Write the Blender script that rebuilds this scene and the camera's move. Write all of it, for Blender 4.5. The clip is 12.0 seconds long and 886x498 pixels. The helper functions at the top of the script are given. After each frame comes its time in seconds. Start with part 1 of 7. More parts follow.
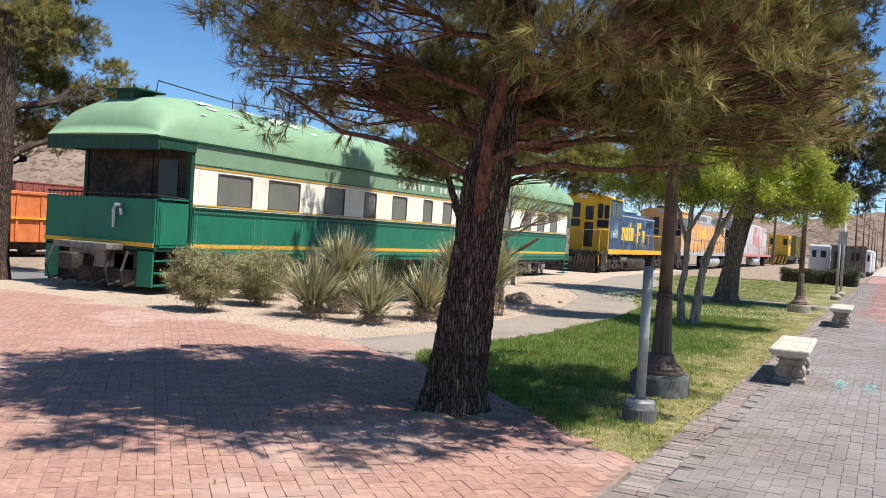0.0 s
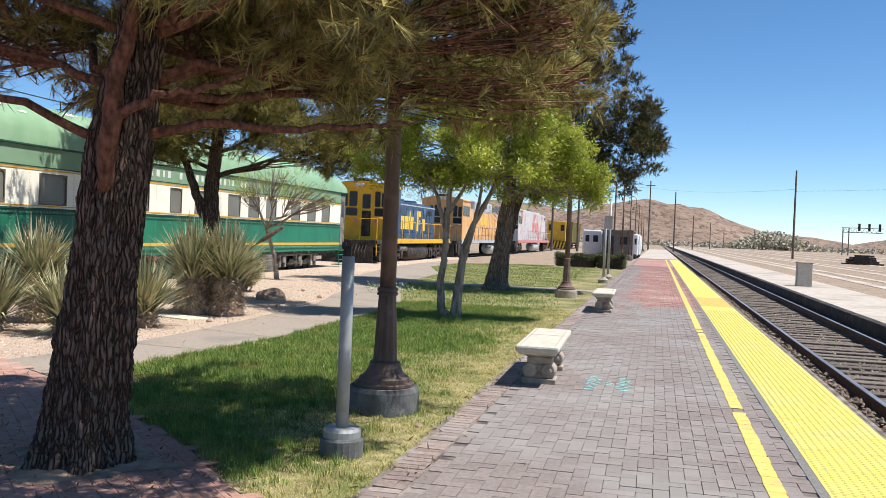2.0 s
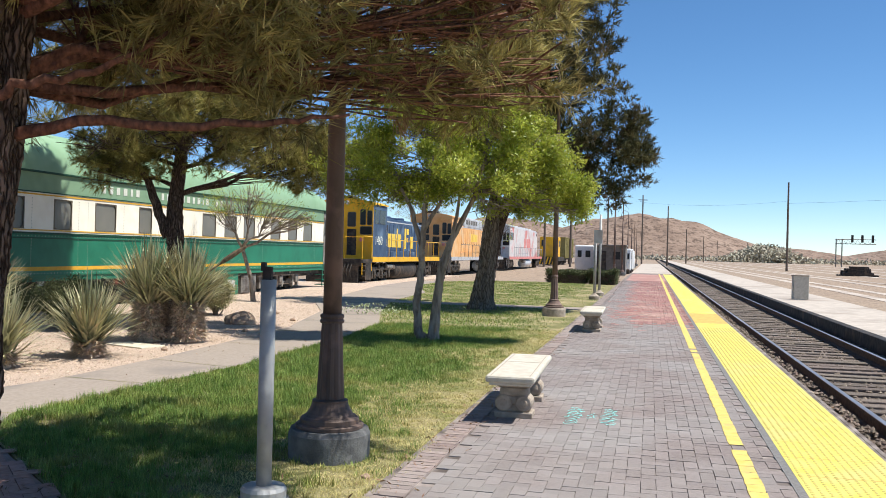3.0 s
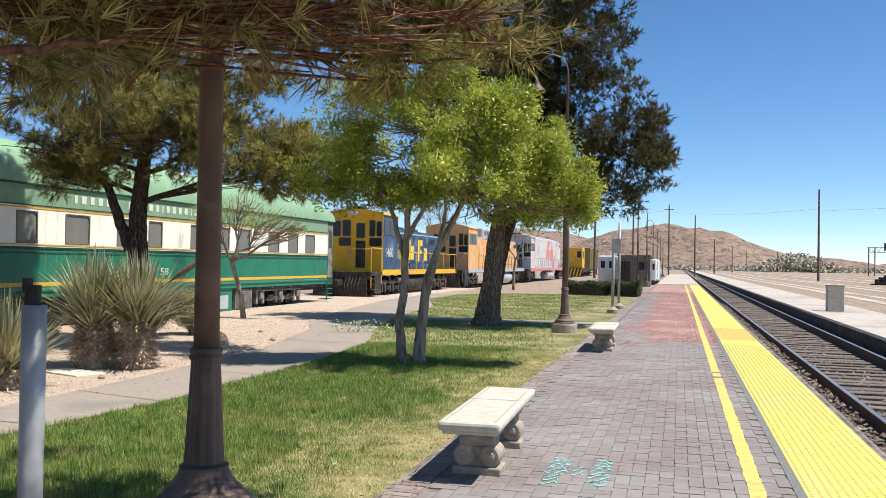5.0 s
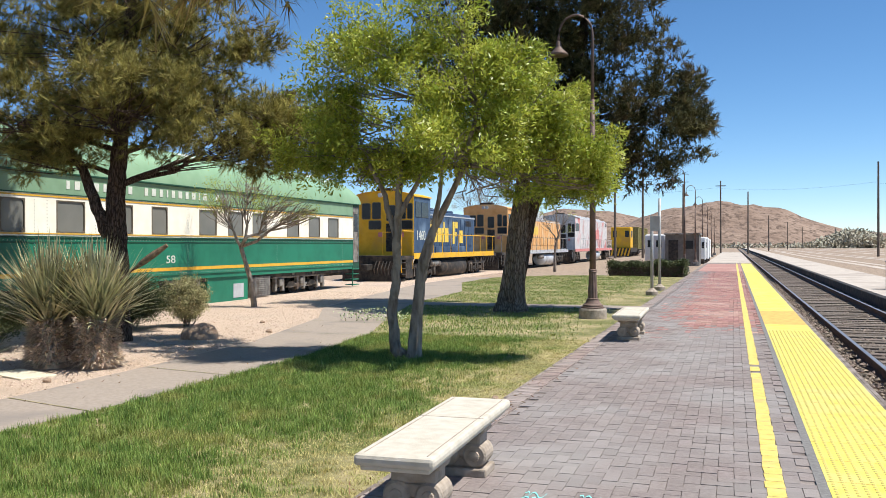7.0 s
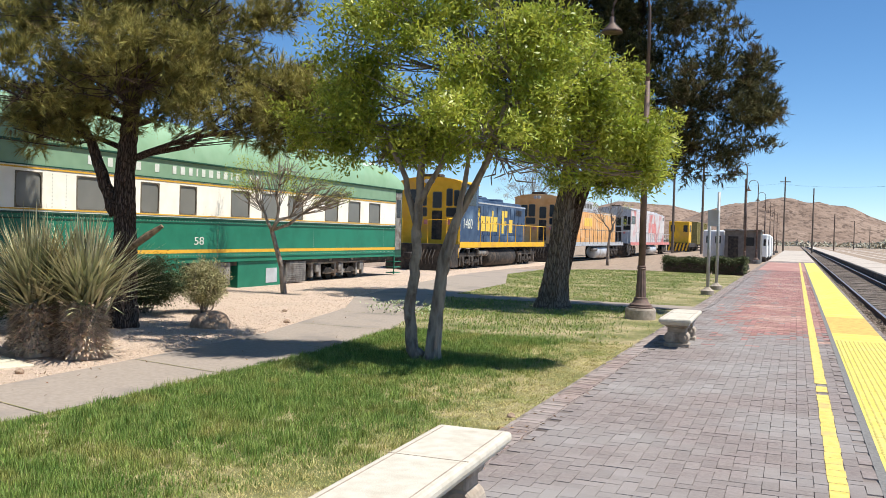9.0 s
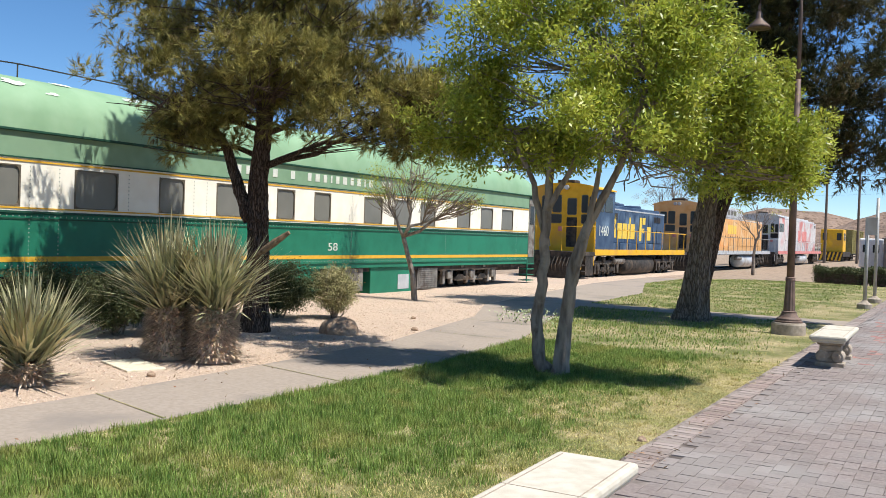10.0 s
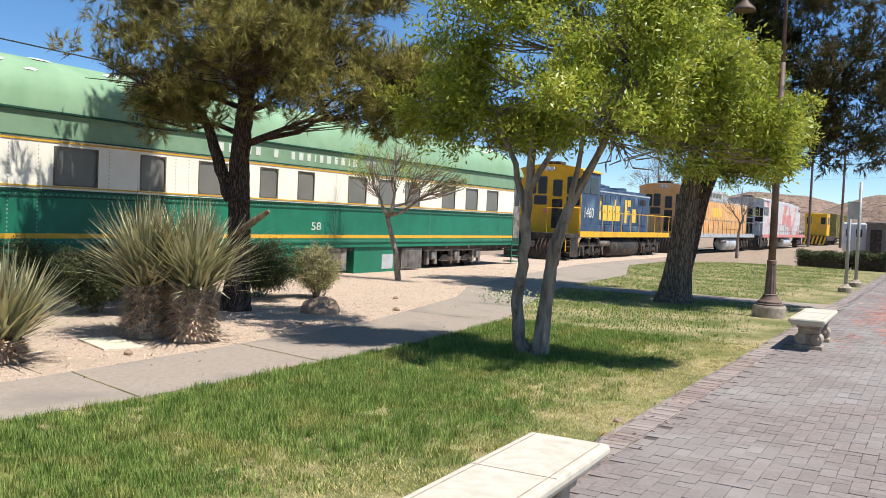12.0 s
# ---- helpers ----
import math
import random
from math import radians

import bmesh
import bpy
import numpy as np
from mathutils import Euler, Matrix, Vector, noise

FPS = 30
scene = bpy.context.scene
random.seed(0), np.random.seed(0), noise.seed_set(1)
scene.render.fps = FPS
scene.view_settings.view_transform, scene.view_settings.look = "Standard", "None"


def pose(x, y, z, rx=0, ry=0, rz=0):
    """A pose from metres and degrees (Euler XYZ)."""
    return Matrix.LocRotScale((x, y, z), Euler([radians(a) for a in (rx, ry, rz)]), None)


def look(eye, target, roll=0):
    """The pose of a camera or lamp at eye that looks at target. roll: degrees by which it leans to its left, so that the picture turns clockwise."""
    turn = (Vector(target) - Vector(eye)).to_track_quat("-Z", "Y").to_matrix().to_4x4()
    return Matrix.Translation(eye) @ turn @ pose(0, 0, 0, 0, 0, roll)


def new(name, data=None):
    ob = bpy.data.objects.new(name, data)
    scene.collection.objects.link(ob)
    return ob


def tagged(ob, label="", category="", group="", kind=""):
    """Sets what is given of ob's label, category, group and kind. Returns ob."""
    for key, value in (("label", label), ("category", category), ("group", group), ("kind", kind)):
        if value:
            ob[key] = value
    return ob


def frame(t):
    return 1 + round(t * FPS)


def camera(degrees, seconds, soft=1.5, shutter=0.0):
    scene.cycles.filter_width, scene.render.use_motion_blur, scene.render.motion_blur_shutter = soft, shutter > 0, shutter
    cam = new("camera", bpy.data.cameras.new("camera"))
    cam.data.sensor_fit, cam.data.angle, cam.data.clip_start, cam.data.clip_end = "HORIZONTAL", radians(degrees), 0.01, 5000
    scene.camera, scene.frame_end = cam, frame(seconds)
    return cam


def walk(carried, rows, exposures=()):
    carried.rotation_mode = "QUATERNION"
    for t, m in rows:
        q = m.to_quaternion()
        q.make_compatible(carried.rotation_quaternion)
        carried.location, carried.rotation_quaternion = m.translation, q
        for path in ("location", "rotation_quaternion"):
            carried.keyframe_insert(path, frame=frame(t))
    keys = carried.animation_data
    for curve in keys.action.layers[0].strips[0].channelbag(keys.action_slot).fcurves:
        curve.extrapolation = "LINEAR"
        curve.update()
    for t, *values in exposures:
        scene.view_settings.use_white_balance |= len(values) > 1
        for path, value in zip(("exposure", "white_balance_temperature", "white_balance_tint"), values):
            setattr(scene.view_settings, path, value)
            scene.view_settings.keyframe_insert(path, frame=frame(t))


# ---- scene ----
cam = camera(53.24, 12.0, soft=0.3)
PATH = [
    (0.0, 0.727, 0.469, 1.555, 88.87, -3.50, 26.96),
    (0.5, 0.765, 0.963, 1.551, 88.84, -2.65, 20.62),
    (1.0, 0.796, 1.475, 1.542, 88.73, -2.48, 20.81),
    (1.5, 0.801, 1.984, 1.554, 88.95, -2.18, 13.94),
    (2.0, 0.880, 2.505, 1.545, 88.98, -2.30, 13.63),
    (2.5, 0.896, 3.014, 1.543, 89.57, -1.98, 13.74),
    (3.0, 0.951, 3.558, 1.550, 90.13, -1.44, 13.24),
    (5.0, 1.140, 5.475, 1.543, 90.89, -0.94, 14.95),
    (5.5, 1.236, 5.915, 1.518, 90.33, -0.67, 13.06),
    (6.0, 1.339, 6.362, 1.534, 89.95, -0.65, 15.56),
    (6.5, 1.346, 6.768, 1.544, 89.71, -0.04, 15.68),
    (7.0, 1.426, 7.195, 1.533, 89.75, 0.12, 18.18),
    (9.0, 1.377, 8.531, 1.551, 88.95, -1.59, 21.79),
    (9.5, 1.283, 8.760, 1.552, 89.28, -1.52, 25.26),
    (10.0, 1.313, 8.913, 1.569, 89.10, -1.91, 30.59),
    (10.5, 1.345, 8.954, 1.565, 88.56, -2.52, 31.52),
    (11.0, 1.349, 8.947, 1.567, 88.29, -2.47, 31.39),
    (11.5, 1.351, 8.964, 1.565, 87.98, -2.35, 30.59),
    (12.0, 1.354, 8.982, 1.564, 87.88, -2.42, 29.74),
]
walk(cam, [(t, pose(x, y, z, rx, ry, rz)) for t, x, y, z, rx, ry, rz in PATH])

# ---- light ----
SUN = Vector((0.45, 0.03, 0.89)).normalized()
world = bpy.data.worlds.new("sky")
scene.world = world
world.use_nodes = True
wn = world.node_tree.nodes
sky = wn.new("ShaderNodeTexSky")
sky.sky_type = "NISHITA"
sky.sun_disc = False
sky.sun_elevation = math.asin(SUN.z)
sky.sun_rotation = math.atan2(SUN.x, SUN.y)
sky.altitude = 1500
sky.dust_density = 0.0
sky.ozone_density = 3.8
sky.air_density = 0.8
deep = wn.new("ShaderNodeHueSaturation")
deep.inputs["Saturation"].default_value = 1.15
deep.inputs["Hue"].default_value = 0.497
world.node_tree.links.new(sky.outputs[0], deep.inputs["Color"])
world.node_tree.links.new(deep.outputs[0], wn["Background"].inputs[0])
wn["Background"].inputs[1].default_value = 0.112
sun = new("sun", bpy.data.lights.new("sun", "SUN"))
sun.data.energy, sun.data.angle, sun.data.color = 5.0, radians(0.53), (1.0, 0.965, 0.90)
sun.matrix_world = look(SUN * 50, (0, 0, 0))
scene.view_settings.exposure = 0.46


# ---- materials ----
def rgb(c):
    return (*c, 1.0) if len(c) == 3 else c


def material(name, dark, light, scale=8.0, rough=0.8, metal=0.0, bump=0.3, bump_scale=60.0, vary=0.0, island=False, detail=6.0,
             stretch=(1, 1, 1), stain=None, stain_scale=0.8, stain_at=(0.52, 0.66), space="Position", translucent=0.0, spec=0.3, height=0.01):
    """Two-tone noise grain at real size, wider stains, bump, and a change from piece to piece."""
    m = bpy.data.materials.new(name)
    m.use_nodes = True
    n, l = m.node_tree.nodes, m.node_tree.links
    b = n["Principled BSDF"]
    geo = n.new("ShaderNodeNewGeometry")
    tc = n.new("ShaderNodeTexCoord")
    src = geo.outputs["Position"] if space == "Position" else tc.outputs["Object"]
    mp = n.new("ShaderNodeMapping")
    mp.inputs["Scale"].default_value = stretch
    l.new(src, mp.inputs["Vector"])
    nz = n.new("ShaderNodeTexNoise")
    nz.inputs["Scale"].default_value, nz.inputs["Detail"].default_value = scale, detail
    l.new(mp.outputs[0], nz.inputs["Vector"])
    ramp = n.new("ShaderNodeValToRGB")
    ramp.color_ramp.elements[0].position, ramp.color_ramp.elements[1].position = 0.33, 0.67
    ramp.color_ramp.elements[0].color, ramp.color_ramp.elements[1].color = rgb(dark), rgb(light)
    l.new(nz.outputs["Fac"], ramp.inputs[0])
    col = ramp.outputs[0]
    if stain:
        sn = n.new("ShaderNodeTexNoise")
        sn.inputs["Scale"].default_value, sn.inputs["Detail"].default_value = stain_scale, 5.0
        l.new(src, sn.inputs["Vector"])
        sr = n.new("ShaderNodeMapRange")
        sr.inputs[1].default_value, sr.inputs[2].default_value = stain_at
        l.new(sn.outputs["Fac"], sr.inputs[0])
        mx = n.new("ShaderNodeMix")
        mx.data_type = "RGBA"
        l.new(sr.outputs[0], mx.inputs[0])
        l.new(col, mx.inputs[6])
        mx.inputs[7].default_value = rgb(stain)
        col = mx.outputs[2]
    if vary:
        if island:
            rnd = geo.outputs["Random Per Island"]
        else:
            oi = n.new("ShaderNodeObjectInfo")
            rnd = oi.outputs["Random"]
        hs = n.new("ShaderNodeHueSaturation")
        vr = n.new("ShaderNodeMapRange")
        vr.inputs[3].default_value, vr.inputs[4].default_value = 1 - vary, 1 + vary
        l.new(rnd, vr.inputs[0])
        l.new(vr.outputs[0], hs.inputs["Value"])
        hr = n.new("ShaderNodeMapRange")
        hr.inputs[3].default_value, hr.inputs[4].default_value = 0.5 - vary * 0.05, 0.5 + vary * 0.05
        wn2 = n.new("ShaderNodeTexWhiteNoise")
        wn2.noise_dimensions = "1D"
        l.new(rnd, wn2.inputs["W"])
        l.new(wn2.outputs["Value"], hr.inputs[0])
        l.new(hr.outputs[0], hs.inputs["Hue"])
        l.new(col, hs.inputs["Color"])
        col = hs.outputs[0]
    l.new(col, b.inputs["Base Color"])
    b.inputs["Roughness"].default_value, b.inputs["Metallic"].default_value = rough, metal
    b.inputs["Specular IOR Level"].default_value = spec
    if bump:
        bn = n.new("ShaderNodeTexNoise")
        bn.inputs["Scale"].default_value, bn.inputs["Detail"].default_value = bump_scale, 4.0
        l.new(mp.outputs[0], bn.inputs["Vector"])
        bp = n.new("ShaderNodeBump")
        bp.inputs["Strength"].default_value, bp.inputs["Distance"].default_value = bump, height
        l.new(bn.outputs["Fac"], bp.inputs["Height"])
        l.new(bp.outputs[0], b.inputs["Normal"])
    if translucent:
        tr = n.new("ShaderNodeBsdfTranslucent")
        l.new(col, tr.inputs["Color"])
        ms = n.new("ShaderNodeMixShader")
        ms.inputs[0].default_value = translucent
        l.new(b.outputs[0], ms.inputs[1])
        l.new(tr.outputs[0], ms.inputs[2])
        l.new(ms.outputs[0], n["Material Output"].inputs[0])
    return m


M = {}
M["paver"] = material("paver", (0.20, 0.163, 0.150), (0.262, 0.22, 0.203), 30, 0.85, bump=0.5, bump_scale=140, vary=0.10, island=True, stain=(0.27, 0.245, 0.23), stain_scale=0.7, stain_at=(0.42, 0.62))
M["paver_piece"] = material("paver_piece", (0.20, 0.163, 0.150), (0.262, 0.22, 0.203), 30, 0.85, bump=0.5, bump_scale=140, vary=0.10, stain=(0.27, 0.245, 0.23), stain_scale=0.7, stain_at=(0.42, 0.62))
M["red_paver"] = material("red_paver", (0.26, 0.13, 0.112), (0.37, 0.20, 0.172), 25, 0.85, bump=0.5, bump_scale=140, vary=0.2, island=True, stain=(0.42, 0.27, 0.22), stain_scale=0.5)
M["plaza_brick"] = material("plaza_brick", (0.35, 0.19, 0.145), (0.46, 0.275, 0.215), 20, 0.88, bump=0.5, bump_scale=120, vary=0.11, island=True, stain=(0.50, 0.345, 0.285), stain_scale=0.6)
M["plaza_piece"] = material("plaza_piece", (0.35, 0.19, 0.145), (0.46, 0.275, 0.215), 20, 0.88, bump=0.5, bump_scale=120, vary=0.11, stain=(0.50, 0.345, 0.285), stain_scale=0.6)
M["joint"] = material("joint_sand", (0.10, 0.08, 0.07), (0.34, 0.29, 0.26), 3.5, 0.95, bump=0.6, bump_scale=200)
M["plaza_joint"] = material("plaza_joint_sand", (0.27, 0.18, 0.145), (0.40, 0.285, 0.23), 9, 0.95, bump=0.6, bump_scale=200)
M["concrete"] = material("path_concrete", (0.285, 0.235, 0.19), (0.34, 0.285, 0.235), 22, 0.9, bump=0.12, bump_scale=260, stain=(0.24, 0.205, 0.175), stain_scale=0.9)
M["apron"] = material("apron_concrete", (0.41, 0.355, 0.30), (0.52, 0.46, 0.395), 3, 0.92, bump=0.3, bump_scale=90, stain=(0.34, 0.29, 0.245), stain_scale=0.35)
M["gravel"] = material("tan_gravel", (0.40, 0.29, 0.21), (0.70, 0.55, 0.43), 85, 0.95, bump=1.0, bump_scale=110, height=0.02, stain=(0.50, 0.39, 0.30), stain_scale=0.5)
M["pebble"] = material("pebble", (0.43, 0.32, 0.24), (0.62, 0.49, 0.385), 20, 0.95, spec=0.1, bump=0.2, bump_scale=90, vary=0.2, island=True)
M["soil"] = material("lawn_soil", (0.24, 0.195, 0.10), (0.45, 0.37, 0.21), 14, 0.97, bump=0.8, bump_scale=60, stain=(0.13, 0.14, 0.045), stain_scale=0.9, stain_at=(0.38, 0.6))
M["dirt"] = material("packed_brown_dirt", (0.23, 0.17, 0.125), (0.40, 0.31, 0.225), 9, 0.97, bump=0.9, bump_scale=50, stain=(0.20, 0.14, 0.10), stain_scale=3)
M["ballast"] = material("ballast", (0.09, 0.07, 0.055), (0.27, 0.215, 0.17), 45, 0.95, bump=1.0, bump_scale=60, height=0.04)
M["tie"] = material("old_tie", (0.085, 0.068, 0.056), (0.24, 0.195, 0.16), 12, 0.93, bump=0.8, bump_scale=40, stretch=(1, 8, 8), vary=0.25)
M["rail"] = material("rusty_rail", (0.06, 0.035, 0.025), (0.15, 0.085, 0.055), 20, 0.8, 0.2, bump=0.3, bump_scale=60)
M["rail_top"] = material("worn_rail_head", (0.32, 0.29, 0.27), (0.48, 0.45, 0.42), 15, 0.35, 0.8, bump=0.05, bump_scale=60, stretch=(1, 0.1, 1))
M["yellow"] = material("yellow_tactile", (0.66, 0.54, 0.095), (0.76, 0.64, 0.15), 5, 0.75, bump=0.15, bump_scale=120, stain=(0.60, 0.50, 0.17), stain_scale=1.2)
# darker than the strip: dirt and the domes' shaded sides put into one colour
M["yellow_dome"] = material("dome_yellow", (0.48, 0.40, 0.12), (0.58, 0.49, 0.17), 30, 0.8, bump=0)
M["yellow_worn"] = material("grimy_tactile", (0.48, 0.31, 0.09), (0.66, 0.45, 0.12), 8, 0.8, bump=0.15, bump_scale=120)
M["yellow_paint"] = material("yellow_line_paint", (0.62, 0.46, 0.11), (0.70, 0.54, 0.17), 10, 0.8, bump=0.4, bump_scale=120, stain=(0.55, 0.40, 0.16), stain_scale=2.0, stain_at=(0.6, 0.7))
M["cyan_paint"] = material("cyan_spray", (0.16, 0.62, 0.58), (0.26, 0.76, 0.72), 30, 0.8, bump=0)
M["bench"] = material("cast_stone", (0.48, 0.435, 0.355), (0.59, 0.54, 0.455), 12, 0.85, bump=0.3, bump_scale=120, stain=(0.44, 0.39, 0.31), stain_scale=4, stain_at=(0.58, 0.72), space="Object")
M["bench_leg"] = material("weathered_cast_stone", (0.28, 0.23, 0.18), (0.43, 0.36, 0.29), 14, 0.9, bump=0.5, bump_scale=90, space="Object")
M["red_bark"] = material("red_pine_bark", (0.07, 0.032, 0.02), (0.22, 0.10, 0.062), 30, 0.95, bump=1.0, bump_scale=26, stretch=(1, 1, 0.5), height=0.03)
M["needle"] = material("pine_needle", (0.09, 0.085, 0.022), (0.44, 0.385, 0.115), 4.5, 0.7, spec=0.15, bump=0, vary=0.3, island=True, translucent=0.22, stain=(0.17, 0.115, 0.06), stain_scale=2.2, stain_at=(0.55, 0.72))
M["needle_brown"] = material("browning_pine_needle", (0.11, 0.092, 0.032), (0.47, 0.405, 0.145), 4.5, 0.7, spec=0.15, bump=0, vary=0.3, island=True, translucent=0.25, stain=(0.24, 0.13, 0.07), stain_scale=1.6, stain_at=(0.54, 0.68))
M["needle_blue"] = material("far_pine_needle", (0.05, 0.052, 0.022), (0.17, 0.155, 0.07), 3.0, 0.8, spec=0.08, bump=0, vary=0.4, island=True, translucent=0.1, stain=(0.13, 0.10, 0.055), stain_scale=1.5)
M["leaf"] = material("spring_leaf", (0.24, 0.295, 0.03), (0.47, 0.49, 0.08), 2.6, 0.42, spec=0.4, bump=0, vary=0.36, island=True, translucent=0.42)
M["grass"] = material("grass_blade", (0.095, 0.175, 0.03), (0.27, 0.36, 0.085), 5.0, 0.6, bump=0, vary=0.42, island=True, translucent=0.22, stain=(0.30, 0.31, 0.085), stain_scale=1.7, stain_at=(0.5, 0.66))
M["dry_grass"] = material("dry_grass_blade", (0.42, 0.37, 0.14), (0.62, 0.54, 0.26), 5.0, 0.75, bump=0, vary=0.25, island=True, translucent=0.25, stain=(0.34, 0.36, 0.11), stain_scale=1.6, stain_at=(0.52, 0.66))
M["yucca"] = material("yucca_blade", (0.22, 0.235, 0.12), (0.50, 0.46, 0.28), 3, 0.5, bump=0, vary=0.45, island=True, translucent=0.08, stain=(0.48, 0.40, 0.21), stain_scale=2.5, stain_at=(0.54, 0.7))
M["yucca_skirt"] = material("dry_yucca_skirt", (0.46, 0.34, 0.24), (0.78, 0.63, 0.46), 8, 0.85, bump=0, vary=0.35, island=True)
M["shrub"] = material("shrub_leaf", (0.19, 0.185, 0.075), (0.42, 0.38, 0.19), 4, 0.7, bump=0, vary=0.45, island=True, translucent=0.1, stain=(0.27, 0.20, 0.12), stain_scale=3)
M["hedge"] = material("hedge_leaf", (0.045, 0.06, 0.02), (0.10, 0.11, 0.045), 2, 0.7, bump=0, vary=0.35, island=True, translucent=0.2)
M["stone"] = material("brown_rock", (0.25, 0.165, 0.11), (0.45, 0.33, 0.235), 9, 0.9, bump=0.9, bump_scale=22, height=0.03, space="Object")
M["cover"] = material("utility_lid", (0.55, 0.49, 0.36), (0.66, 0.60, 0.46), 20, 0.9, bump=0.3, space="Object")
M["green"] = material("coach_green", (0.013, 0.14, 0.08), (0.02, 0.18, 0.105), 2.5, 0.5, bump=0.06, bump_scale=14, stain=(0.018, 0.19, 0.11), stain_scale=0.7)
M["pale_green"] = material("letterboard_green", (0.19, 0.31, 0.19), (0.225, 0.355, 0.225), 3, 0.6, bump=0.06, bump_scale=14, stain=(0.22, 0.34, 0.215), stain_scale=0.8)
M["roof_green"] = material("roof_green", (0.215, 0.355, 0.21), (0.265, 0.41, 0.255), 2, 0.6, bump=0.15, bump_scale=9, stain=(0.25, 0.41, 0.26), stain_scale=0.6)
M["peel"] = material("bare_roof_patch", (0.62, 0.66, 0.58), (0.78, 0.80, 0.74), 8, 0.8, bump=0.2)
M["cream"] = material("cream_paint", (0.84, 0.79, 0.66), (0.90, 0.86, 0.75), 3, 0.6, bump=0.05, bump_scale=20, stain=(0.77, 0.71, 0.59), stain_scale=1.1)
M["gold"] = material("gold_stripe", (0.62, 0.34, 0.03), (0.72, 0.42, 0.05), 8, 0.6, bump=0)
M["dark_trim"] = material("dark_green_trim", (0.010, 0.05, 0.03), (0.016, 0.075, 0.045), 8, 0.6, bump=0.1)
M["blank_window"] = material("sheeted_window", (0.15, 0.15, 0.13), (0.195, 0.19, 0.165), 1.4, 0.42, bump=0.02, bump_scale=6, spec=0.5)
M["window_trim"] = material("dull_window_trim", (0.10, 0.085, 0.06), (0.17, 0.14, 0.10), 20, 0.6, bump=0.05)
# grimy steel; also stands in for shade at the coach's rear platform
M["black"] = material("grimy_black_steel_and_shade", (0.018, 0.017, 0.016), (0.06, 0.052, 0.045), 8, 0.75, 0.1, bump=0.4, bump_scale=40, stain=(0.10, 0.075, 0.055), stain_scale=2.5)
M["grey_steel"] = material("dusty_grey_steel", (0.16, 0.15, 0.135), (0.30, 0.28, 0.25), 7, 0.75, 0.2, bump=0.4, bump_scale=40, stain=(0.12, 0.09, 0.07), stain_scale=3)
M["silver"] = material("silver_paint", (0.48, 0.49, 0.50), (0.62, 0.63, 0.64), 4, 0.5, 0.3, bump=0.1, bump_scale=20, stain=(0.40, 0.38, 0.36), stain_scale=1)
M["loco_yellow"] = material("loco_yellow", (0.70, 0.37, 0.015), (0.80, 0.46, 0.03), 4, 0.55, bump=0.08, bump_scale=15, stain=(0.62, 0.34, 0.05), stain_scale=1)
M["loco_blue"] = material("loco_blue", (0.03, 0.06, 0.115), (0.06, 0.10, 0.17), 2.5, 0.6, bump=0.1, bump_scale=15, stain=(0.14, 0.21, 0.30), stain_scale=1.0, stain_at=(0.52, 0.74))
M["loco_orange"] = material("faded_orange", (0.66, 0.33, 0.11), (0.76, 0.43, 0.18), 3, 0.65, bump=0.1, bump_scale=15, stain=(0.70, 0.48, 0.27), stain_scale=0.8)
M["blotched_white"] = material("blotched_white", (0.52, 0.50, 0.49), (0.66, 0.62, 0.60), 3, 0.65, bump=0.1, bump_scale=15, stain=(0.58, 0.22, 0.20), stain_scale=0.42, stain_at=(0.5, 0.6))
M["stalk"] = material("dry_stalk", (0.10, 0.065, 0.04), (0.27, 0.19, 0.115), 20, 0.9, bump=0.8, bump_scale=60)
M["loco_red"] = material("faded_pink_red", (0.56, 0.16, 0.15), (0.68, 0.29, 0.26), 3, 0.65, bump=0.1, bump_scale=15)
M["olive"] = material("dull_olive_car", (0.20, 0.17, 0.06), (0.30, 0.26, 0.10), 3, 0.75, bump=0.1, bump_scale=15)
M["boxcar"] = material("boxcar_orange", (0.60, 0.155, 0.045), (0.70, 0.22, 0.075), 3, 0.65, bump=0.1, bump_scale=15)
M["caboose"] = material("oxide_red", (0.22, 0.06, 0.045), (0.30, 0.09, 0.065), 3, 0.7, bump=0.1, bump_scale=15)
M["lamp_iron"] = material("brown_lamp_iron", (0.075, 0.053, 0.043), (0.155, 0.108, 0.088), 6, 0.62, 0.2, bump=0.15, bump_scale=50, stain=(0.19, 0.125, 0.10), stain_scale=4, stretch=(1, 1, 0.2))
M["pier"] = material("dark_painted_concrete", (0.085, 0.085, 0.085), (0.17, 0.17, 0.165), 9, 0.85, bump=0.4, bump_scale=60, stain=(0.27, 0.26, 0.25), stain_scale=5, stain_at=(0.58, 0.7))
M["post"] = material("galvanised_grey", (0.30, 0.305, 0.295), (0.42, 0.425, 0.415), 9, 0.55, 0.3, bump=0.1, bump_scale=60, stain=(0.36, 0.36, 0.35), stain_scale=6)
M["wood_pole"] = material("wood_pole", (0.10, 0.075, 0.055), (0.19, 0.15, 0.12), 8, 0.9, bump=0.3, stretch=(1, 1, 0.1))
M["hill"] = material("desert_hill", (0.21, 0.145, 0.108), (0.29, 0.21, 0.16), 0.05, 0.97, bump=1.0, bump_scale=0.12, height=4, stain=(0.13, 0.09, 0.068), stain_scale=0.22, stain_at=(0.52, 0.62))
M["far_scrub"] = material("far_scrub", (0.30, 0.28, 0.21), (0.44, 0.41, 0.32), 0.6, 0.95, bump=0, vary=0.3, island=True)
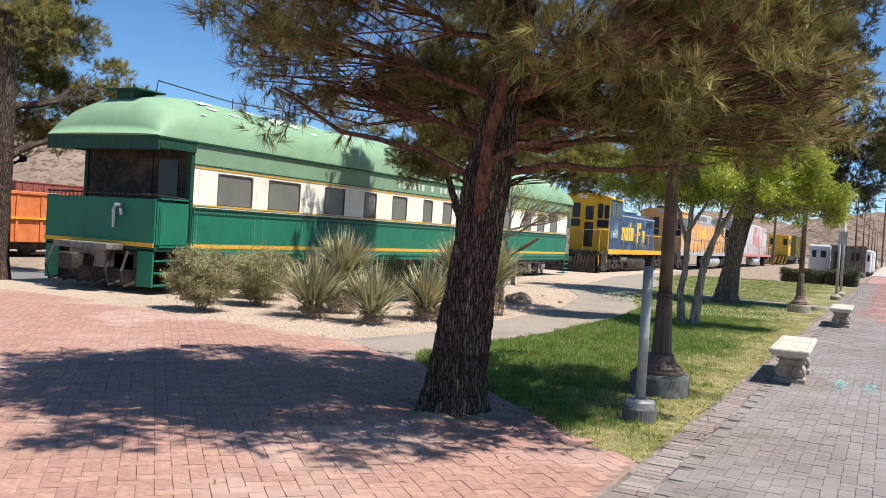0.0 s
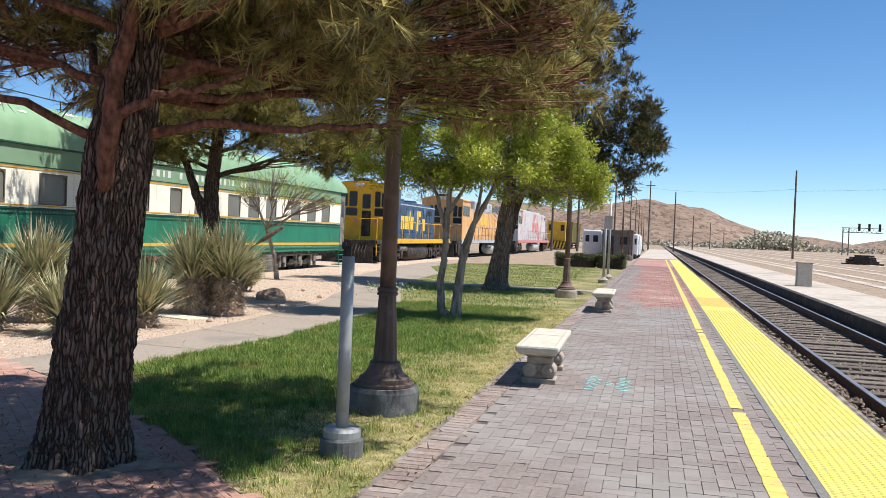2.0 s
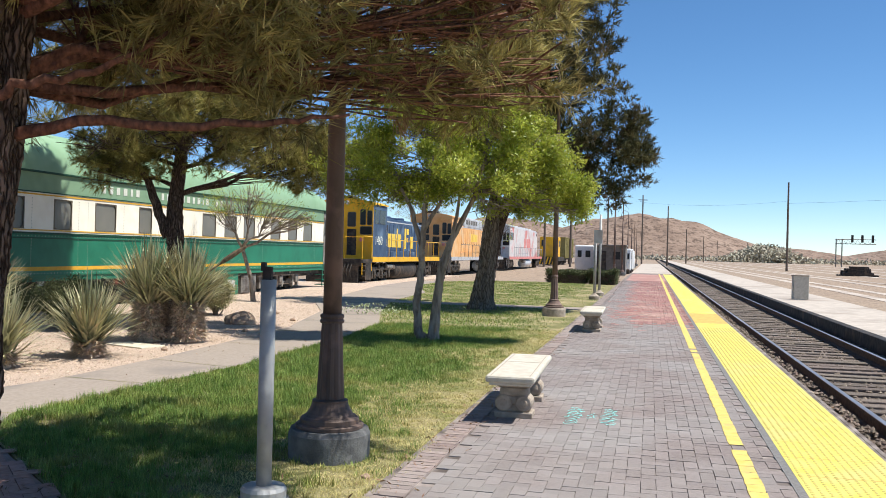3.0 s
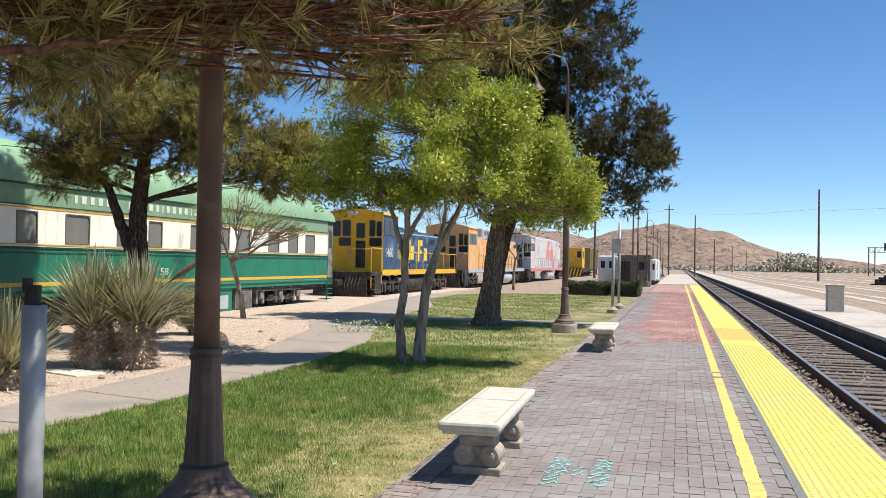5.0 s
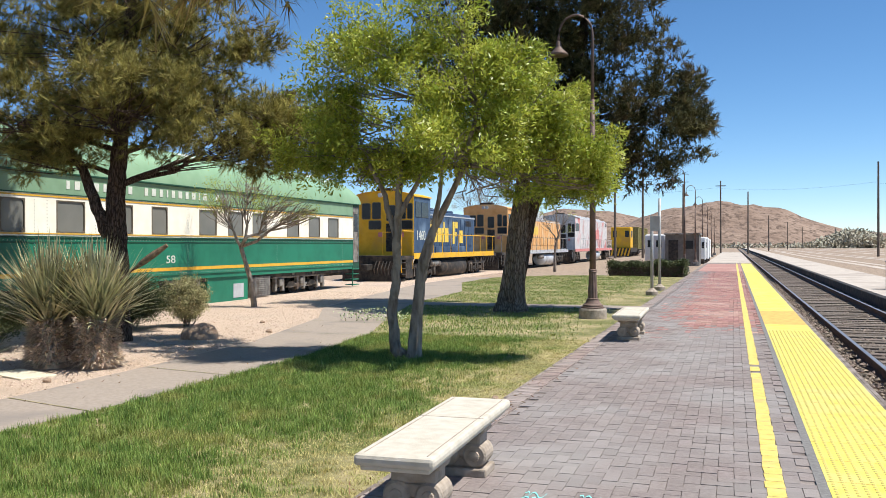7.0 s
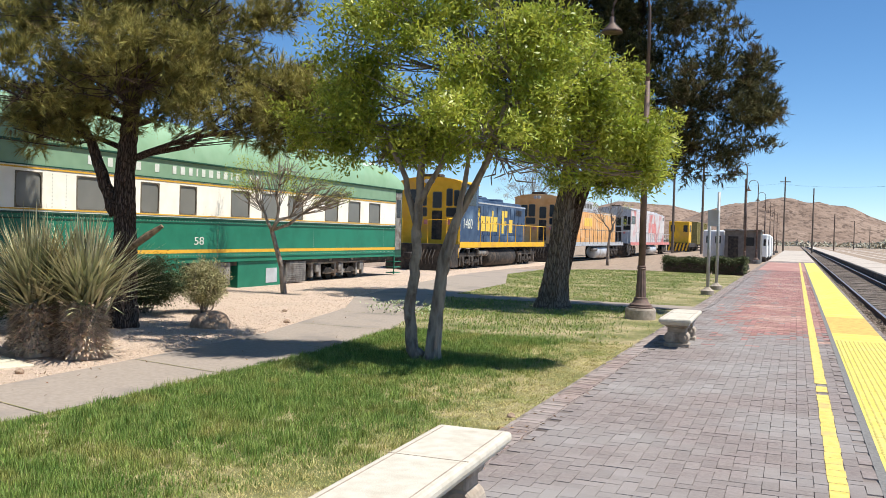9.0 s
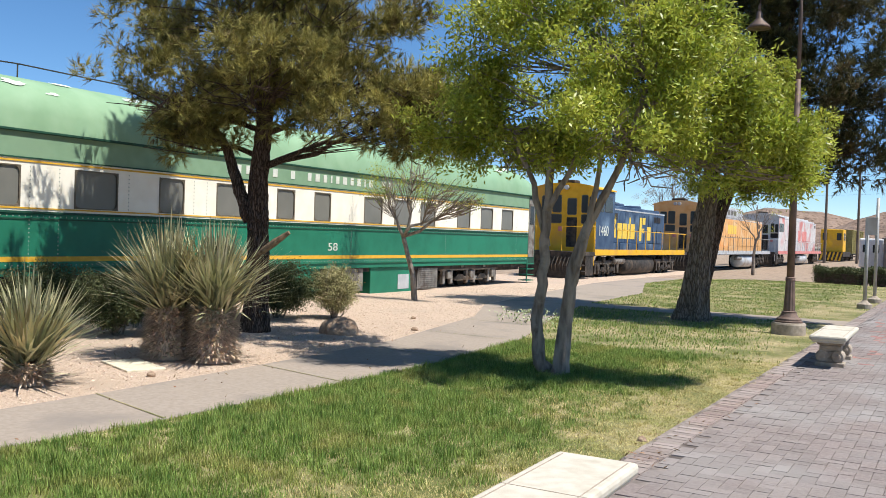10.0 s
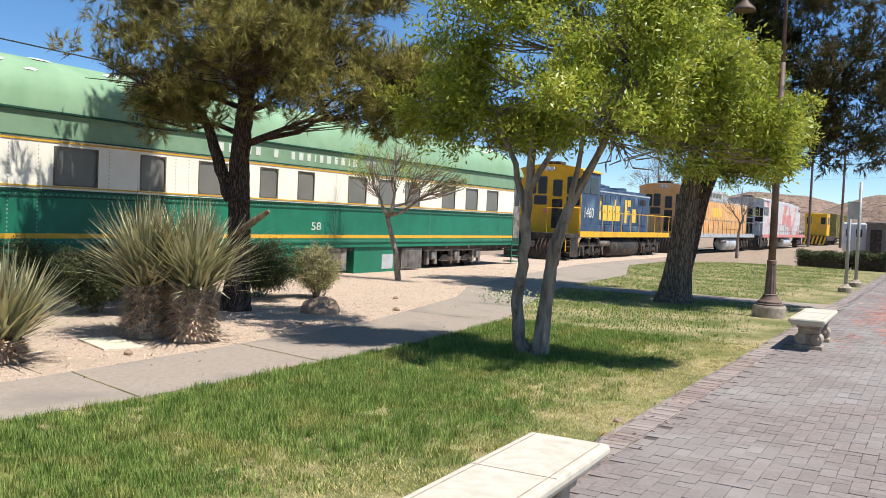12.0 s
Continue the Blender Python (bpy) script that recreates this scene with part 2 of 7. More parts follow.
M["white_paint"] = material("white_paint", (0.72, 0.72, 0.70), (0.80, 0.80, 0.78), 4, 0.6, bump=0.1, bump_scale=20)
M["shed"] = material("shed_grey", (0.12, 0.112, 0.10), (0.18, 0.168, 0.15), 3, 0.8, bump=0.2, bump_scale=20)
M["asphalt"] = material("asphalt", (0.15, 0.145, 0.14), (0.22, 0.21, 0.20), 30, 0.92, bump=0.5, bump_scale=120)
M["dark_glass"] = material("dark_window", (0.02, 0.022, 0.025), (0.03, 0.032, 0.034), 3, 0.2, bump=0, spec=0.3)
M["white_letter"] = material("white_lettering", (0.58, 0.60, 0.52), (0.70, 0.71, 0.64), 10, 0.6, bump=0)
M["leaf_litter"] = material("leaf_litter", (0.16, 0.09, 0.05), (0.34, 0.21, 0.12), 10, 0.9, bump=0, vary=0.35, island=True)


def plated_bark(name, furrow, plate, pale, scale=20.0, squash=0.26):
    """Bark of long uneven plates with dark furrows between them."""
    m = material(name, furrow, plate, 22, 0.95, bump=0, detail=8, stretch=(1, 1, 0.35), spec=0.1)
    n, l = m.node_tree.nodes, m.node_tree.links
    b = n["Principled BSDF"]
    geo = n.new("ShaderNodeNewGeometry")
    mp = n.new("ShaderNodeMapping")
    mp.inputs["Scale"].default_value = (1, 1, squash)
    wob = n.new("ShaderNodeTexNoise")
    wob.inputs["Scale"].default_value = 7.0
    add = n.new("ShaderNodeMixRGB")
    add.blend_type, add.inputs[0].default_value = "ADD", 0.05
    l.new(geo.outputs["Position"], wob.inputs["Vector"])
    l.new(geo.outputs["Position"], add.inputs[1])
    l.new(wob.outputs["Color"], add.inputs[2])
    l.new(add.outputs[0], mp.inputs["Vector"])
    vo = n.new("ShaderNodeTexVoronoi")
    vo.feature = "DISTANCE_TO_EDGE"
    vo.inputs["Scale"].default_value = scale
    l.new(mp.outputs[0], vo.inputs["Vector"])
    mr = n.new("ShaderNodeMapRange")
    mr.inputs[1].default_value, mr.inputs[2].default_value = 0.0, 0.22
    l.new(vo.outputs["Distance"], mr.inputs[0])
    mx = n.new("ShaderNodeMix")
    mx.data_type = "RGBA"
    old = b.inputs["Base Color"].links[0].from_socket
    l.new(mr.outputs[0], mx.inputs[0])
    mx.inputs[6].default_value = rgb(furrow)
    hi = n.new("ShaderNodeMix")
    hi.data_type = "RGBA"
    hi.inputs[0].default_value = 0.45
    l.new(old, hi.inputs[6])
    hi.inputs[7].default_value = rgb(pale)
    l.new(hi.outputs[2], mx.inputs[7])
    l.new(mx.outputs[2], b.inputs["Base Color"])
    fine = n.new("ShaderNodeTexNoise")
    fine.inputs["Scale"].default_value = 70.0
    l.new(geo.outputs["Position"], fine.inputs["Vector"])
    ad = n.new("ShaderNodeMath")
    ad.operation = "MULTIPLY_ADD"
    ad.inputs[1].default_value = 0.35
    l.new(fine.outputs["Fac"], ad.inputs[0])
    l.new(mr.outputs[0], ad.inputs[2])
    bp = n.new("ShaderNodeBump")
    bp.inputs["Strength"].default_value, bp.inputs["Distance"].default_value = 1.0, 0.02
    l.new(ad.outputs[0], bp.inputs["Height"])
    l.new(bp.outputs[0], b.inputs["Normal"])
    return m


M["bark"] = plated_bark("pine_bark", (0.045, 0.030, 0.022), (0.13, 0.088, 0.067), (0.28, 0.205, 0.162), 38, 0.14)
M["pale_bark"] = plated_bark("pale_furrowed_bark", (0.10, 0.076, 0.058), (0.22, 0.17, 0.13), (0.38, 0.32, 0.26), 22, 0.16)


# ---- mesh tools ----
def link_mesh(name, bm, mat, parent=None, label="", smooth=False):
    me = bpy.data.meshes.new(name)
    bm.to_mesh(me)
    bm.free()
    mats = mat if isinstance(mat, (list, tuple)) else [mat]
    for one in mats:
        me.materials.append(one)
    if smooth:
        me.polygons.foreach_set("use_smooth", [True] * len(me.polygons))
    ob = new(name, me)
    if parent is not None:
        ob.parent = parent
    if label:
        ob["label"] = label
    return ob


part = link_mesh


def np_mesh(name, verts, faces, mat, parent=None, label="", smooth=False):
    """Mesh from arrays: verts (n, 3), faces (m, 3) or (m, 4)."""
    verts, faces = np.asarray(verts, dtype=np.float32), np.asarray(faces, dtype=np.int32)
    me = bpy.data.meshes.new(name)
    k = faces.shape[1]
    me.vertices.add(len(verts))
    me.vertices.foreach_set("co", verts.ravel())
    me.loops.add(faces.size)
    me.loops.foreach_set("vertex_index", faces.ravel())
    me.polygons.add(len(faces))
    me.polygons.foreach_set("loop_start", np.arange(0, faces.size, k, dtype=np.int32))
    me.update(calc_edges=True)
    me.materials.append(mat)
    if not smooth:
        me.shade_flat()
    ob = new(name, me)
    if parent is not None:
        ob.parent = parent
    if label:
        ob["label"] = label
    return ob


def thing(name, label, category, group="", at=(0, 0, 0), kind=""):
    ob = new(name)
    ob.empty_display_size = 0.2
    ob.location = at
    return tagged(ob, label, category, group, kind)


def box(bm, x0, x1, y0, y1, z0, z1, bevel=0.0, mi=0):
    r = bmesh.ops.create_cube(bm, size=1.0, matrix=Matrix.Translation(((x0 + x1) / 2, (y0 + y1) / 2, (z0 + z1) / 2)) @ Matrix.Diagonal((x1 - x0, y1 - y0, z1 - z0, 1)))
    if mi:
        for f in {f for v in r["verts"] for f in v.link_faces}:
            f.material_index = mi
    if bevel:
        edges = list({e for v in r["verts"] for e in v.link_edges})
        bmesh.ops.bevel(bm, geom=edges, offset=bevel, segments=2, profile=0.5, affect="EDGES")
    return bm


def boxes(*rows, bevel=0.0):
    bm = bmesh.new()
    for r in rows:
        box(bm, *r, bevel=bevel)
    return bm


def tube(bm, pts, radii, seg=8, cap=True, flute=None):
    """A tapered tube along points."""
    pts = [Vector(p) for p in pts]
    rings = []
    for i, p in enumerate(pts):
        d = (pts[min(i + 1, len(pts) - 1)] - pts[max(i - 1, 0)]).normalized()
        a = d.orthogonal().normalized() if abs(d.z) < 0.99 else Vector((1, 0, 0))
        a = (a - d * a.dot(d)).normalized()
        b = d.cross(a)
        ring = []
        for k in range(seg):
            t = 2 * math.pi * k / seg
            rr = radii[i] * (1.0 if flute is None else flute(t, p))
            ring.append(bm.verts.new(p + (a * math.cos(t) + b * math.sin(t)) * rr))
        rings.append(ring)
    for r0, r1 in zip(rings, rings[1:]):
        for k in range(seg):
            bm.faces.new((r0[k], r0[(k + 1) % seg], r1[(k + 1) % seg], r1[k]))
    if cap:
        bm.faces.new(list(reversed(rings[0])))
        bm.faces.new(rings[-1])
    return bm


def lathe(bm, profile, at=(0, 0, 0), seg=20):
    """Turn (radius, z) pairs round the upright axis at a place."""
    rings = []
    for r, z in profile:
        rings.append([bm.verts.new((at[0] + r * math.cos(2 * math.pi * k / seg), at[1] + r * math.sin(2 * math.pi * k / seg), at[2] + z)) for k in range(seg)])
    for r0, r1 in zip(rings, rings[1:]):
        for k in range(seg):
            bm.faces.new((r0[k], r0[(k + 1) % seg], r1[(k + 1) % seg], r1[k]))
    bm.faces.new(list(reversed(rings[0])))
    bm.faces.new(rings[-1])
    return bm


def sheet(bm, ring, z0, z1):
    """A flat slab from a ring of (x, y), counter-clockwise."""
    top = [bm.verts.new((x, y, z1)) for x, y in ring]
    low = [bm.verts.new((x, y, z0)) for x, y in ring]
    bm.faces.new(top)
    for i in range(len(ring)):
        j = (i + 1) % len(ring)
        bm.faces.new((low[i], low[j], top[j], top[i]))
    bmesh.ops.triangulate(bm, faces=[f for f in bm.faces if len(f.verts) > 4])
    return bm


def inside(ring, xs, ys):
    """Which of the points lie inside the ring."""
    ok = np.zeros(len(xs), dtype=bool)
    n = len(ring)
    for i in range(n):
        (x0, y0), (x1, y1) = ring[i], ring[(i + 1) % n]
        if y0 == y1:
            continue
        hit = ((y0 > ys) != (y1 > ys)) & (xs < (x1 - x0) * (ys - y0) / (y1 - y0) + x0)
        ok ^= hit
    return ok


rng = np.random.default_rng(7)

# ---- ground and paving ----
EDGE_R = -0.72          # lawn edge along the platform
LAWN = [(EDGE_R, 6.75), (EDGE_R, 28.7), (-6.55, 28.7), (-5.75, 25.3), (-5.2, 23.4), (-4.62, 21.5), (-4.28, 18.5), (-4.28, 14.0), (-4.5, 12.0), (-4.62, 10.4), (-4.2, 9.66), (-2.15, 7.99), (-1.65, 7.44), (-1.16, 7.0)]
FAR_LAWN = [(EDGE_R, 29.9), (EDGE_R, 50.5), (-5.0, 52.0), (-7.6, 51.2), (-9.4, 48.0), (-9.2, 42.0), (-7.2, 35.5), (-6.75, 29.9)]
PATHWAY = [(-4.2, 9.66), (-4.62, 10.4), (-4.5, 12.0), (-4.28, 14.0), (-4.28, 18.5), (-4.62, 21.5), (-5.2, 23.4), (-5.75, 25.3), (-6.55, 28.7), (-6.75, 29.9), (-7.2, 35.5), (-9.2, 42.0), (-9.4, 48.0), (-10.9, 48.0), (-10.4, 39.5), (-9.1, 31.5), (-8.2, 27.0), (-7.0, 24.3), (-5.95, 19.8), (-5.75, 17.2), (-5.6, 14.5), (-5.6, 12.3), (-5.94, 10.66)]
GRAVEL = [(-5.94, 10.66), (-5.6, 12.3), (-5.6, 14.5), (-5.75, 17.2), (-5.95, 19.8), (-7.0, 24.3), (-8.2, 27.0), (-9.1, 31.5), (-10.4, 39.5), (-10.9, 48.0), (-11.2, 60.0), (-16.0, 60.0), (-16.0, 11.6), (-11.9, 11.5), (-9.5, 11.1), (-7.6, 10.93)]
PLAZA = [(-0.78, -6.0), (-0.78, 6.72), (-1.2, 7.0), (-1.68, 7.44), (-2.18, 7.99), (-4.2, 9.62), (-5.94, 10.62), (-7.6, 10.88), (-9.5, 11.05), (-11.9, 11.45), (-15.0, 11.3), (-15.0, -6.0)]


def ground():
    bm = bmesh.new()
    xs = [-3000, -400, -120, -40, -17, 2.80, 2.86, 5.46, 5.50, 40, 150, 500, 3000]
    zs = [-0.2, -0.2, -0.2, -0.18, -0.16, -0.16, -0.36, -0.36, -0.05, -0.06, -0.1, -0.2, -0.2]
    ys = [-800, -200, -20, 20, 60, 100, 200, 400, 900, 4000]
    grid = [[bm.verts.new((x, y, z)) for x, z in zip(xs, zs)] for y in ys]
    for r0, r1 in zip(grid, grid[1:]):
        for i in range(len(xs) - 1):
            bm.faces.new((r0[i], r0[i + 1], r1[i + 1], r1[i]))
    tagged(part("ground", bm, M["dirt"]), "pale dry desert dirt of the rail yard", "ground", kind="structure")


ground()
platform = tagged(part("platform", boxes((-0.78, 2.80, -6, 86, -0.34, -0.008), (2.80, 2.84, -6, 86, -0.34, -0.004)), M["joint"]), "station platform bed with sandy joints under its pavers", "platform", kind="structure")
plaza = tagged(part("plaza", sheet(bmesh.new(), PLAZA, -0.3, -0.008), M["plaza_joint"]), "brick plaza bed with sandy joints", "pavement", kind="structure")
tagged(part("far_platform", boxes((-0.72, 2.84, 86, 190, -0.3, -0.01)), M["apron"]), "bare concrete end of the station platform", "platform", kind="structure")
tagged(part("lawn", sheet(bmesh.new(), LAWN, -0.3, -0.02), M["soil"]), "lawn soil with thin dry turf", "lawn", kind="structure")
tagged(part("far_lawn", sheet(bmesh.new(), FAR_LAWN, -0.3, -0.02), M["soil"]), "further lawn, pale and dry", "lawn", kind="structure")
tagged(part("cross_path", sheet(bmesh.new(), [(-6.55, 28.7), (EDGE_R, 28.7), (EDGE_R, 29.9), (-6.75, 29.9)], -0.3, -0.012), M["concrete"]), "narrow concrete path across the lawn", "path", kind="structure")
tagged(part("gravel_bed", sheet(bmesh.new(), GRAVEL, -0.3, -0.03), M["gravel"]), "tan crushed gravel bed beside the coach", "gravel", kind="structure")


def concrete_path():
    slab = tagged(part("concrete_path", sheet(bmesh.new(), PATHWAY, -0.3, -0.014), M["concrete"]), "pale concrete footpath with cut joints", "path", kind="structure")
    bm = bmesh.new()
    for y, x0, x1, dy in ((10.5, -5.85, -4.5, -0.45), (12.4, -5.6, -4.45, 0.1), (14.0, -5.6, -4.3, 0.35), (16.4, -5.68, -4.3, 0.3), (18.8, -5.85, -4.3, 0.2), (21.2, -6.2, -4.6, 0.1), (23.6, -6.8, -5.3, 0), (26.2, -7.7, -6.0, 0), (29, -8.5, -6.65, 0), (33, -9.2, -7.2, 0)):
        vs = [bm.verts.new(p) for p in ((x0, y + dy, -0.009), (x1, y, -0.009), (x1, y + 0.018, -0.009), (x0, y + dy + 0.018, -0.009))]
        bm.faces.new(vs)
    part("joint", bm, M["soil"], slab)


concrete_path()
tagged(part("apron", boxes((5.50, 8.2, -20, 400, -0.3, -0.012)), M["apron"]), "pale dusty concrete strip beside the track", "apron", kind="structure")
tagged(part("kerb", boxes((5.40, 5.62, -20, 400, -0.42, 0.03), bevel=0.015), M["black"]), "dark stained concrete kerb along the track", "kerb", kind="structure")
tagged(part("service_road", boxes((-60, -15.2, 13.5, 16.5, -0.3, -0.1)), M["asphalt"]), "grey asphalt service road behind the coach", "road", kind="structure")


def yard_lines():
    bm = bmesh.new()
    for x, w, y0, y1 in ((10.5, 0.35, 10, 300), (12.1, 0.3, 15, 300), (15.5, 0.4, 25, 350), (17.3, 0.3, 20, 350), (23, 0.5, 40, 400), (28, 0.6, 60, 400), (36, 0.8, 60, 400), (47, 1.2, 90, 420)):
        pts = [(x + 0.25 * math.sin(y * 0.05 + x), y) for y in np.linspace(y0, y1, 40)]
        for (xa, ya), (xb, yb) in zip(pts, pts[1:]):
            bm.faces.new([bm.verts.new(p) for p in ((xa - w, ya, -0.035), (xa + w, ya, -0.035), (xb + w, yb, -0.035), (xb - w, yb, -0.035))])
    tagged(part("wheel_rut", bm, M["ballast_dust"]), "darker wheel ruts across the dirt yard", "rut", kind="stuff")


M["ballast_dust"] = material("rut_dust", (0.30, 0.245, 0.205), (0.46, 0.39, 0.33), 3, 0.97, bump=0.6, bump_scale=12, stain=(0.52, 0.45, 0.38), stain_scale=0.2, stain_at=(0.4, 0.6))
yard_lines()

# ---- track beside the platform ----
NEAR_RAIL, FAR_RAIL, RAIL_TOP = 3.33, 4.86, -0.10


def rail_profile(bm, x, y0, y1, top):
    prof = [(-0.07, -0.17), (0.07, -0.17), (0.07, -0.155), (0.012, -0.13), (0.012, -0.045), (0.036, -0.03), (0.036, -0.004), (0.03, 0), (-0.03, 0), (-0.036, -0.004), (-0.036, -0.03), (-0.012, -0.045), (-0.012, -0.13), (-0.07, -0.155)]
    a = [bm.verts.new((x + px, y0, top + pz)) for px, pz in prof]
    b = [bm.verts.new((x + px, y1, top + pz)) for px, pz in prof]
    for i in range(len(prof)):
        j = (i + 1) % len(prof)
        f = bm.faces.new((a[i], b[i], b[j], a[j]))
        if i == 7:
            f.material_index = 1
    return bm


def railway(name, label, xn, xf, top, y0, y1, tie_top, step=0.5):
    t = tagged(new(name), label, "railway track", kind="structure")
    for x in (xn, xf):
        part("rail", rail_profile(bmesh.new(), x, y0, y1, top), [M["rail"], M["rail_top"]], t)
    bm = boxes((-1.3, 1.3, -0.115, 0.115, -0.16, 0.0), bevel=0.012)
    first = part("tie", bm, M["tie"], t, "cracked grey timber tie")
    mid = (xn + xf) / 2
    first.location = (mid, y0 + 0.2, tie_top)
    n = int((y1 - y0) / step)
    r = random.Random(3)
    for i in range(1, min(n, 280)):
        ob = new("tie", first.data)
        ob.parent = t
        ob.location = (mid + r.uniform(-0.05, 0.05), y0 + 0.2 + i * step + r.uniform(-0.04, 0.04), tie_top + r.uniform(-0.015, 0.008))
        ob.rotation_euler = (0, r.uniform(-0.006, 0.006), r.uniform(-0.015, 0.015))
    return t


railway("railway_track", "rusty rails on weathered ties beside the platform", NEAR_RAIL, FAR_RAIL, RAIL_TOP, -4.0, 140.0, -0.265)
far_rails = tagged(new("railway_track"), "rails running on into the distance", "railway track", kind="structure")
for rx_ in (NEAR_RAIL, FAR_RAIL):
    part("rail", rail_profile(bmesh.new(), rx_, 140.0, 900.0, RAIL_TOP), [M["rail"], M["rail_top"]], far_rails)
tagged(part("ballast", boxes((2.84, 5.40, -6, 400, -0.45, -0.30)), M["ballast"]), "dark dusty ballast between platform and kerb", "ballast", kind="structure")


def ballast_stones():
    n = 9000
    x = rng.uniform(2.86, 5.38, n)
    y = 2 + 48 * rng.random(n) ** 1.6
    edge = rng.random(n) < 0.35
    x[edge] = rng.uniform(2.86, 3.28, edge.sum())
    s = rng.uniform(0.015, 0.045, n)
    z = np.where(x < 3.25, -0.25 + 0.06 * rng.random(n), -0.29)
    scatter_stones("ballast_stone", x, y, z, s, M["ballast_rock"], "loose grey and brown ballast stones beside the rail", "stones")


M["ballast_rock"] = material("ballast_rock", (0.11, 0.085, 0.065), (0.33, 0.26, 0.205), 14, 0.95, bump=0.4, vary=0.4, island=True)


def scatter_stones(name, x, y, z, s, mat, label, cat, parent=None):
    """Many small uneven stones in one mesh."""
    base = np.array([(1, 0, 0), (-1, 0, 0), (0, 1, 0), (0, -1, 0), (0, 0, 0.8), (0, 0, -0.5)], dtype=float)
    tri = np.array([(0, 2, 4), (2, 1, 4), (1, 3, 4), (3, 0, 4), (2, 0, 5), (1, 2, 5), (3, 1, 5), (0, 3, 5)])
    n = len(x)
    a = rng.uniform(0, 6.28, n)
    sc = rng.uniform(0.6, 1.3, (n, 6, 1)) * s[:, None, None]
    v = base[None] * sc
    c, d = np.cos(a)[:, None], np.sin(a)[:, None]
    vx, vy = v[:, :, 0] * c - v[:, :, 1] * d, v[:, :, 0] * d + v[:, :, 1] * c
    verts = np.stack([vx + x[:, None], vy + y[:, None], v[:, :, 2] + z[:, None]], -1).reshape(-1, 3)
    faces = (tri[None] + (np.arange(n) * 6)[:, None, None]).reshape(-1, 3)
    ob = np_mesh(name, verts, faces, mat, parent)
    return tagged(ob, label, cat, kind="stuff")


ballast_stones()
gx, gy = rng.uniform(-12, -5.3, 19000), 10.7 + 24 * rng.random(19000) ** 1.4
gk = inside(GRAVEL, gx, gy)
scatter_stones("gravel", gx[gk], gy[gk], np.full(gk.sum(), -0.028), rng.uniform(0.006, 0.022, gk.sum()), M["pebble"], "loose tan and pink gravel pieces", "gravel")

# ---- tactile strip and painted line ----


def tactile_strip():
    strip = tagged(part("tactile_strip", boxes((1.995, 2.755, -6, 25.2, -0.012, 0.006), (1.995, 2.755, 28.9, 82, -0.012, 0.006)), M["yellow"]), "bright yellow tactile warning strip with raised domes", "tactile paving", kind="structure")
    part("worn_panel", boxes((1.995, 2.755, 25.2, 28.9, -0.012, 0.0055)), M["yellow_worn"], strip, "grimy brown worn tactile panels")
    part("border", boxes((1.93, 1.995, -6, 82, -0.012, 0.004)), M["asphalt"], strip, "dark grey edging strip")
    # domes, 60 mm apart, in one mesh
    nx, pitch = 12, 0.0605
    rows_y = np.arange(3.2, 24.0, pitch)
    gx_, gy_ = np.meshgrid(2.03 + np.arange(nx) * pitch, rows_y)
    gx_, gy_ = gx_.ravel(), gy_.ravel()
    k = 6
    a = np.arange(k) * 2 * math.pi / k
    low = np.stack([0.016 * np.cos(a), 0.016 * np.sin(a), np.zeros(k)], -1)
    top = np.stack([0.009 * np.cos(a), 0.009 * np.sin(a), np.full(k, 0.0065)], -1)
    v = np.concatenate([low, top])
    verts = (v[None] + np.stack([gx_, gy_, np.full(len(gx_), 0.006)], -1)[:, None]).reshape(-1, 3)
    quads = np.array([(i, (i + 1) % k, k + (i + 1) % k, k + i) for i in range(k)] + [(k, k + 1, k + 2, k + 3), (k, k + 3, k + 4, k + 5)])
    faces = (quads[None] + (np.arange(len(gx_)) * 2 * k)[:, None, None]).reshape(-1, 4)
    tagged(np_mesh("dome", verts, faces, M["yellow_dome"], strip), kind="stuff")
    # grooves between panels
    bm = bmesh.new()
    for y in np.arange(3.0, 60, 0.61):
        if not 25 < y < 29:
            box(bm, 1.997, 2.753, y - 0.005, y + 0.005, 0.0055, 0.0072)
    part("panel_joint", bm, M["yellow_worn"], strip)


tactile_strip()


def painted_line():
    bm = bmesh.new()
    r = random.Random(5)
    y = -6.0
    while y < 82:
        d = r.uniform(0.17, 0.21)
        if not (7.6 < y < 8.4 and r.random() < 0.4) and not (10.9 < y < 11.4 and r.random() < 0.5) and not (18.2 < y < 19 and r.random() < 0.6):
            vs = [bm.verts.new(p) for p in ((1.62 + r.uniform(-0.006, 0.006), y, 0.0055), (1.735 + r.uniform(-0.006, 0.006), y, 0.0055), (1.735 + r.uniform(-0.006, 0.006), y + d - 0.006, 0.0055), (1.62 + r.uniform(-0.006, 0.006), y + d - 0.006, 0.0055))]
            bm.faces.new(vs)
        y += d
    tagged(part("painted_line", bm, M["yellow_paint"]), "worn yellow safety line painted on the pavers", "painted line", kind="structure")


painted_line()

# ---- trees and plants ----
M["smooth_bark"] = material("smooth_pale_bark", (0.13, 0.10, 0.078), (0.34, 0.285, 0.23), 10, 0.9, bump=0.6, bump_scale=30, stretch=(1.4, 1.4, 0.35), height=0.02, stain=(0.33, 0.28, 0.23), stain_scale=5)


def unit(v):
    return v / np.maximum(np.linalg.norm(v, axis=-1, keepdims=True), 1e-9)


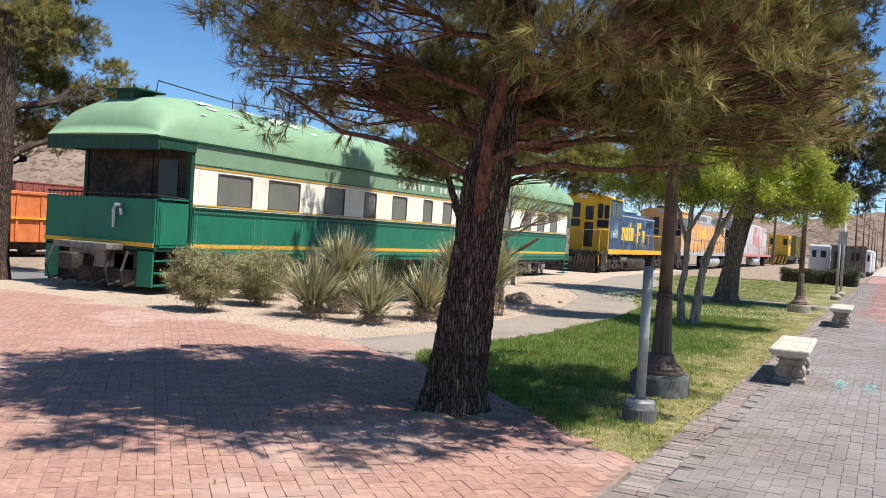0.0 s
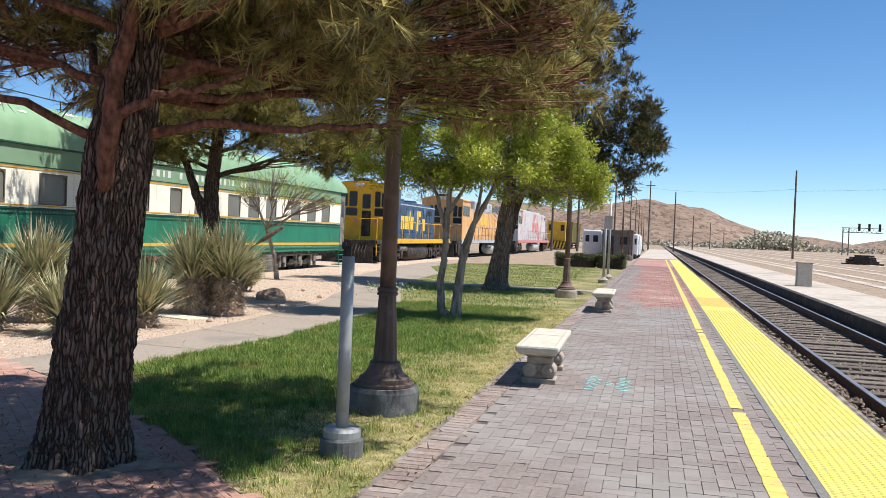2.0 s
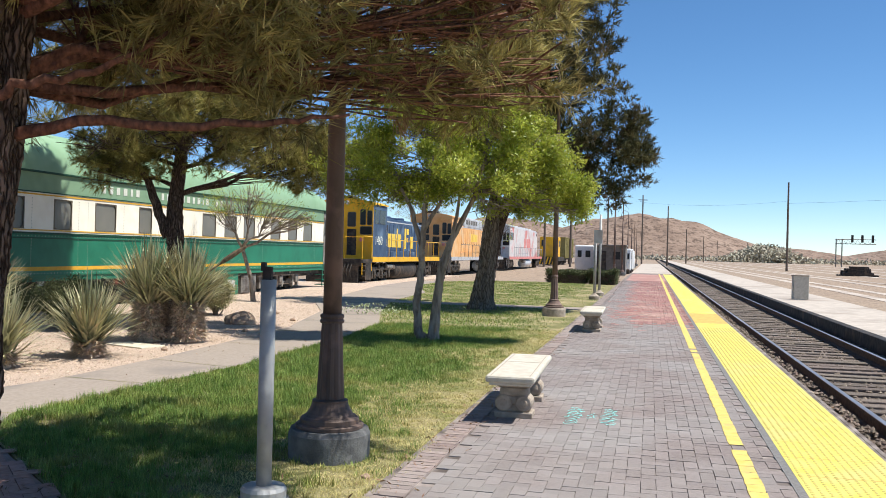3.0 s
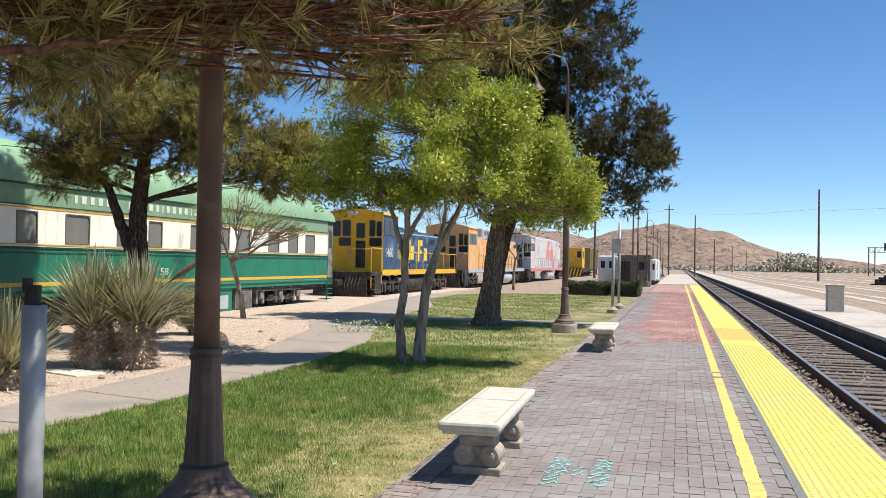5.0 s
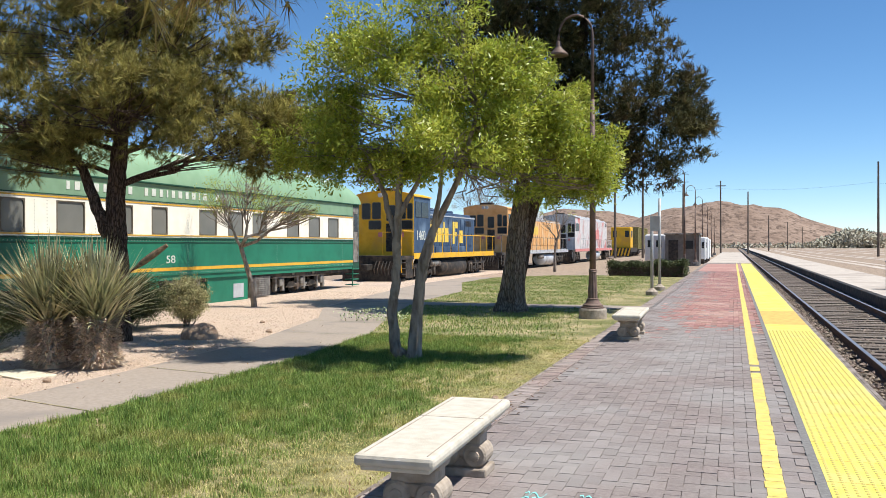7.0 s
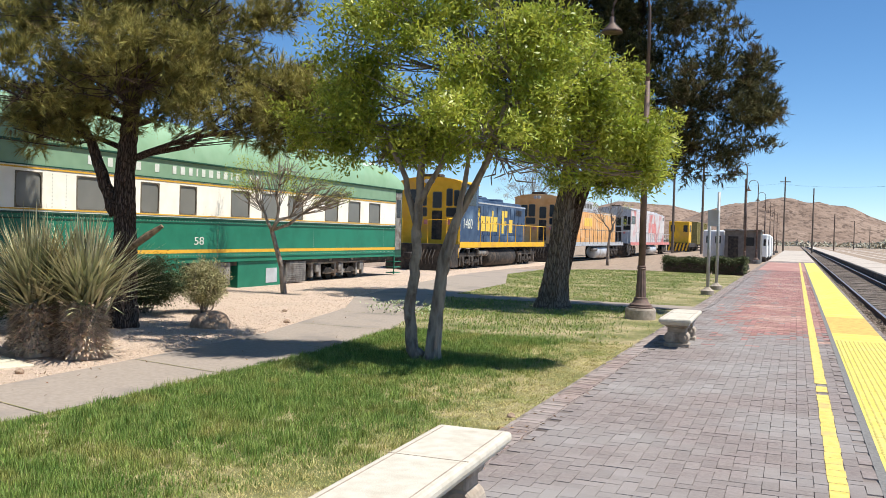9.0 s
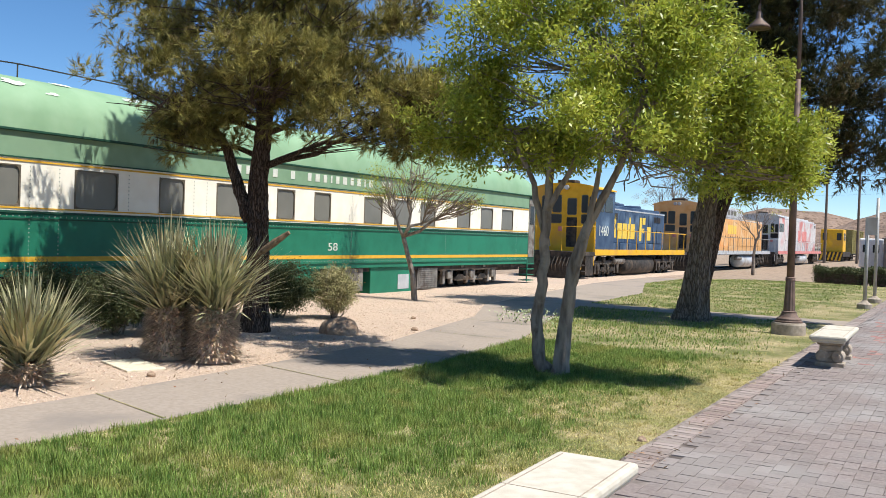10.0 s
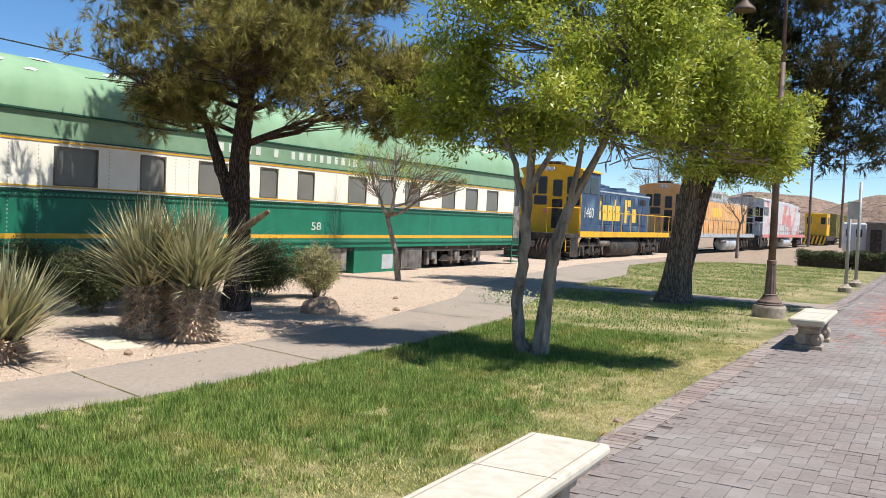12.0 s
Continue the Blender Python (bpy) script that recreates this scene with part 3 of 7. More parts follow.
def lobe_points(lobes, count, gap=0.35, freq=0.9, shell=2.2, per_clump=26, clump=0.24):
    """Tuft places in clumps within a union of uneven ellipsoids, with gaps; also each one's outward direction."""
    vol = np.array([l[1][0] * l[1][1] * l[1][2] for l in lobes]) ** 0.8
    pts, out = [], []
    for (c, r), n in zip(lobes, np.maximum(3, vol / vol.sum() * count * 1.3 / per_clump).astype(int)):
        d = unit(rng.normal(size=(n, 3)))
        rad = rng.random(n) ** (1 / shell)
        p = np.array(c) + d * rad[:, None] * np.array(r)
        keep = np.array([noise.noise(Vector(q) * freq) + 0.6 * noise.noise(Vector(q) * freq * 2.7) > -gap for q in p])
        p, d = p[keep], d[keep]
        size = clump * rng.uniform(0.6, 1.3, len(p))
        q = unit(rng.normal(size=(len(p), per_clump, 3)))
        rr = rng.random((len(p), per_clump, 1)) ** 0.45
        off = q * rr * size[:, None, None] * np.array((1.15, 1.15, 0.75))
        pts.append((p[:, None] + off).reshape(-1, 3))
        out.append(unit(q * 0.8 + d[:, None] * 0.5 + np.array((0, 0, 0.25))).reshape(-1, 3))
    return np.concatenate(pts), np.concatenate(out)


def needle_tufts(p, d, per, length, width, droop=0.2, spread=0.36, stem=0.10):
    """Fans of thin needles, one triangle each, along a short twig at every tuft."""
    n = len(p)
    ax = unit(d * 0.8 + rng.normal(size=(n, 3)) * 0.55 + np.array((0, 0, 0.35)))
    ax = np.repeat(ax, per, 0)
    dirs = unit(ax + rng.normal(size=(n * per, 3)) * spread)
    dirs[:, 2] -= droop * rng.random(n * per)
    L = length * rng.uniform(0.6, 1.15, n * per)[:, None]
    base = np.repeat(p, per, 0) + ax * (rng.random((n * per, 1)) - 0.5) * stem
    side = unit(np.cross(dirs, rng.normal(size=(n * per, 3)) * 0.55 + np.array((0.35, 0, 0.8)))) * width / 2
    v = np.stack([base - side, base + side, base + dirs * L], 1).reshape(-1, 3)
    return v, np.arange(len(v)).reshape(-1, 3)


def leaf_cards(p, d, per, length, width, spread=0.75, out=0.06):
    """Small pointed leaves, two triangles each, in sprays."""
    n = len(p)
    ax = np.repeat(unit(d + rng.normal(size=(n, 3)) * 0.5), per, 0)
    dirs = unit(ax + rng.normal(size=(n * per, 3)) * spread)
    L = length * rng.uniform(0.6, 1.2, n * per)[:, None]
    base = np.repeat(p, per, 0) + rng.normal(size=(n * per, 3)) * out
    side = unit(np.cross(dirs, rng.normal(size=(n * per, 3)) * 0.65 + ax * 0.35 + np.array((0.3, 0, 0.7)))) * width / 2
    mid = base + dirs * L * 0.45
    v = np.stack([base, mid + side, base + dirs * L, mid - side], 1).reshape(-1, 3)
    return v, np.arange(len(v)).reshape(-1, 4)


def twig_mesh(a, b, r0, r1):
    """Three-sided tapered twigs from a to b."""
    d = unit(b - a)
    s = unit(np.cross(d, np.array((0.3, 0.2, 0.93))))
    t = np.cross(d, s)
    ring = [s, -0.5 * s + 0.87 * t, -0.5 * s - 0.87 * t]
    v = np.stack([a + q * r0 for q in ring] + [b + q * r1 for q in ring], 1).reshape(-1, 3)
    f = np.array([(0, 1, 4, 3), (1, 2, 5, 4), (2, 0, 3, 5)])
    return v, (f[None] + (np.arange(len(a)) * 6)[:, None, None]).reshape(-1, 4)


def wander(a, b, n, amp, r):
    a, b = Vector(a), Vector(b)
    pts = []
    for i in range(n + 1):
        t = i / n
        q = a.lerp(b, t)
        if 0 < i < n:
            q += Vector((r.uniform(-1, 1), r.uniform(-1, 1), r.uniform(-0.6, 0.8))) * amp
        pts.append(q)
    return pts


def bark_tube(name, pts, radii, ridge, flute, mat, parent):
    """A trunk whose bark stands in long uneven ridges with furrows between them."""
    seg, _, depth, freq = ridge
    ang = np.linspace(0, 2 * math.pi, seg, endpoint=False)
    v = []
    for p, rr in zip(pts, radii):
        for a in ang:
            c, s = math.cos(a), math.sin(a)
            q = Vector((c * rr * freq, s * rr * freq, p.z * freq * 0.13))
            q += Vector((noise.noise(q * 0.9), noise.noise(q * 0.9 + Vector((7, 1, 3))), 0)) * 0.4
            d = noise.voronoi(q)[0]
            up = min(1.0, (d[1] - d[0]) * 2.6)
            k = rr * flute(a, p) + depth * (up ** 0.7 - 0.75) + depth * 0.45 * noise.noise(q * 3.3 + Vector((0, 0, p.z * freq)))
            v.append((p.x + c * k, p.y + s * k, p.z))
    n = len(pts)
    f = [(i * seg + k, i * seg + (k + 1) % seg, (i + 1) * seg + (k + 1) % seg, (i + 1) * seg + k) for i in range(n - 1) for k in range(seg)]
    return np_mesh(name, np.array(v), np.array(f), mat, parent, smooth=True)


def tree_on_stem(name, label, cat, stem, stem_r, lobes, bark, limb_mat, foliage, tufts, seed, kind, per=14, length=0.15, width=0.006, gap=0.3, limb_r=0.07, extra_stems=(), fork=None, group="", freq=0.9, twigs=40, shell=2.2, ridge=(28, 0.15, 0.01, 12.0)):
    """A tree: fluted tapered trunk, limbs to each lobe of the crown, twigs, and a crown of many needles or leaves."""
    r = random.Random(seed)
    base = Vector(stem[0])
    t = thing(name, label, cat, group)

    def flute(a, p):
        return 1 + 0.07 * math.sin(5 * a + p.z * 0.7) + 0.05 * math.sin(11 * a + p.z * 2.1) + 0.04 * noise.noise(Vector((math.cos(a) * 2, math.sin(a) * 2, p.z * 3)))

    dense, rad = [], []
    for i in range(len(stem) - 1):
        steps = max(6, int((Vector(stem[i + 1]) - Vector(stem[i])).length / ridge[1]))
        for k in range(steps):
            q = k / steps
            dense.append(Vector(stem[i]).lerp(Vector(stem[i + 1]), q))
            rad.append(stem_r[i] * (1 - q) + stem_r[i + 1] * q)
    dense.append(Vector(stem[-1]))
    rad.append(stem_r[-1])
    bark_tube("trunk", dense, rad, ridge, flute, bark, t)
    for pts, rr in extra_stems:
        fine = [Vector(pts[i]).lerp(Vector(pts[i + 1]), k / 4) + Vector((r.uniform(-1, 1), r.uniform(-1, 1), r.uniform(-1, 1))) * 0.016 for i in range(len(pts) - 1) for k in range(4)] + [Vector(pts[-1])]
        fr = [rr[i] + (rr[i + 1] - rr[i]) * k / 4 for i in range(len(pts) - 1) for k in range(4)] + [rr[-1]]
        part("stem", tube(bmesh.new(), fine, fr, 12), limb_mat, t, smooth=True)
    fork = Vector(fork or stem[-1])
    # limbs
    tw_a, tw_b = [], []
    for c, rad3 in lobes:
        c = Vector(c)
        ends = [dense[k] for k in range(len(dense)) if dense[k].z > fork.z - 0.4] or [fork]
        start = min(ends, key=lambda q: abs(q.z - (c.z - 0.3 * (c - q).to_2d().length)))
        pts = wander(start, c, 6, 0.08 * (c - start).length ** 0.7, r)
        lr = min(limb_r, 0.03 * (c - start).length + 0.02)
        part("limb", tube(bmesh.new(), pts, [lr * (1 - 0.75 * i / 6) for i in range(7)], 7), limb_mat, t, smooth=True)
        for q in range(twigs):
            k = r.randrange(2, 7)
            d = Vector([r.gauss(0, 1) for _ in range(3)]).normalized()
            e = c + Vector((d.x * rad3[0], d.y * rad3[1], d.z * rad3[2])) * r.uniform(0.35, 0.8)
            m = pts[k].lerp(e, 0.5) + Vector((r.uniform(-1, 1), r.uniform(-1, 1), r.uniform(-1, 0.4))) * 0.12
            tw_a += [pts[k], m]
            tw_b += [m, e]
    v, f = twig_mesh(np.array(tw_a), np.array(tw_b), 0.011, 0.006)
    tagged(np_mesh("twig", v, f, limb_mat, t), kind="stuff")
    p, d = lobe_points(lobes, tufts, gap, freq, shell)
    if kind == "needle":
        v, f = needle_tufts(p, d, per, length, width)
    else:
        v, f = leaf_cards(p, d, per, length, width)
    np_mesh("crown", v, f, foliage, t)
    return t


tree_on_stem("pine_tree", "large pine with furrowed dark trunk at the lawn's corner", "tree",
             [(-2.63, 7.42, -0.08), (-2.60, 7.42, 0.25), (-2.50, 7.42, 1.15), (-2.42, 7.44, 2.0), (-2.36, 7.5, 2.6), (-2.2, 7.6, 4.0), (-2.1, 7.6, 5.6)], [0.35, 0.255, 0.20, 0.19, 0.15, 0.11, 0.05],
             [((-4.35, 7.2, 3.3), (0.95, 1.2, 0.7)), ((-3.9, 8.6, 3.0), (1.3, 1.2, 0.75)), ((-3.4, 6.3, 3.6), (1.2, 1.1, 0.9)), ((-2.4, 8.9, 3.0), (1.3, 1.3, 0.75)),
              ((-1.0, 8.6, 2.95), (1.25, 1.3, 0.8)), ((-0.25, 9.2, 3.0), (0.9, 1.2, 0.75)), ((-1.2, 7.0, 3.15), (1.2, 1.1, 0.8)), ((-0.3, 7.6, 3.3), (0.9, 1.1, 0.8)),
              ((-2.2, 7.8, 4.4), (2.1, 2.1, 1.1)), ((-2.2, 7.6, 5.6), (1.5, 1.5, 1.1)), ((-3.6, 7.4, 4.4), (1.1, 1.3, 0.6)), ((-4.3, 7.8, 2.9), (1.0, 1.0, 0.5)),  ((-1.6, 5.7, 4.9), (1.5, 1.2, 0.8)), ((-3.0, 5.9, 4.9), (1.4, 1.1, 0.8)), ((-1.9, 10.4, 3.5), (1.3, 1.1, 0.75)), ((-0.5, 6.3, 5.0), (1.1, 0.8, 0.55)), ((-0.6, 10.6, 3.45), (0.9, 0.9, 0.6)), ((-0.7, 8.2, 4.3), (1.3, 1.5, 1.0)), ((0.0, 10.0, 2.85), (0.6, 0.8, 0.45)), ((-0.65, 10.2, 2.8), (0.7, 0.8, 0.42)), ((0.1, 9.2, 3.15), (0.55, 0.8, 0.45)), ((-0.9, 9.4, 4.6), (1.3, 1.2, 0.8)), ((0.2, 8.6, 4.5), (0.9, 1.3, 0.7)), ((-2.6, 7.3, 5.2), (1.8, 1.5, 0.8)), ((-3.5, 6.9, 5.1), (1.4, 1.3, 0.7)), ((-1.6, 7.4, 5.5), (1.6, 1.4, 0.8)), ((-2.2, 6.4, 5.3), (1.5, 1.0, 0.7))],
             M["bark"], M["red_bark"], M["needle_brown"], 42000, 11, "needle", per=15, length=0.175, width=0.0085, limb_r=0.036, fork=(-2.4, 7.45, 2.75), twigs=34, gap=-0.05, freq=1.5, ridge=(190, 0.018, 0.024, 22.0),
             extra_stems=[([(-2.42, 7.45, 2.05), (-1.9, 7.5, 2.16), (-1.3, 7.7, 2.17), (-0.95, 7.85, 2.2), (-0.62, 8.0, 2.26)], [0.04, 0.029, 0.022, 0.016, 0.008]),
                          ([(-2.45, 7.42, 2.0), (-3.0, 7.3, 2.25), (-3.8, 7.2, 2.42), (-4.5, 7.1, 2.8)], [0.034, 0.027, 0.02, 0.01]),
                          ([(-2.40, 7.27, 1.72), (-2.35, 7.21, 2.0), (-2.34, 7.2, 2.3), (-2.26, 7.25, 2.7), (-2.22, 7.35, 3.3)], [0.045, 0.06, 0.055, 0.045, 0.03]),
                          ([(-2.35, 7.22, 2.12), (-2.2, 7.2, 2.22), (-2.0, 7.25, 2.32), (-1.75, 7.4, 2.38), (-1.4, 7.5, 2.6)], [0.035, 0.03, 0.024, 0.018, 0.01])])
tree_on_stem("pine_tree", "spreading pine rising behind the yuccas", "tree",
             [(-8.18, 19.3, -0.1), (-8.16, 19.3, 0.3), (-8.15, 19.3, 1.2), (-8.2, 19.3, 2.3), (-8.1, 19.3, 3.2), (-8.0, 19.4, 4.8), (-8.1, 19.7, 7.0), (-8.2, 20.4, 9.3)], [0.25, 0.19, 0.16, 0.145, 0.12, 0.10, 0.08, 0.03],
             [((-9.35, 19.2, 3.7), (1.3, 1.4, 0.9)), ((-9.0, 18.2, 3.5), (1.3, 1.3, 0.7)), ((-6.4, 19.2, 3.55), (1.3, 1.4, 0.75)), ((-5.4, 19.5, 3.3), (0.95, 1.2, 0.65)), ((-7.4, 18.2, 3.6), (1.3, 1.2, 0.75)),
              ((-8.2, 20.3, 3.9), (2.2, 1.3, 0.9)), ((-8.6, 19.2, 4.9), (2.2, 2.0, 1.1)), ((-6.9, 19.3, 4.6), (1.6, 1.6, 1.0)), ((-8.1, 19.4, 6.0), (1.7, 1.7, 1.2)), ((-9.4, 19.6, 4.7), (1.3, 1.3, 0.9)), ((-8.2, 20.5, 8.2), (1.2, 1.25, 0.9)), ((-8.3, 20.2, 7.6), (1.3, 1.2, 0.9)), ((-8.2, 20.9, 8.7), (1.1, 1.0, 0.8)), ((-8.3, 20.0, 8.8), (0.9, 0.8, 0.7)), ((-8.2, 20.6, 9.2), (1.0, 1.0, 0.55)), ((-9.2, 18.6, 3.05), (1.0, 1.0, 0.5)), ((-5.7, 19.4, 3.15), (1.3, 1.2, 0.5)), ((-8.2, 20.0, 8.3), (1.0, 1.0, 0.9)), ((-8.1, 20.8, 7.8), (1.0, 1.0, 0.9)), ((-8.3, 20.3, 9.0), (0.9, 0.9, 0.8)), ((-8.2, 20.4, 7.0), (1.1, 1.1, 0.9))],
             M["bark"], M["bark"], M["needle"], 44000, 12, "needle", per=16, length=0.165, width=0.0105, limb_r=0.05, fork=(-8.3, 19.3, 2.9), twigs=34, gap=-0.1, freq=1.35, ridge=(90, 0.04, 0.022, 16.0),
             extra_stems=[([(-8.3, 19.25, 1.7), (-8.48, 19.2, 2.15), (-8.68, 19.1, 2.8), (-9.2, 18.85, 3.6)], [0.11, 0.095, 0.075, 0.04])])
tree_on_stem("shade_tree", "thick-trunked tree in fresh yellow-green leaf on the lawn", "tree",
             [(-3.53, 27.3, -0.1), (-3.52, 27.3, 0.25), (-3.42, 27.3, 1.1), (-3.33, 27.3, 2.0), (-3.22, 27.3, 2.9), (-3.1, 27.2, 4.8)], [0.44, 0.31, 0.235, 0.22, 0.15, 0.05],
             [((-3.6, 27.0, 3.7), (1.2, 1.3, 0.75)), ((-2.4, 26.8, 3.4), (1.0, 1.1, 0.7)), ((-1.7, 26.6, 2.8), (0.65, 0.8, 0.45)), ((-2.6, 26.9, 4.6), (1.1, 1.2, 0.85)), ((-4.5, 27.3, 4.3), (0.9, 1.1, 0.7)), ((-3.4, 27.0, 5.5), (1.0, 1.1, 0.65)), ((-1.7, 26.8, 4.1), (0.75, 0.9, 0.55)), ((-3.0, 26.7, 2.7), (0.7, 0.8, 0.35)), ((-1.35, 26.6, 3.4), (0.4, 0.5, 0.35))],
             M["pale_bark"], M["pale_bark"], M["leaf"], 12500, 23, "leaf", per=12, length=0.10, width=0.030, limb_r=0.05, fork=(-3.1, 27.3, 2.9), twigs=12, ridge=(90, 0.04, 0.022, 13.0), gap=-0.12, freq=1.8, shell=2.6)
tree_on_stem("pine_tree", "tall dark pine spreading over the platform's edge", "tree",
             [(-3.62, 28.2, -0.1), (-3.6, 28.2, 0.6), (-3.3, 28.3, 2.2), (-2.6, 28.7, 4.5), (-2.1, 29.0, 6.5), (-1.9, 29.2, 9.8)], [0.24, 0.2, 0.17, 0.14, 0.11, 0.05],
             [((-0.6, 28.4, 4.35), (1.7, 1.5, 1.25)), ((0.1, 28.4, 5.1), (1.1, 1.2, 0.75)), ((-0.7, 28.4, 3.5), (1.2, 1.2, 0.65)), ((-1.4, 28.6, 6.9), (1.7, 1.6, 1.5)), ((-1.6, 28.6, 8.6), (1.7, 1.7, 1.3)),
              ((-3.3, 29.2, 6.6), (2.0, 1.8, 1.6)), ((-4.6, 29.4, 7.8), (1.9, 1.9, 1.4)), ((-2.9, 29.2, 9.8), (1.8, 1.8, 1.3)), ((-5.2, 29.6, 5.8), (1.6, 1.6, 1.1)), ((-2.2, 28.9, 5.2), (1.3, 1.2, 0.9))],
             M["bark"], M["bark"], M["needle_blue"], 22000, 13, "needle", per=11, length=0.175, width=0.0185, limb_r=0.07, fork=(-2.8, 28.6, 3.6), twigs=18, gap=0.36, freq=1.1)
tree_on_stem("pine_tree", "old pine standing beyond the coach's open end", "tree",
             [(-16.4, 12.9, -0.2), (-16.4, 12.9, 0.3), (-16.35, 12.9, 1.6), (-16.2, 12.9, 3.2), (-16.1, 12.9, 5.5)], [0.5, 0.4, 0.33, 0.24, 0.1],
             [((-17.3, 16.2, 4.6), (1.1, 1.2, 0.85)), ((-17.0, 15.0, 5.6), (1.0, 1.2, 0.8)), ((-18.6, 15.6, 4.2), (1.4, 1.5, 0.9)), ((-18.2, 15.0, 6.0), (1.6, 1.6, 1.1)), ((-19.6, 15.4, 5.2), (1.6, 1.6, 1.1)), ((-17.6, 13.6, 4.0), (1.2, 1.3, 0.8)), ((-16.9, 13.2, 5.6), (1.4, 1.4, 1.0)), ((-18.6, 13.4, 6.8), (1.8, 1.8, 1.2)), ((-17.4, 16.4, 3.55), (0.9, 0.9, 0.5)), ((-19.4, 16.5, 3.4), (1.2, 1.2, 0.6)), ((-16.6, 14.6, 7.4), (1.1, 1.3, 0.8))],
             M["bark"], M["bark"], M["needle"], 24000, 14, "needle", per=12, length=0.17, width=0.015, limb_r=0.1, fork=(-16.2, 12.9, 2.8), twigs=30, gap=-0.05, freq=1.3)
tree_on_stem("shade_tree", "young multi-stemmed tree in fresh yellow-green leaf", "tree",
             [(-2.72, 18.5, -0.05), (-2.70, 18.5, 0.12), (-2.66, 18.5, 0.64), (-2.59, 18.5, 1.24), (-2.43, 18.5, 1.72), (-2.07, 18.55, 2.44), (-1.8, 18.6, 3.4)], [0.13, 0.095, 0.08, 0.07, 0.06, 0.042, 0.02],
             [((-3.7, 18.4, 3.2), (0.8, 0.9, 0.6)), ((-4.35, 18.6, 3.0), (0.55, 0.7, 0.45)), ((-3.1, 18.2, 4.1), (0.75, 0.8, 0.6)), ((-2.3, 18.4, 3.7), (0.95, 1.1, 0.8)), ((-1.3, 18.6, 3.2), (0.75, 1.0, 0.65)), ((-0.6, 18.8, 2.75), (0.5, 0.7, 0.4)),
              ((-1.9, 18.0, 2.8), (0.9, 0.9, 0.45)), ((-3.1, 18.8, 2.75), (0.9, 0.9, 0.4)), ((-2.3, 18.7, 4.7), (0.6, 0.7, 0.5)), ((-1.4, 18.6, 4.0), (0.65, 0.8, 0.5)), ((-0.75, 18.7, 3.4), (0.5, 0.6, 0.4)), ((-3.9, 18.5, 3.9), (0.45, 0.5, 0.35)), ((-0.35, 18.9, 2.35), (0.35, 0.5, 0.25)), ((-1.75, 18.5, 2.3), (0.65, 0.7, 0.3)), ((-3.6, 18.7, 2.5), (0.6, 0.7, 0.25)), ((-1.1, 18.9, 2.45), (0.5, 0.6, 0.3))],
             M["smooth_bark"], M["smooth_bark"], M["leaf"], 15000, 15, "leaf", per=12, length=0.082, width=0.025, limb_r=0.022, fork=(-2.4, 18.5, 2.9), twigs=14, gap=-0.13, freq=2.0, shell=2.6,
             extra_stems=[([(-2.84, 18.48, -0.05), (-2.96, 18.46, 0.12), (-3.0, 18.45, 0.61), (-2.94, 18.45, 1.16), (-2.91, 18.42, 1.71), (-2.88, 18.4, 2.38), (-2.75, 18.4, 3.2)], [0.11, 0.08, 0.07, 0.062, 0.055, 0.045, 0.02]),
                          ([(-2.92, 18.45, 1.5), (-3.12, 18.5, 2.2), (-3.5, 18.5, 3.0)], [0.05, 0.035, 0.018]), ([(-2.64, 18.5, 0.9), (-2.52, 18.47, 1.3), (-2.36, 18.45, 1.91), (-2.25, 18.5, 2.8)], [0.055, 0.045, 0.036, 0.018]), ([(-2.9, 18.4, 1.9), (-2.6, 18.4, 2.4), (-2.4, 18.4, 3.1)], [0.04, 0.03, 0.015])])
tree_on_stem("sapling", "thin leaning sapling just coming into leaf", "tree",
             [(-10.1, 27.0, -0.15), (-10.2, 27.0, 0.6), (-10.5, 27.0, 1.5)], [0.075, 0.065, 0.052],
             [((-11.1, 27.0, 2.7), (0.75, 0.8, 0.7)), ((-10.2, 27.0, 3.0), (0.8, 0.8, 0.6)), ((-9.4, 27.0, 2.6), (0.9, 0.8, 0.5)), ((-8.6, 27.0, 2.4), (0.5, 0.5, 0.35))],
             M["smooth_bark"], M["smooth_bark"], M["leaf"], 900, 16, "leaf", per=4, length=0.05, width=0.018, limb_r=0.045, fork=(-10.5, 27.0, 1.4), twigs=55, gap=0.2, freq=1.5)
tree_on_stem("sapling", "small bare tree beside the far locomotives", "tree",
             [(-9.2, 62.0, -0.15), (-9.2, 62.0, 1.0), (-9.1, 62.0, 1.8)], [0.1, 0.08, 0.06],
             [((-9.9, 62.0, 3.2), (0.9, 0.9, 0.9)), ((-8.4, 62.0, 3.3), (0.9, 0.9, 0.9)), ((-9.1, 62.0, 3.9), (0.8, 0.8, 0.7))],
             M["smooth_bark"], M["smooth_bark"], M["leaf"], 90, 17, "leaf", per=4, length=0.07, width=0.03, limb_r=0.05, fork=(-9.1, 62.0, 1.6), twigs=20, gap=0.2)
tree_on_stem("bare_tree", "leafless grey tree behind the orange locomotive", "tree",
             [(-17.5, 74.0, -0.2), (-17.5, 74.0, 1.5), (-17.4, 74.0, 3.0)], [0.25, 0.2, 0.15],
             [((-18.8, 74.0, 5.2), (1.6, 1.6, 1.4)), ((-16.4, 74.0, 5.4), (1.7, 1.6, 1.4)), ((-17.5, 74.0, 6.4), (1.5, 1.5, 1.1))],
             M["smooth_bark"], M["smooth_bark"], M["far_scrub"], 900, 18, "leaf", per=4, length=0.12, width=0.02, limb_r=0.1, fork=(-17.4, 74.0, 2.6), twigs=60, gap=0.3)


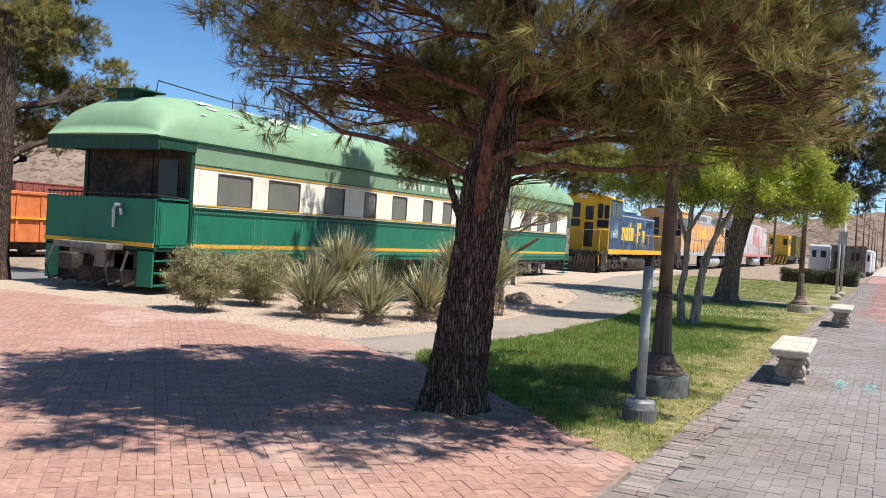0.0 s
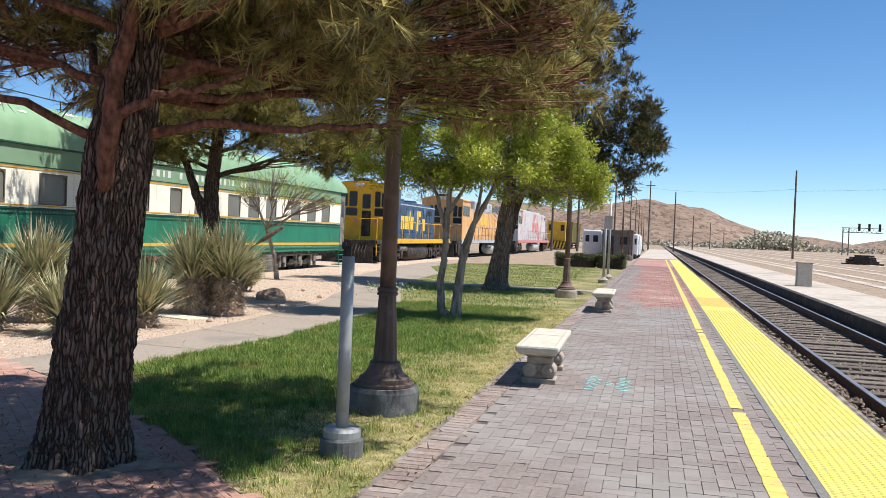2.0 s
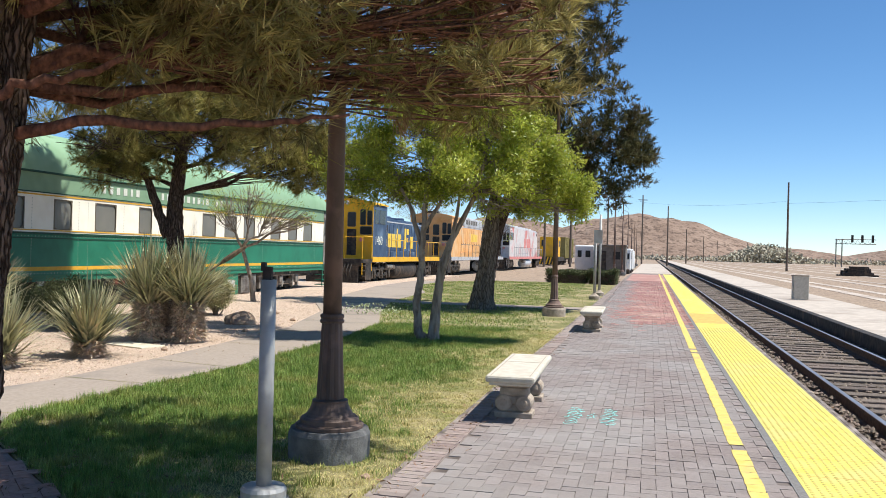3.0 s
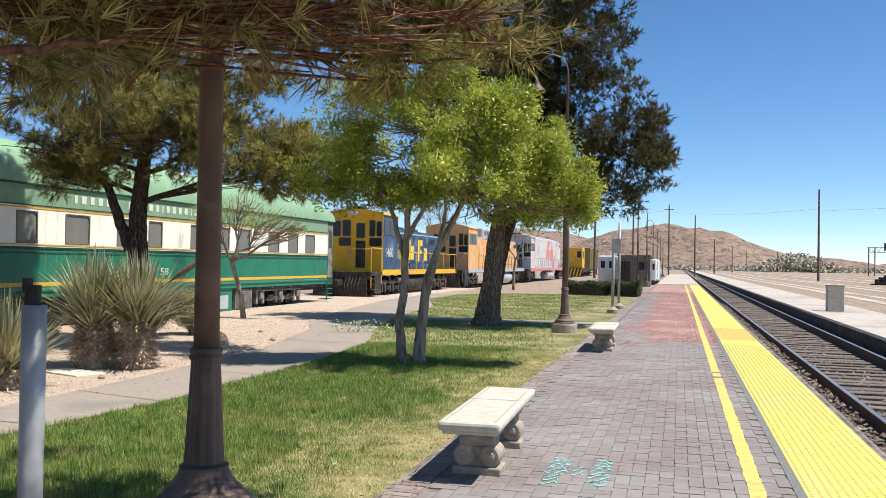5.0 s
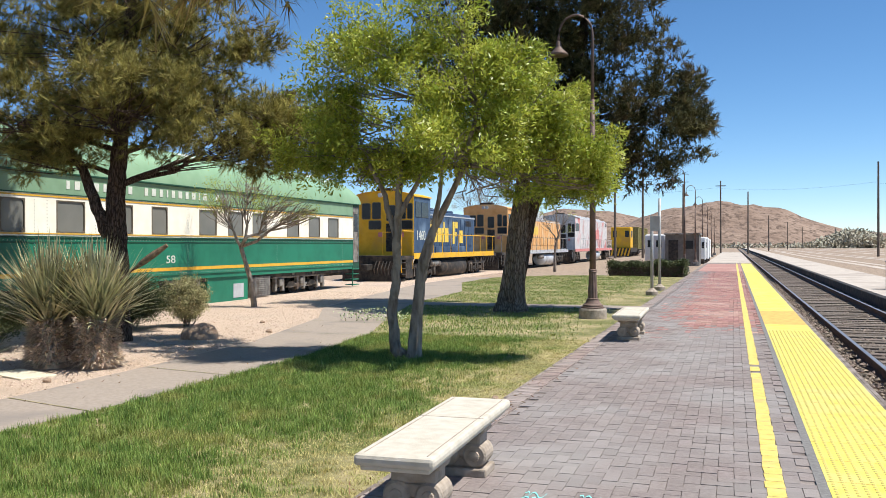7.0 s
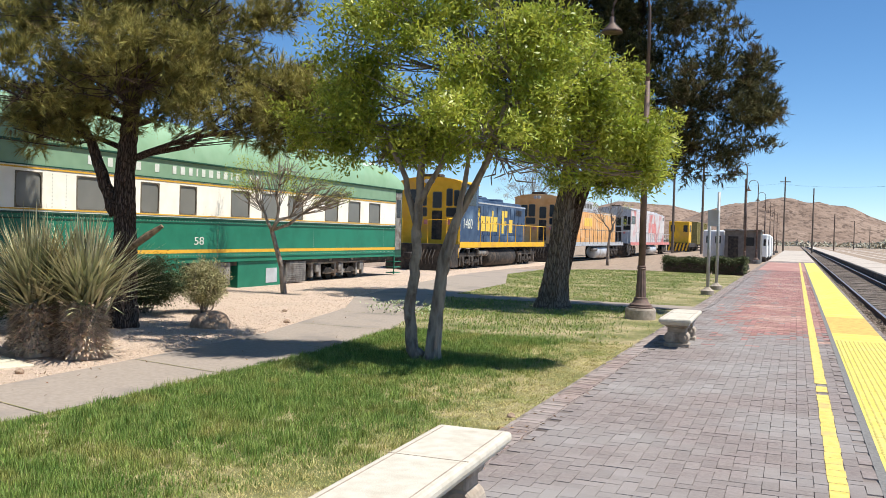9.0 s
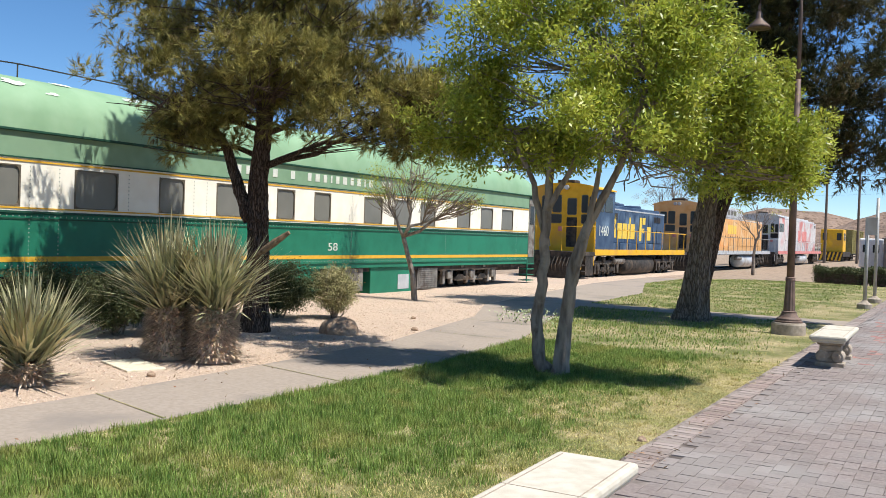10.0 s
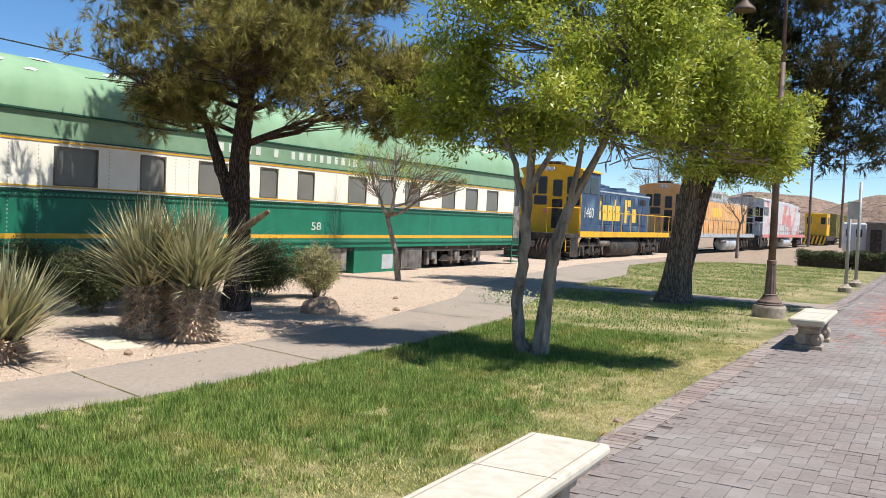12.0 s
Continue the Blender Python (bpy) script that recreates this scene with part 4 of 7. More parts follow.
def yucca(x, y, trunk_h, trunk_r, blade, count, seed, label, z=-0.03):
    g = np.random.default_rng(seed)
    t = thing("yucca", label, "yucca", "yuccas in the gravel bed")
    if trunk_h > 0:
        # shaggy skirt of dry leaf bases
        n = int(2200 * trunk_h * trunk_r / 0.12) + 160
        a, h = g.uniform(0, 6.283, n), g.random(n) ** 0.9 * trunk_h
        rad = trunk_r * (0.82 + 0.25 * (1 - h / trunk_h)) * g.uniform(0.85, 1.08, n)
        p = np.stack([x + rad * np.cos(a), y + rad * np.sin(a), z + h + 0.05], -1)
        d = np.stack([np.cos(a) * 0.7, np.sin(a) * 0.7, g.uniform(-0.6, 0.45, n)], -1)
        L = g.uniform(0.05, 0.11, n)[:, None]
        side = np.stack([-np.sin(a), np.cos(a), np.zeros(n)], -1) * 0.017
        v = np.stack([p - side, p + side, p + unit(d) * L], 1).reshape(-1, 3)
        np_mesh("skirt", v, np.arange(len(v)).reshape(-1, 3), M["yucca_skirt"], t, "shaggy dry brown leaf bases")
        part("trunk", tube(bmesh.new(), [(x, y, z - 0.05), (x, y, z + trunk_h * 0.5), (x, y, z + trunk_h)], [trunk_r * 0.8, trunk_r * 0.7, trunk_r * 0.4], 12), M["yucca_skirt"], t)
    a = g.uniform(0, 6.283, count)
    el = np.radians(np.clip(g.normal(52, 21, count), 8, 88))
    d = np.stack([np.cos(a) * np.cos(el), np.sin(a) * np.cos(el), np.sin(el)], -1)
    L = blade * g.uniform(0.75, 1.1, count)[:, None]
    o = np.array((x, y, z + trunk_h)) + d * 0.05 + g.normal(size=(count, 3)) * trunk_r * 0.25
    side = np.stack([-np.sin(a), np.cos(a), np.zeros(count)], -1) * 0.0135
    mid = o + d * L * 0.55
    end = o + d * L
    end[:, 2] -= (0.10 * np.cos(el) * L[:, 0]) * g.uniform(0, 1.6, count)
    v = np.stack([o - side * 1.1, o + side * 1.1, mid + side, mid - side, end], 1).reshape(-1, 3)
    k = (np.arange(count) * 5)[:, None]
    tri = np.concatenate([k + np.array([[0, 1, 2]]), k + np.array([[0, 2, 3]]), k + np.array([[3, 2, 4]])])
    np_mesh("blade_crown", v, tri, M["yucca"], t)
    return t


yucca(-7.95, 12.85, 0.16, 0.17, 0.95, 380, 1, "low yucca with long stiff grey-green blades")
yucca(-8.15, 14.0, 0.55, 0.24, 0.95, 560, 2, "tall yucca on a shaggy brown trunk")
yucca(-6.85, 12.95, 0.14, 0.18, 0.85, 380, 3, "low grey-green yucca in gravel")
yucca(-6.55, 14.3, 0.18, 0.20, 0.9, 400, 4, "low blue-grey yucca in gravel")
yucca(-6.95, 16.45, 0.60, 0.28, 1.02, 640, 5, "big yucca with yellowed blades on a thick shaggy trunk")
big_yucca = yucca(-6.35, 16.6, 0.62, 0.27, 1.0, 600, 6, "big yucca leaning beside its twin on a shaggy trunk")


part("flower_stalk", tube(bmesh.new(), [(-6.3, 16.6, 0.9), (-5.95, 16.8, 1.22), (-5.82, 16.83, 1.32), (-5.68, 16.86, 1.42), (-5.5, 16.9, 1.54)], [0.008, 0.012, 0.042, 0.045, 0.025], 9), M["stalk"], big_yucca, "dry brown flower stalk")


def shrub(x, y, rx_, ry_, h, count, seed, mat, label, leaf=0.038, z=-0.03):
    t = thing("shrub", label, "shrub", "shrubs along the coach")
    r = random.Random(seed)
    bm = bmesh.new()
    for i in range(9):
        a = r.uniform(0, 6.28)
        e = (x + rx_ * 0.6 * math.cos(a), y + ry_ * 0.6 * math.sin(a), z + h * r.uniform(0.5, 0.9))
        tube(bm, wander((x + r.uniform(-0.06, 0.06), y + r.uniform(-0.06, 0.06), z - 0.03), e, 4, 0.05, r), [0.018, 0.015, 0.012, 0.009, 0.005], 5)
    part("stem", bm, M["smooth_bark"], t)
    lobes = [((x, y, z + h * 0.62), (rx_, ry_, h * 0.42)), ((x + rx_ * 0.35, y - 0.1, z + h * 0.5), (rx_ * 0.7, ry_ * 0.7, h * 0.36)), ((x - rx_ * 0.35, y + 0.1, z + h * 0.52), (rx_ * 0.7, ry_ * 0.7, h * 0.36))]
    p, d = lobe_points(lobes, count, 0.5, 2.5, 3.0, 20, 0.13)
    v, f = leaf_cards(p, d, 6, leaf, leaf * 0.5, out=0.035)
    np_mesh("foliage", v, f, mat, t)


shrub(-9.6, 11.9, 0.62, 0.55, 1.0, 4200, 1, M["shrub"], "rounded olive-brown shrub in gravel")
shrub(-9.75, 13.6, 0.58, 0.55, 0.98, 3400, 2, M["shrub"], "brownish twiggy shrub beside the coach")
shrub(-10.6, 14.9, 0.62, 0.6, 1.05, 3800, 3, M["shrub"], "greener shrub close to the coach")
shrub(-8.62, 21.9, 0.42, 0.42, 0.92, 2400, 4, M["shrub"], "small twiggy shrub by a brown rock")
# the next three take darker leaves, with the shade there put into their colour
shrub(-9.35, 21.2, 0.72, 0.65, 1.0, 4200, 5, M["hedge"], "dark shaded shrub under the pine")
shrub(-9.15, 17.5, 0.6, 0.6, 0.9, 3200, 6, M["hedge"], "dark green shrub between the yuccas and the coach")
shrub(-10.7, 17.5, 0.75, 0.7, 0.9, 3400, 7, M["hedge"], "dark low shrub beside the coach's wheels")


def hedge(x0, x1, y0, y1, h, label, seed):
    t = thing("hedge", label, "hedge")
    n = 3600
    g = np.random.default_rng(seed)
    p = np.stack([g.uniform(x0, x1, n), g.uniform(y0, y1, n), g.uniform(-0.05, h, n)], -1)
    p[: n // 2, 2] = h - g.random(n // 2) ** 2 * 0.2 + 0.06 * np.sin(p[: n // 2, 0] * 5)
    v, f = leaf_cards(p, unit(g.normal(size=(n, 3))), 4, 0.11, 0.05, out=0.05)
    np_mesh("foliage", v, f, M["hedge"], t)
    part("core", boxes((x0 + 0.1, x1 - 0.1, y0 + 0.1, y1 - 0.1, -0.1, h - 0.15), bevel=0.05), M["bark"], t)


hedge(-4.8, -2.5, 53.6, 55.4, 0.55, "low clipped dark green hedge at the lawn's end", 1)
hedge(-2.4, -0.85, 53.2, 55.2, 0.62, "dark green hedge beside the platform", 2)


def rock(x, y, sx, sy, sz, seed, label, z=-0.05):
    bm = bmesh.new()
    bmesh.ops.create_icosphere(bm, subdivisions=3, radius=1.0)
    for v in bm.verts:
        q = v.co.copy()
        k = 1 + 0.28 * noise.noise(q * 1.3 + Vector((seed * 3.1, 0, 0))) + 0.08 * noise.noise(q * 4 + Vector((seed, 1, 0)))
        v.co = Vector((q.x * sx * k, q.y * sy * k, max(-0.25, q.z) * sz * k))
    ob = part("rock", bm, M["stone"], smooth=True)
    ob.location = (x, y, z + 0.1 * sz)
    tagged(ob, label, "rock")


rock(-7.1, 20.05, 0.36, 0.27, 0.25, 1, "rounded brown boulder on the gravel")
for i, (x, y, s) in enumerate(((-6.05, 15.4, 0.05), (-7.2, 14.9, 0.06), (-6.3, 18.6, 0.05), (-6.5, 21.3, 0.06), (-7.6, 23.0, 0.05), (-0.92, 9.35, 0.035), (-0.85, 15.8, 0.04), (-0.8, 10.0, 0.03))):
    rock(x, y, s, s * 0.8, s * 0.8, 5 + i, "small dark stone lying on the ground", -0.02)



def litter():
    """Dry needles, twigs and crumbs of leaf about the big pine and along the edges."""
    spots = [(-2.6, 7.3, 0.9, 900, -0.004), (-4.0, 9.0, 1.2, 300, -0.004), (-0.66, 12.0, 3.5, 500, 0.004), (-7.5, 17.0, 3.0, 700, -0.026), (3.05, 12.0, 4.0, 500, -0.24)]
    ps = []
    for x, y, s, n, z in spots:
        sx = s if s < 2 else (0.12 if x > -1 else s * 0.5)
        ps.append(np.stack([rng.normal(x, sx, n), rng.normal(y, s, n), np.full(n, z + 0.006)], -1))
    p = np.concatenate(ps)
    d = rng.normal(size=p.shape)
    d[:, 2] = 0.08
    v, f = leaf_cards(p, unit(d), 1, 0.055, 0.011, spread=0.15, out=0.0)
    v[:, 2] = np.maximum(v[:, 2], np.repeat(p[:, 2], 4))
    tagged(np_mesh("leaf_litter", v, f, M["leaf_litter"]), "dry brown needles and leaf crumbs on the ground", "leaf litter", kind="stuff")
    bm = bmesh.new()
    ring = [bm.verts.new((-2.6 + (0.50 + 0.11 * math.sin(3 * a) + 0.07 * math.sin(7 * a)) * math.cos(a), 7.42 + (0.46 + 0.09 * math.cos(4 * a)) * math.sin(a), 0.003)) for a in np.linspace(0, 2 * math.pi, 30)[:-1]]
    top = bm.verts.new((-2.6, 7.42, 0.05))
    for i in range(len(ring)):
        bm.faces.new((ring[i], ring[(i + 1) % len(ring)], top))
    tagged(part("tree_pit", bm, M["dirt"]), "bare packed soil round the pine's trunk", "soil", kind="structure")


litter()

# ---- lawn ----
def grass(name, n, x0, x1, y0, y1, h, w, mat, label, pick, near=1.0):
    x, y = rng.uniform(x0, x1, n), y0 + (y1 - y0) * rng.random(n) ** near
    ok = inside(LAWN, x - np.abs(rng.normal(0, 0.05, n)), y) | inside(FAR_LAWN, x, y)
    x, y = x[ok], y[ok]
    nz = np.array([noise.noise(Vector((a * 0.8, b * 0.8, 0))) + 0.5 * noise.noise(Vector((a * 2.6, b * 2.6, 4))) for a, b in zip(x, y)])
    tuft = np.array([noise.noise(Vector((a * 7, b * 7, 9))) for a, b in zip(x, y)])
    # thinner, drier towards the platform edge
    green = -0.36 + 0.95 * np.minimum((EDGE_R - x) / 1.5, 1.15) + nz * 0.6 + tuft * 0.35 - np.clip((y - 27) / 12, 0, 0.3)
    keep = pick(green, rng.random(len(x)))
    x, y, green, tuft = x[keep], y[keep], green[keep], tuft[keep]
    m = len(x)
    a = rng.uniform(0, 6.283, m)
    hh = h * rng.uniform(0.5, 1.2, m) * np.clip(0.55 + 0.5 * green + 0.9 * tuft, 0.3, 1.5)
    lean = rng.uniform(0.1, 0.75 if name == "grass" else 1.8, m) * hh
    o = np.stack([x, y, np.full(m, -0.022)], -1)
    side = np.stack([-np.sin(a), np.cos(a), np.zeros(m)], -1) * w / 2 * rng.uniform(0.7, 1.3, (m, 1))
    tip = o + np.stack([np.cos(a) * lean, np.sin(a) * lean, hh], -1)
    v = np.stack([o - side, o + side, tip], 1).reshape(-1, 3)
    tagged(np_mesh(name, v, np.arange(len(v)).reshape(-1, 3), mat), label, "grass", kind="stuff")


grass("grass", 480000, -4.7, EDGE_R, 6.7, 21.5, 0.066, 0.0058, M["grass"], "green unmown lawn grass", lambda g, u: u < np.clip(g * 1.5 + 0.12, 0, 1), 1.15)
grass("dry_grass", 420000, -4.7, EDGE_R + 0.1, 6.7, 21.5, 0.04, 0.0068, M["dry_grass"], "straw-coloured dry grass along the paving", lambda g, u: u > np.clip(g * 1.7 + 0.15, 0, 0.95), 1.15)
grass("grass", 120000, -9.5, EDGE_R, 21.5, 52.0, 0.05, 0.014, M["grass"], "green lawn grass further along", lambda g, u: u < np.clip(g * 1.3 + 0.1, 0, 1))
grass("dry_grass", 70000, -9.5, EDGE_R, 21.5, 52.0, 0.04, 0.013, M["dry_grass"], "dry straw-coloured grass further along", lambda g, u: u > np.clip(g * 1.3 + 0.1, 0, 0.75))


def flowers():
    n = 110
    p = np.stack([rng.normal(-5.6, 0.35, n), rng.normal(24.0, 0.25, n), rng.uniform(-0.02, 0.2, n)], -1)
    v, f = leaf_cards(p, unit(rng.normal(size=(n, 3)) + (0, 0, 1)), 3, 0.07, 0.03, out=0.04)
    t = tagged(new("flower_clump"), "small clump of pale weeds at the lawn's edge", "weeds")
    np_mesh("foliage", v, f, M["pale_weed"], t)


M["pale_weed"] = material("pale_weed", (0.24, 0.30, 0.12), (0.48, 0.50, 0.32), 20, 0.7, bump=0, vary=0.3, island=True)
flowers()

# ---- the green observation coach ----
SX, SF = -12.0, -15.05           # near and far side
CY = (SX + SF) / 2
GROUND = -0.16


def panel_with_openings(bm, x, y0, y1, z0, z1, holes, depth):
    """A side sheet in the plane x with openings (ya, yb, za, zb), and reveals that run back by depth."""
    ys = sorted({y0, y1, *[h[0] for h in holes], *[h[1] for h in holes]})
    zs = sorted({z0, z1, *[h[2] for h in holes], *[h[3] for h in holes]})
    grid = {}

    def vert(y, z):
        if (y, z) not in grid:
            grid[(y, z)] = bm.verts.new((x, y, z))
        return grid[(y, z)]

    for ya, yb in zip(ys, ys[1:]):
        for za, zb in zip(zs, zs[1:]):
            ym, zm = (ya + yb) / 2, (za + zb) / 2
            if any(h[0] < ym < h[1] and h[2] < zm < h[3] for h in holes):
                continue
            bm.faces.new((vert(ya, za), vert(yb, za), vert(yb, zb), vert(ya, zb)))
    for ya, yb, za, zb in holes:
        c = [(ya, za), (yb, za), (yb, zb), (ya, zb)]
        f = [bm.verts.new((x, *q)) for q in c]
        b = [bm.verts.new((x - depth, *q)) for q in c]
        for i in range(4):
            j = (i + 1) % 4
            bm.faces.new((f[i], b[i], b[j], f[j]))
    return bm


def bar_letters(parent, x, y0, z0, h, widths, mat, gap=0.06, name="lettering"):
    """Unreadable or branded lettering as plain bars."""
    y = y0
    for w in widths:
        if w > 0:
            part(name, boxes((x, x + 0.006, y, y + w, z0, z0 + h)), mat, parent)
        y += abs(w) + gap


def words(parent, text, x, y, z, size, mat, name="number"):
    """Readable characters on a side that faces +x."""
    cu = bpy.data.curves.new(name, "FONT")
    cu.body, cu.size, cu.extrude = text, size, 0.003
    tmp = bpy.data.objects.new(name, cu)
    scene.collection.objects.link(tmp)
    me = bpy.data.meshes.new_from_object(tmp.evaluated_get(bpy.context.evaluated_depsgraph_get()))
    bpy.data.objects.remove(tmp)
    me.materials.clear()
    me.materials.append(mat)
    ob = new(name, me)
    ob.parent = parent
    ob.matrix_local = Matrix.Translation((x, y, z)) @ Matrix(((0, 0, 1, 0), (1, 0, 0, 0), (0, 1, 0, 0), (0, 0, 0, 1)))
    return ob


def wheel_mesh(radius, width):
    bm = bmesh.new()
    prof = [(0.06, -width * 0.9), (0.11, -width * 0.8), (0.13, -width * 0.3), (radius * 0.78, -width * 0.25), (radius * 0.82, -width * 0.5), (radius, -width * 0.5), (radius, width * 0.4), (radius + 0.03, width * 0.5), (radius * 0.5, width * 0.5)]
    lathe(bm, [(max(r, 0.01), z) for r, z in prof], seg=20)
    bmesh.ops.rotate(bm, verts=bm.verts, cent=(0, 0, 0), matrix=Matrix.Rotation(radians(-90), 3, "Y"))
    return bm


def truck(parent, yc, axles, x, z_rail, radius=0.46, mat=None, label="bogie with leaf springs"):
    """A bogie: side frame with pedestals, journal boxes, springs and wheels, seen from the +x side."""
    mat = mat or M["grey_steel"]
    zc = z_rail + radius
    t = new("truck")
    t.parent = parent
    t["label"] = label
    half = (max(axles) - min(axles)) / 2 + 0.45
    bm = bmesh.new()
    box(bm, x - 0.16, x - 0.04, yc - half, yc + half, zc + 0.12, zc + 0.30, 0.03)
    box(bm, x - 0.2, x - 0.06, yc - half * 0.45, yc + half * 0.45, zc - 0.2, zc - 0.06, 0.03)
    for a in axles:
        box(bm, x - 0.17, x - 0.05, yc + a - 0.30, yc + a - 0.17, zc - 0.28, zc + 0.2, 0.02)
        box(bm, x - 0.17, x - 0.05, yc + a + 0.17, yc + a + 0.30, zc - 0.28, zc + 0.2, 0.02)
    part("side_frame", bm, mat, t)
    for a in axles:
        part("journal_box", boxes((x - 0.14, x + 0.02, yc + a - 0.13, yc + a + 0.13, zc - 0.13, zc + 0.13), bevel=0.04), mat, t)
    for a, b in zip(axles, axles[1:]):
        m = yc + (a + b) / 2
        bm = bmesh.new()
        for k in range(5):
            box(bm, x - 0.15, x - 0.03, m - 0.36 + 0.05 * k, m + 0.36 - 0.05 * k, zc - 0.16 + 0.035 * k, zc - 0.13 + 0.035 * k)
        part("leaf_spring", bm, M["black"], t)
        part("brake_cylinder", lathe(bmesh.new(), [(0.02, 0), (0.09, 0.02), (0.09, 0.26), (0.02, 0.28)], at=(x - 0.02, m, zc + 0.2), seg=12), mat, t)
    for a in axles:
        for wx in (x - 0.42, x - 1.9):
            bm = wheel_mesh(radius, 0.13)
            bmesh.ops.translate(bm, verts=bm.verts, vec=(wx, yc + a, zc))
            part("wheel", bm, M["black"], t)
        part("axle", tube(bmesh.new(), [(x - 1.9, yc + a, zc), (x - 0.42, yc + a, zc)], [0.07, 0.07], 8), M["black"], t)
    return t


def coach():
    c = thing("railway_coach", "old green and cream observation coach with an open rear platform", "railway coach")
    y0, y1 = 14.2, 37.35
    wins = [(14.92, 16.05), (16.62, 17.82), (18.85, 19.75), (20.72, 21.34), (22.22, 23.06), (24.08, 24.68), (25.40, 26.02), (27.42, 28.23), (28.82, 29.61), (30.15, 30.95), (32.25, 33.06), (33.77, 34.58), (35.24, 36.08)]
    WZ0, WZ1 = 1.81, 2.49
    part("body", boxes((SF + 0.02, SX - 0.09, y0 + 0.02, y1 - 0.02, 0.72, 3.0)), M["dark_trim"], c)
    # lower side with rivet rows, belt rail, cream band, letterboard
    part("lower_side", boxes((SX - 0.09, SX, y0, y1, 0.78, 1.70), bevel=0.01), M["green"], c, "dark green riveted steel side")
    part("sill", boxes((SX - 0.11, SX - 0.03, y0, y1, 0.66, 0.78)), M["green"], c)
    part("lower_stripe", boxes((SX - 0.02, SX + 0.004, y0, y1, 0.90, 0.985)), M["gold"], c, "gold painted stripe")
    part("belt_rail", boxes((SX - 0.06, SX + 0.022, y0, y1, 1.70, 1.74), (SX - 0.06, SX + 0.012, y0, y1, 1.60, 1.625)), M["dark_trim"], c)
    bm = panel_with_openings(bmesh.new(), SX, y0, y1, 1.74, 2.60, [(a, b, WZ0, WZ1) for a, b in wins], 0.05)
    part("upper_side", bm, M["cream"], c, "cream painted window band")
    part("sill_stripe", boxes((SX - 0.02, SX + 0.012, y0, y1, 1.775, 1.80)), M["gold"], c)
    part("upper_stripe", boxes((SX - 0.02, SX + 0.012, y0, y1, 2.545, 2.575)), M["gold"], c)
    part("upper_moulding", boxes((SX - 0.02, SX + 0.02, y0, y1, 2.60, 2.625)), M["dark_trim"], c)
    part("letterboard", boxes((SX - 0.09, SX, y0, y1, 2.625, 3.03)), M["pale_green"], c, "pale green letterboard")
    part("drip_rail", boxes((SX - 0.06, SX + 0.05, y0 - 1.05, y1 + 0.5, 3.03, 3.075), bevel=0.01), M["dark_trim"], c)
    for a, b in wins:
        w = new("window")
        w.parent = c
        part("pane", boxes((SX - 0.05, SX - 0.018, a, b, WZ0, WZ1)), M["blank_window"], w, "blanked grey-brown window panel")
        f = bmesh.new()
        t = 0.02
        box(f, SX - 0.036, SX + 0.008, a - t * 0.4, a + t, WZ0, WZ1)
        box(f, SX - 0.036, SX + 0.008, b - t, b + t * 0.4, WZ0, WZ1)
        box(f, SX - 0.036, SX + 0.008, a + t, b - t, WZ0, WZ0 + t)
        box(f, SX - 0.036, SX + 0.008, a + t, b - t, WZ1 - t, WZ1)
        g = f
        q = 0.085
        for y, sy in ((a + t, 1), (b - t, -1)):
            for z, sz in ((WZ0 + t, 1), (WZ1 - t, -1)):
                tri = ((y, z), (y + sy * q, z), (y + sy * q * 0.3, z + sz * q * 0.3), (y, z + sz * q))
                front = [g.verts.new((SX + 0.006, yy, zz)) for yy, zz in tri]
                back = [g.verts.new((SX - 0.034, yy, zz)) for yy, zz in tri]
                g.faces.new(front)
                for i in range(4):
                    g.faces.new((front[i], back[i], back[(i + 1) % 4], front[(i + 1) % 4]))
        bmesh.ops.recalc_face_normals(g, faces=g.faces)
        part("frame", f, M["window_trim"], w)
    # rivets in upright rows
    rv = []
    for y in (14.35, 16.2, 16.5, 18.0, 18.55, 20.0, 21.6, 21.95, 23.4, 26.9, 31.6, 36.4):
        for z in np.arange(0.82, 1.6, 0.07):
            rv.append((y, z))
        for z in np.arange(1.84, 2.52, 0.07):
            rv.append((y, z))
    for y in np.arange(y0 + 0.1, y1, 0.11):
        rv.append((y, 0.84))
        rv.append((y, 1.655))
    rv = np.array(rv)
    base = np.array([(0, -1, -1), (0, 1, -1), (0, 1, 1), (0, -1, 1), (1, 0, 0)]) * np.array((0.008, 0.011, 0.011))
    v = (base[None] + np.stack([np.full(len(rv), SX), rv[:, 0], rv[:, 1]], -1)[:, None]).reshape(-1, 3)
    tri = np.array([(0, 1, 4), (1, 2, 4), (2, 3, 4), (3, 0, 4)])
    lo = np_mesh("rivet", v, (tri[None] + (np.arange(len(rv)) * 5)[:, None, None]).reshape(-1, 3), M["rivet"], c)
    tagged(lo, kind="stuff")
    # turtle-back roof with rounded ends
    bm = bmesh.new()
    rings = []
    for y, k, drop in ((13.13, 0.04, 0.0), (13.17, 0.22, 0.0), (13.27, 0.44, 0.0), (13.47, 0.66, 0.0), (13.8, 0.84, 0.0), (14.25, 0.94, 0.0), (15.0, 1.0, 0), (20, 1, 0), (26, 1, 0), (32, 1, 0), (36.2, 1, 0), (37.0, 0.93, 0), (37.6, 0.78, 0), (37.95, 0.6, 0), (38.02, 0.35, 0)):
        ring = []
        for i in range(17):
            a = math.pi * i / 16
            cx, sz = math.cos(a), math.sin(a)
            x = CY + 1.57 * math.copysign(abs(cx) ** 0.8, cx)
            ring.append(bm.verts.new((x, y, 3.075 + 1.02 * k * abs(sz) ** 0.78 - drop)))
        rings.append(ring)
